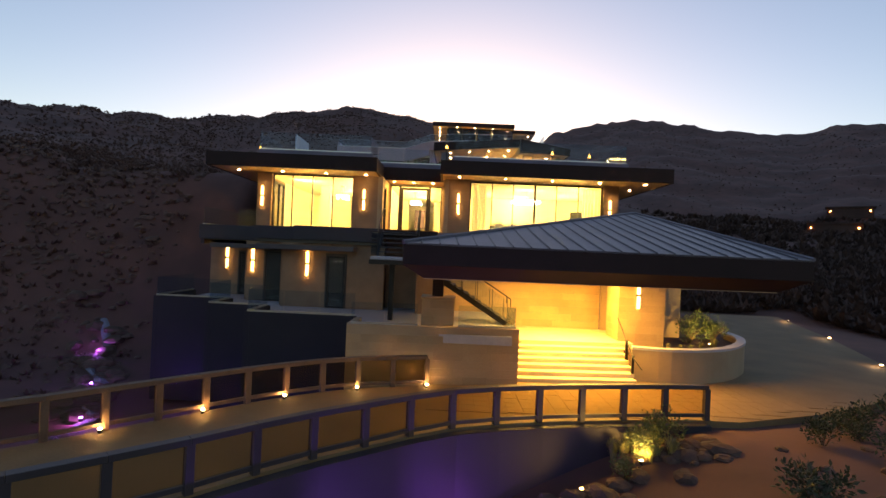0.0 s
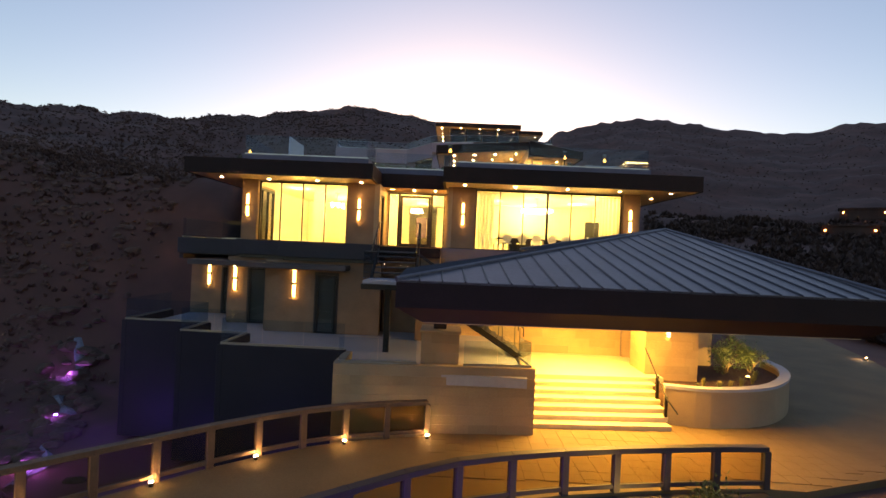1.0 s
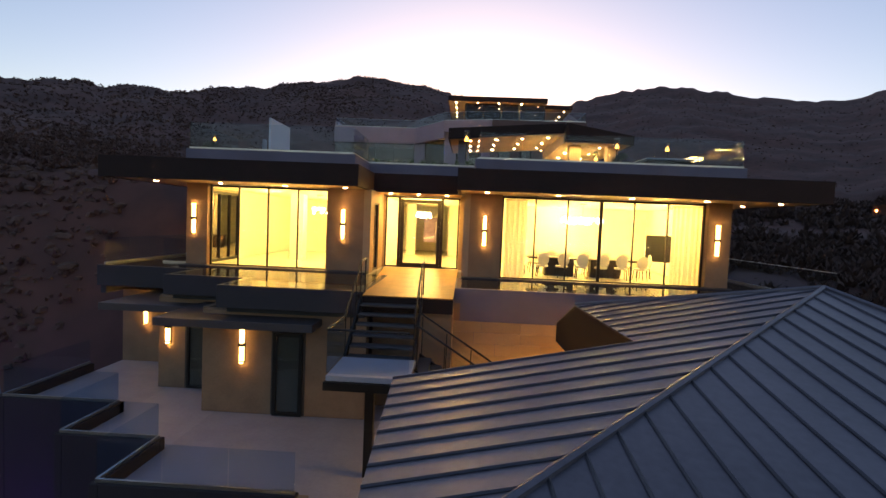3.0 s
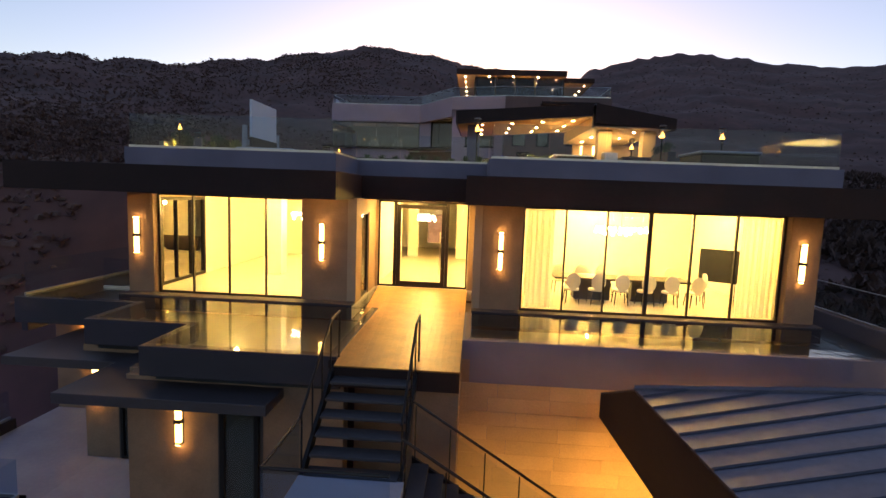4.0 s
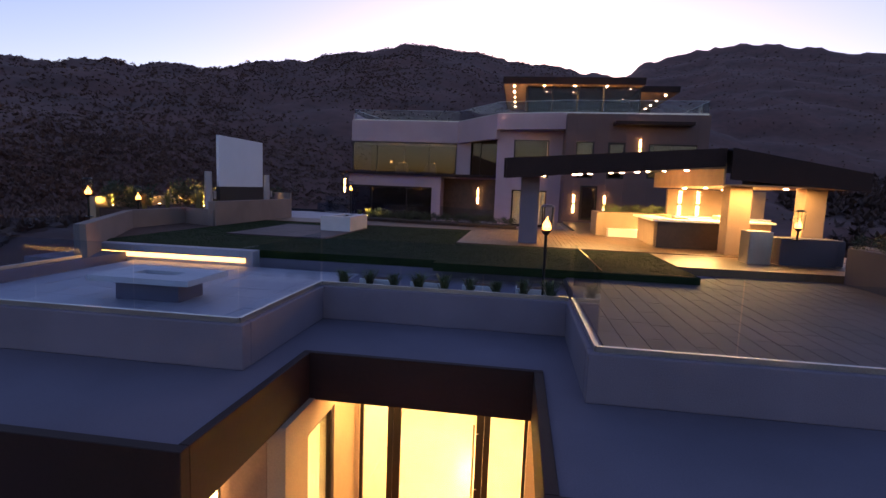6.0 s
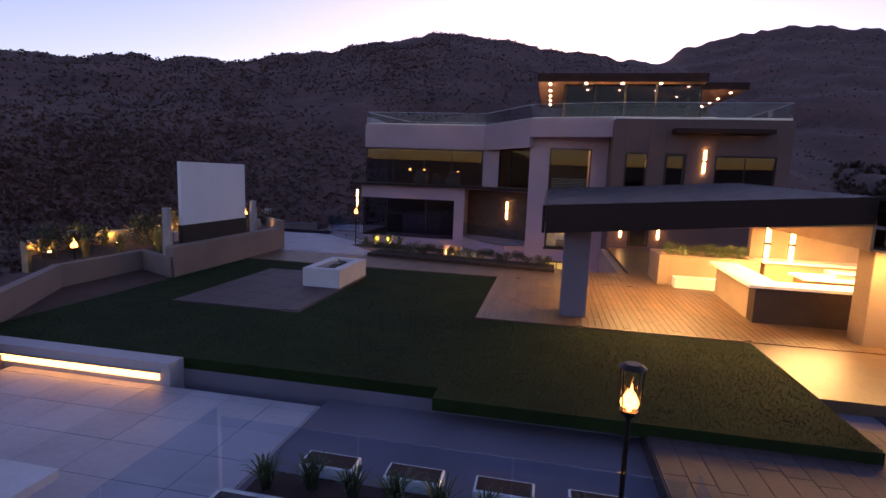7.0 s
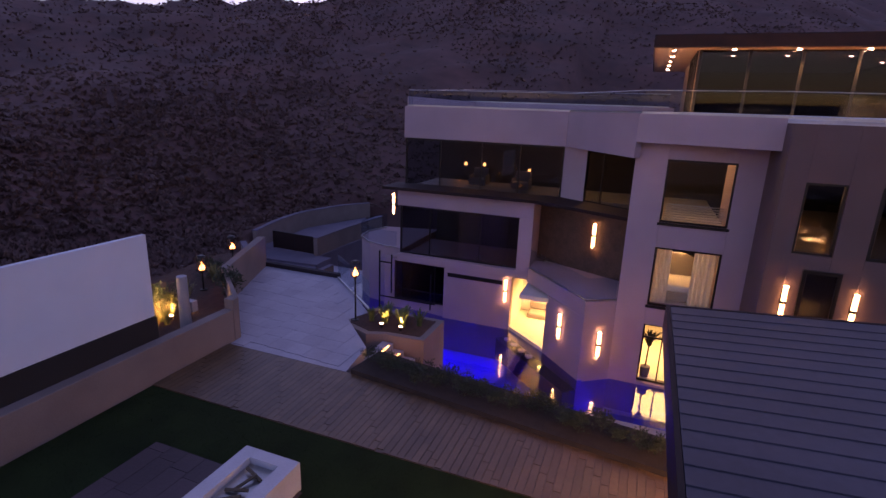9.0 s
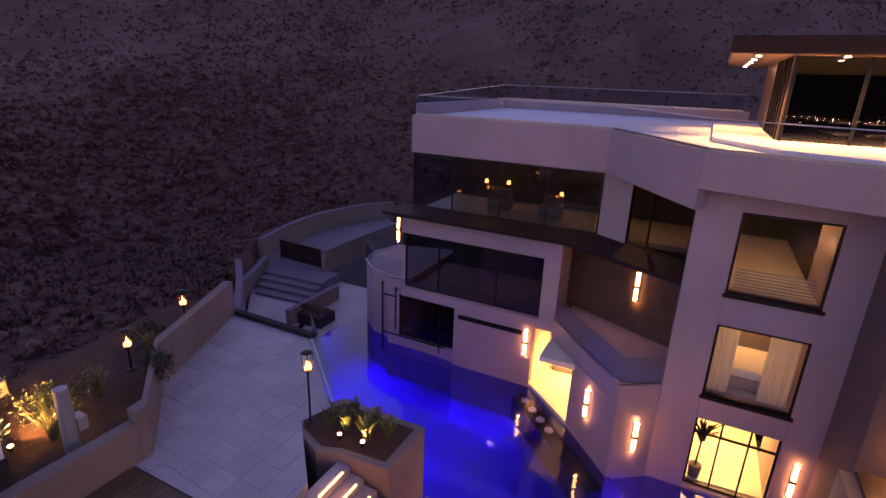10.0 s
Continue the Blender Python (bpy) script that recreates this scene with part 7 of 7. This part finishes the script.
def stone(rnd, vs, fs, x, y, z, s):
    b = len(vs)
    k = 5
    for ring, (h, w) in enumerate(((-0.3, 0.9), (0.35, 0.75))):
        for i in range(k):
            a = 6.283 * i / k + rnd.uniform(-0.4, 0.4)
            q = s * w * rnd.uniform(0.6, 1.2)
            vs.append((x + 1.3 * q * math.cos(a), y + q * math.sin(a), z + s * h * rnd.uniform(0.7, 1.2)))
    vs.append((x + rnd.uniform(-0.2, 0.2) * s, y, z + s * rnd.uniform(0.5, 0.8)))
    for i in range(k):
        j = (i + 1) % k
        fs += [(b + i, b + j, b + k + j, b + k + i), (b + k + i, b + k + j, b + 2 * k)]


HILLS = [(-68, -28, 26, 100), (-68, -25, 90, 178), (-45, -14, 42, 90), (-50, -20, 38, 80), (-36, -14, 60, 110), (-40, -10, 80, 200), (-30, 12, 74, 180), (-30, 12, 160, 240), (12, 60, 60, 380)]
cover("hillside_shrubs", SHRUB, "low dry desert scrub strewn over the dark hillsides", 34000, 31, scrub, (0.16, 0.46), HILLS)
cover("hillside_rocks", HILLROCK, "broken reddish stones strewn over the dark hillsides", 24000, 32, stone, (0.07, 0.30), HILLS)
cover("far_shrubs", FARBUSH, "dark trees and bushes on the slopes past the drive", 16000, 33, scrub, (0.5, 1.4), [(20, 62, 44, 90), (20, 62, 44, 160)])

# ---- distant houses and town ----
for x, y in ((101.5, 130.7), (81.0, 108.0)):
    z = height(x, y)
    hs = thing("distant_house", (x, y, z - 0.6), "low dark house far off on the slope with orange porch lamps", "house", "distant houses", -37)
    part("wall", boxes((-4.6, 4.6, -3.0, 3.0, 0, 2.6)), FARBUSH, hs, "dark earth-coloured wall")
    part("roof", boxes((-5.0, 5.0, -3.4, 3.4, 2.6, 2.9)), FARBUSH, hs, "dark flat roof")
    for lx in (-3.9, 3.9):
        part("porch_lamp", boxes((lx - 0.13, lx + 0.13, -3.12, -3.0, 1.6, 1.9)), FARLAMP, hs, "glowing orange porch lamp")

TOWN = glowing("town_light", (1.0, 0.62, 0.30), 45.0)
TOWN.cycles.emission_sampling = "NONE"
rnd = random.Random(12)
vs, fs = [], []
for _ in range(420):
    x, y = rnd.gauss(250, 420), -rnd.uniform(700, 1500)
    z = height(x, y) + rnd.uniform(4, 10)
    s, b = rnd.uniform(0.6, 1.5), len(vs)
    for dx, dy, dz in ((-s, 0, 0), (s, 0, 0), (0, s, 0), (0, -s, 0), (0, 0, s), (0, 0, -s)):
        vs.append((x + dx, y + dy, z + dz))
    fs += [(b + i, b + j, b + k) for i, j, k in ((0, 3, 4), (3, 1, 4), (1, 2, 4), (2, 0, 4), (3, 0, 5), (1, 3, 5), (2, 1, 5), (0, 2, 5))]
me = bpy.data.meshes.new("town_lights")
me.from_pydata(vs, [], fs)
me.materials.append(TOWN)
tagged(new("town_lights", me), "scattered warm lights of a town far down the valley", "lights", kind="stuff")

# ---- paving, planks and stone courses ----
def tile_mesh(name, w, d, h, mat, edge=0.003):
    """One slab with eased edges, its top centre at the origin."""
    bm = bmesh.new()
    box(bm, -w / 2, w / 2, -d / 2, d / 2, -h, 0)
    for v in bm.verts:
        if v.co.z > -h / 2:
            v.co.x -= math.copysign(edge, v.co.x)
            v.co.y -= math.copysign(edge, v.co.y)
    return finish(name, bm, mat)


def pave(parent, name, mat, x0, x1, y0, y1, w, d, z, shift=0.0, clip=None, seed=1, gap=0.004, limit=300):
    """Separate paving pieces laid in rows over a floor; what is past the limit is joined."""
    rnd = random.Random(seed)
    cuts, spots = {}, []
    for i in range(int(round((x1 - x0) / w))):
        for j in range(-1, int(round((y1 - y0) / d)) + 2):
            x, y = x0 + (i + 0.5) * w, y0 + (j + 0.5) * d + shift * d * ((i * 0.37 + (0.5 if i % 2 else 0)) % 1.0)
            a, b = max(y - d / 2, y0), min(y + d / 2, y1)
            if b - a < 0.1:
                continue
            if clip and not all(inside(x + p * w / 2, y + q * d / 2, clip) for p in (-1, 1) for q in (-1, 1)):
                continue
            spots.append((x, (a + b) / 2, round(b - a, 2)))
    for x, y, ln in spots[:limit]:
        if ln not in cuts:
            cuts[ln] = tile_mesh(name, w - gap, ln - gap, 0.03, mat)
        ob = new(name, cuts[ln])
        ob.parent = parent
        ob.location = (x, y, z + rnd.uniform(-0.0015, 0.0015))
    if len(spots) > limit:
        bm = bmesh.new()
        for x, y, ln in spots[limit:]:
            box(bm, x - (w - gap) / 2, x + (w - gap) / 2, y - (ln - gap) / 2, y + (ln - gap) / 2, z - 0.03, z)
        rest = new(name + "_rest", finish(name + "_rest", bm, mat))
        rest.parent = parent
        rest["kind"] = "stuff"


named = bpy.data.objects
pave(named["patio_kitchen"], "plank", PLANK, -1.8, 10.6, 39.5, 44.8, 0.155, 1.5, LZ + 0.026, 1.0, seed=2)
pave(named["patio_kitchen"], "plank", PLANK, -11.2, 2.8, 44.8, 47.2, 0.155, 1.5, LZ + 0.026, 1.0, seed=3)
pave(named["terrace_deck_right"], "paver", PAVER2, 1.3, 8.0, 29.45, 35.9, 0.3, 0.9, 10.238, 1.0, seed=4)
pave(named["terrace_deck_left"], "slab_tile", PALE, -9.66, -3.66, 29.45, 34.9, 0.75, 0.75, 10.018, seed=5)
COURT = [(-11.6, 47.3), (-7.5, 47.3), (-7.7, 48.7), (-9.2, 50.2), (-8.95, 51.0), (-11.7, 53.5), (-15.5, 53.5), (-13.6, 49.6)]
pave(named["court"], "court_tile", PALE, -15.6, -7.2, 47.32, 53.5, 0.6, 0.6, LZ - 0.004, 0.5, COURT, seed=6, gap=0.0025)
pave(named["patio_firepit"], "paver", PAVER2, -9.3, -5.9, 38.6, 43.3, 0.42, 0.9, LZ + 0.03, 1.0, seed=7)
pave(named["house_roof_deck"], "roof_tile", ROOFWHITE, -12.1, -1.6, 61.9, 69.4, 0.75, 0.75, 16.816, seed=8)
pave(named["road"], "paver", PAVER, 0.6, 15.0, 15.4, 26.4, 0.48, 0.48, 0.316, 0.5, drive_outline, seed=9)


def courses(parent, origin, turn, width, high, row, long, mat, seed, depth=0.012):
    """Stone blocks set a little proud of a wall face, in staggered courses."""
    rnd = random.Random(seed)
    rot = Matrix.Rotation(radians(turn), 4, "Z")
    o = Vector(origin)
    k, z = 0, 0.0
    while z + row <= high + 0.01:
        x = -rnd.uniform(0.0, 0.6) * long
        while x < width:
            a, b = max(x, 0.0), min(x + long * rnd.uniform(0.8, 1.3), width)
            if b - a > 0.08:
                bm = bmesh.new()
                box(bm, a + 0.003, b - 0.003, -depth - rnd.uniform(0, 0.004), 0.01, z + 0.003, z + row - 0.003)
                bmesh.ops.transform(bm, matrix=Matrix.Translation(o) @ rot, verts=bm.verts)
                part("stone_block", bm, mat, parent)
            x = b if b < width else width + 1
        z += row
        k += 1


courses(named["portico_pier"], (8.4, 22.4, 1.5), 0, 1.95, 2.68, 0.3, 0.9, TAN, 11)
courses(named["portico_pier"], (8.4, 24.0, 1.5), -90, 1.6, 2.68, 0.3, 0.8, TAN, 12)
courses(named["wall_entrance"], (-2.3, 18.02, 0.3), 5.06, 6.0, 1.95, 0.28, 1.0, TAN, 13)
courses(named["pool_wall_right"], (0.55, 25.72, 1.45), 0, 8.0, 3.4, 0.34, 1.3, TAN, 14)
courses(named["portico_pedestal"], (0.2, 18.75, 2.05), 0, 1.16, 1.15, 0.28, 0.6, TAN, 15)

# turf blades
rnd = random.Random(8)
vs, fs = [], []
for x0, x1, y0, y1 in ((-11.2, -1.8, 35.3, 44.8), (-1.8, 4.2, 34.9, 39.5)):
    for _ in range(int((x1 - x0) * (y1 - y0) * 260)):
        x, y = rnd.uniform(x0, x1), rnd.uniform(y0, y1)
        if -9.35 < x < -5.85 and 38.55 < y < 43.35:
            continue
        a, h, b = rnd.uniform(0, 6.28), rnd.uniform(0.015, 0.032), len(vs)
        dx, dy = 0.007 * math.cos(a), 0.007 * math.sin(a)
        vs += [(x - dx, y - dy, LZ - 0.005), (x + dx, y + dy, LZ - 0.005), (x + rnd.uniform(-0.015, 0.015), y + rnd.uniform(-0.015, 0.015), LZ + h)]
        fs.append((b, b + 1, b + 2))
me = bpy.data.meshes.new("turf_blades")
me.from_pydata(vs, [], fs)
me.materials.append(LAWN)
tagged(new("turf_blades", me), "short dark green grass blades of the roof lawn", "grass", kind="stuff")
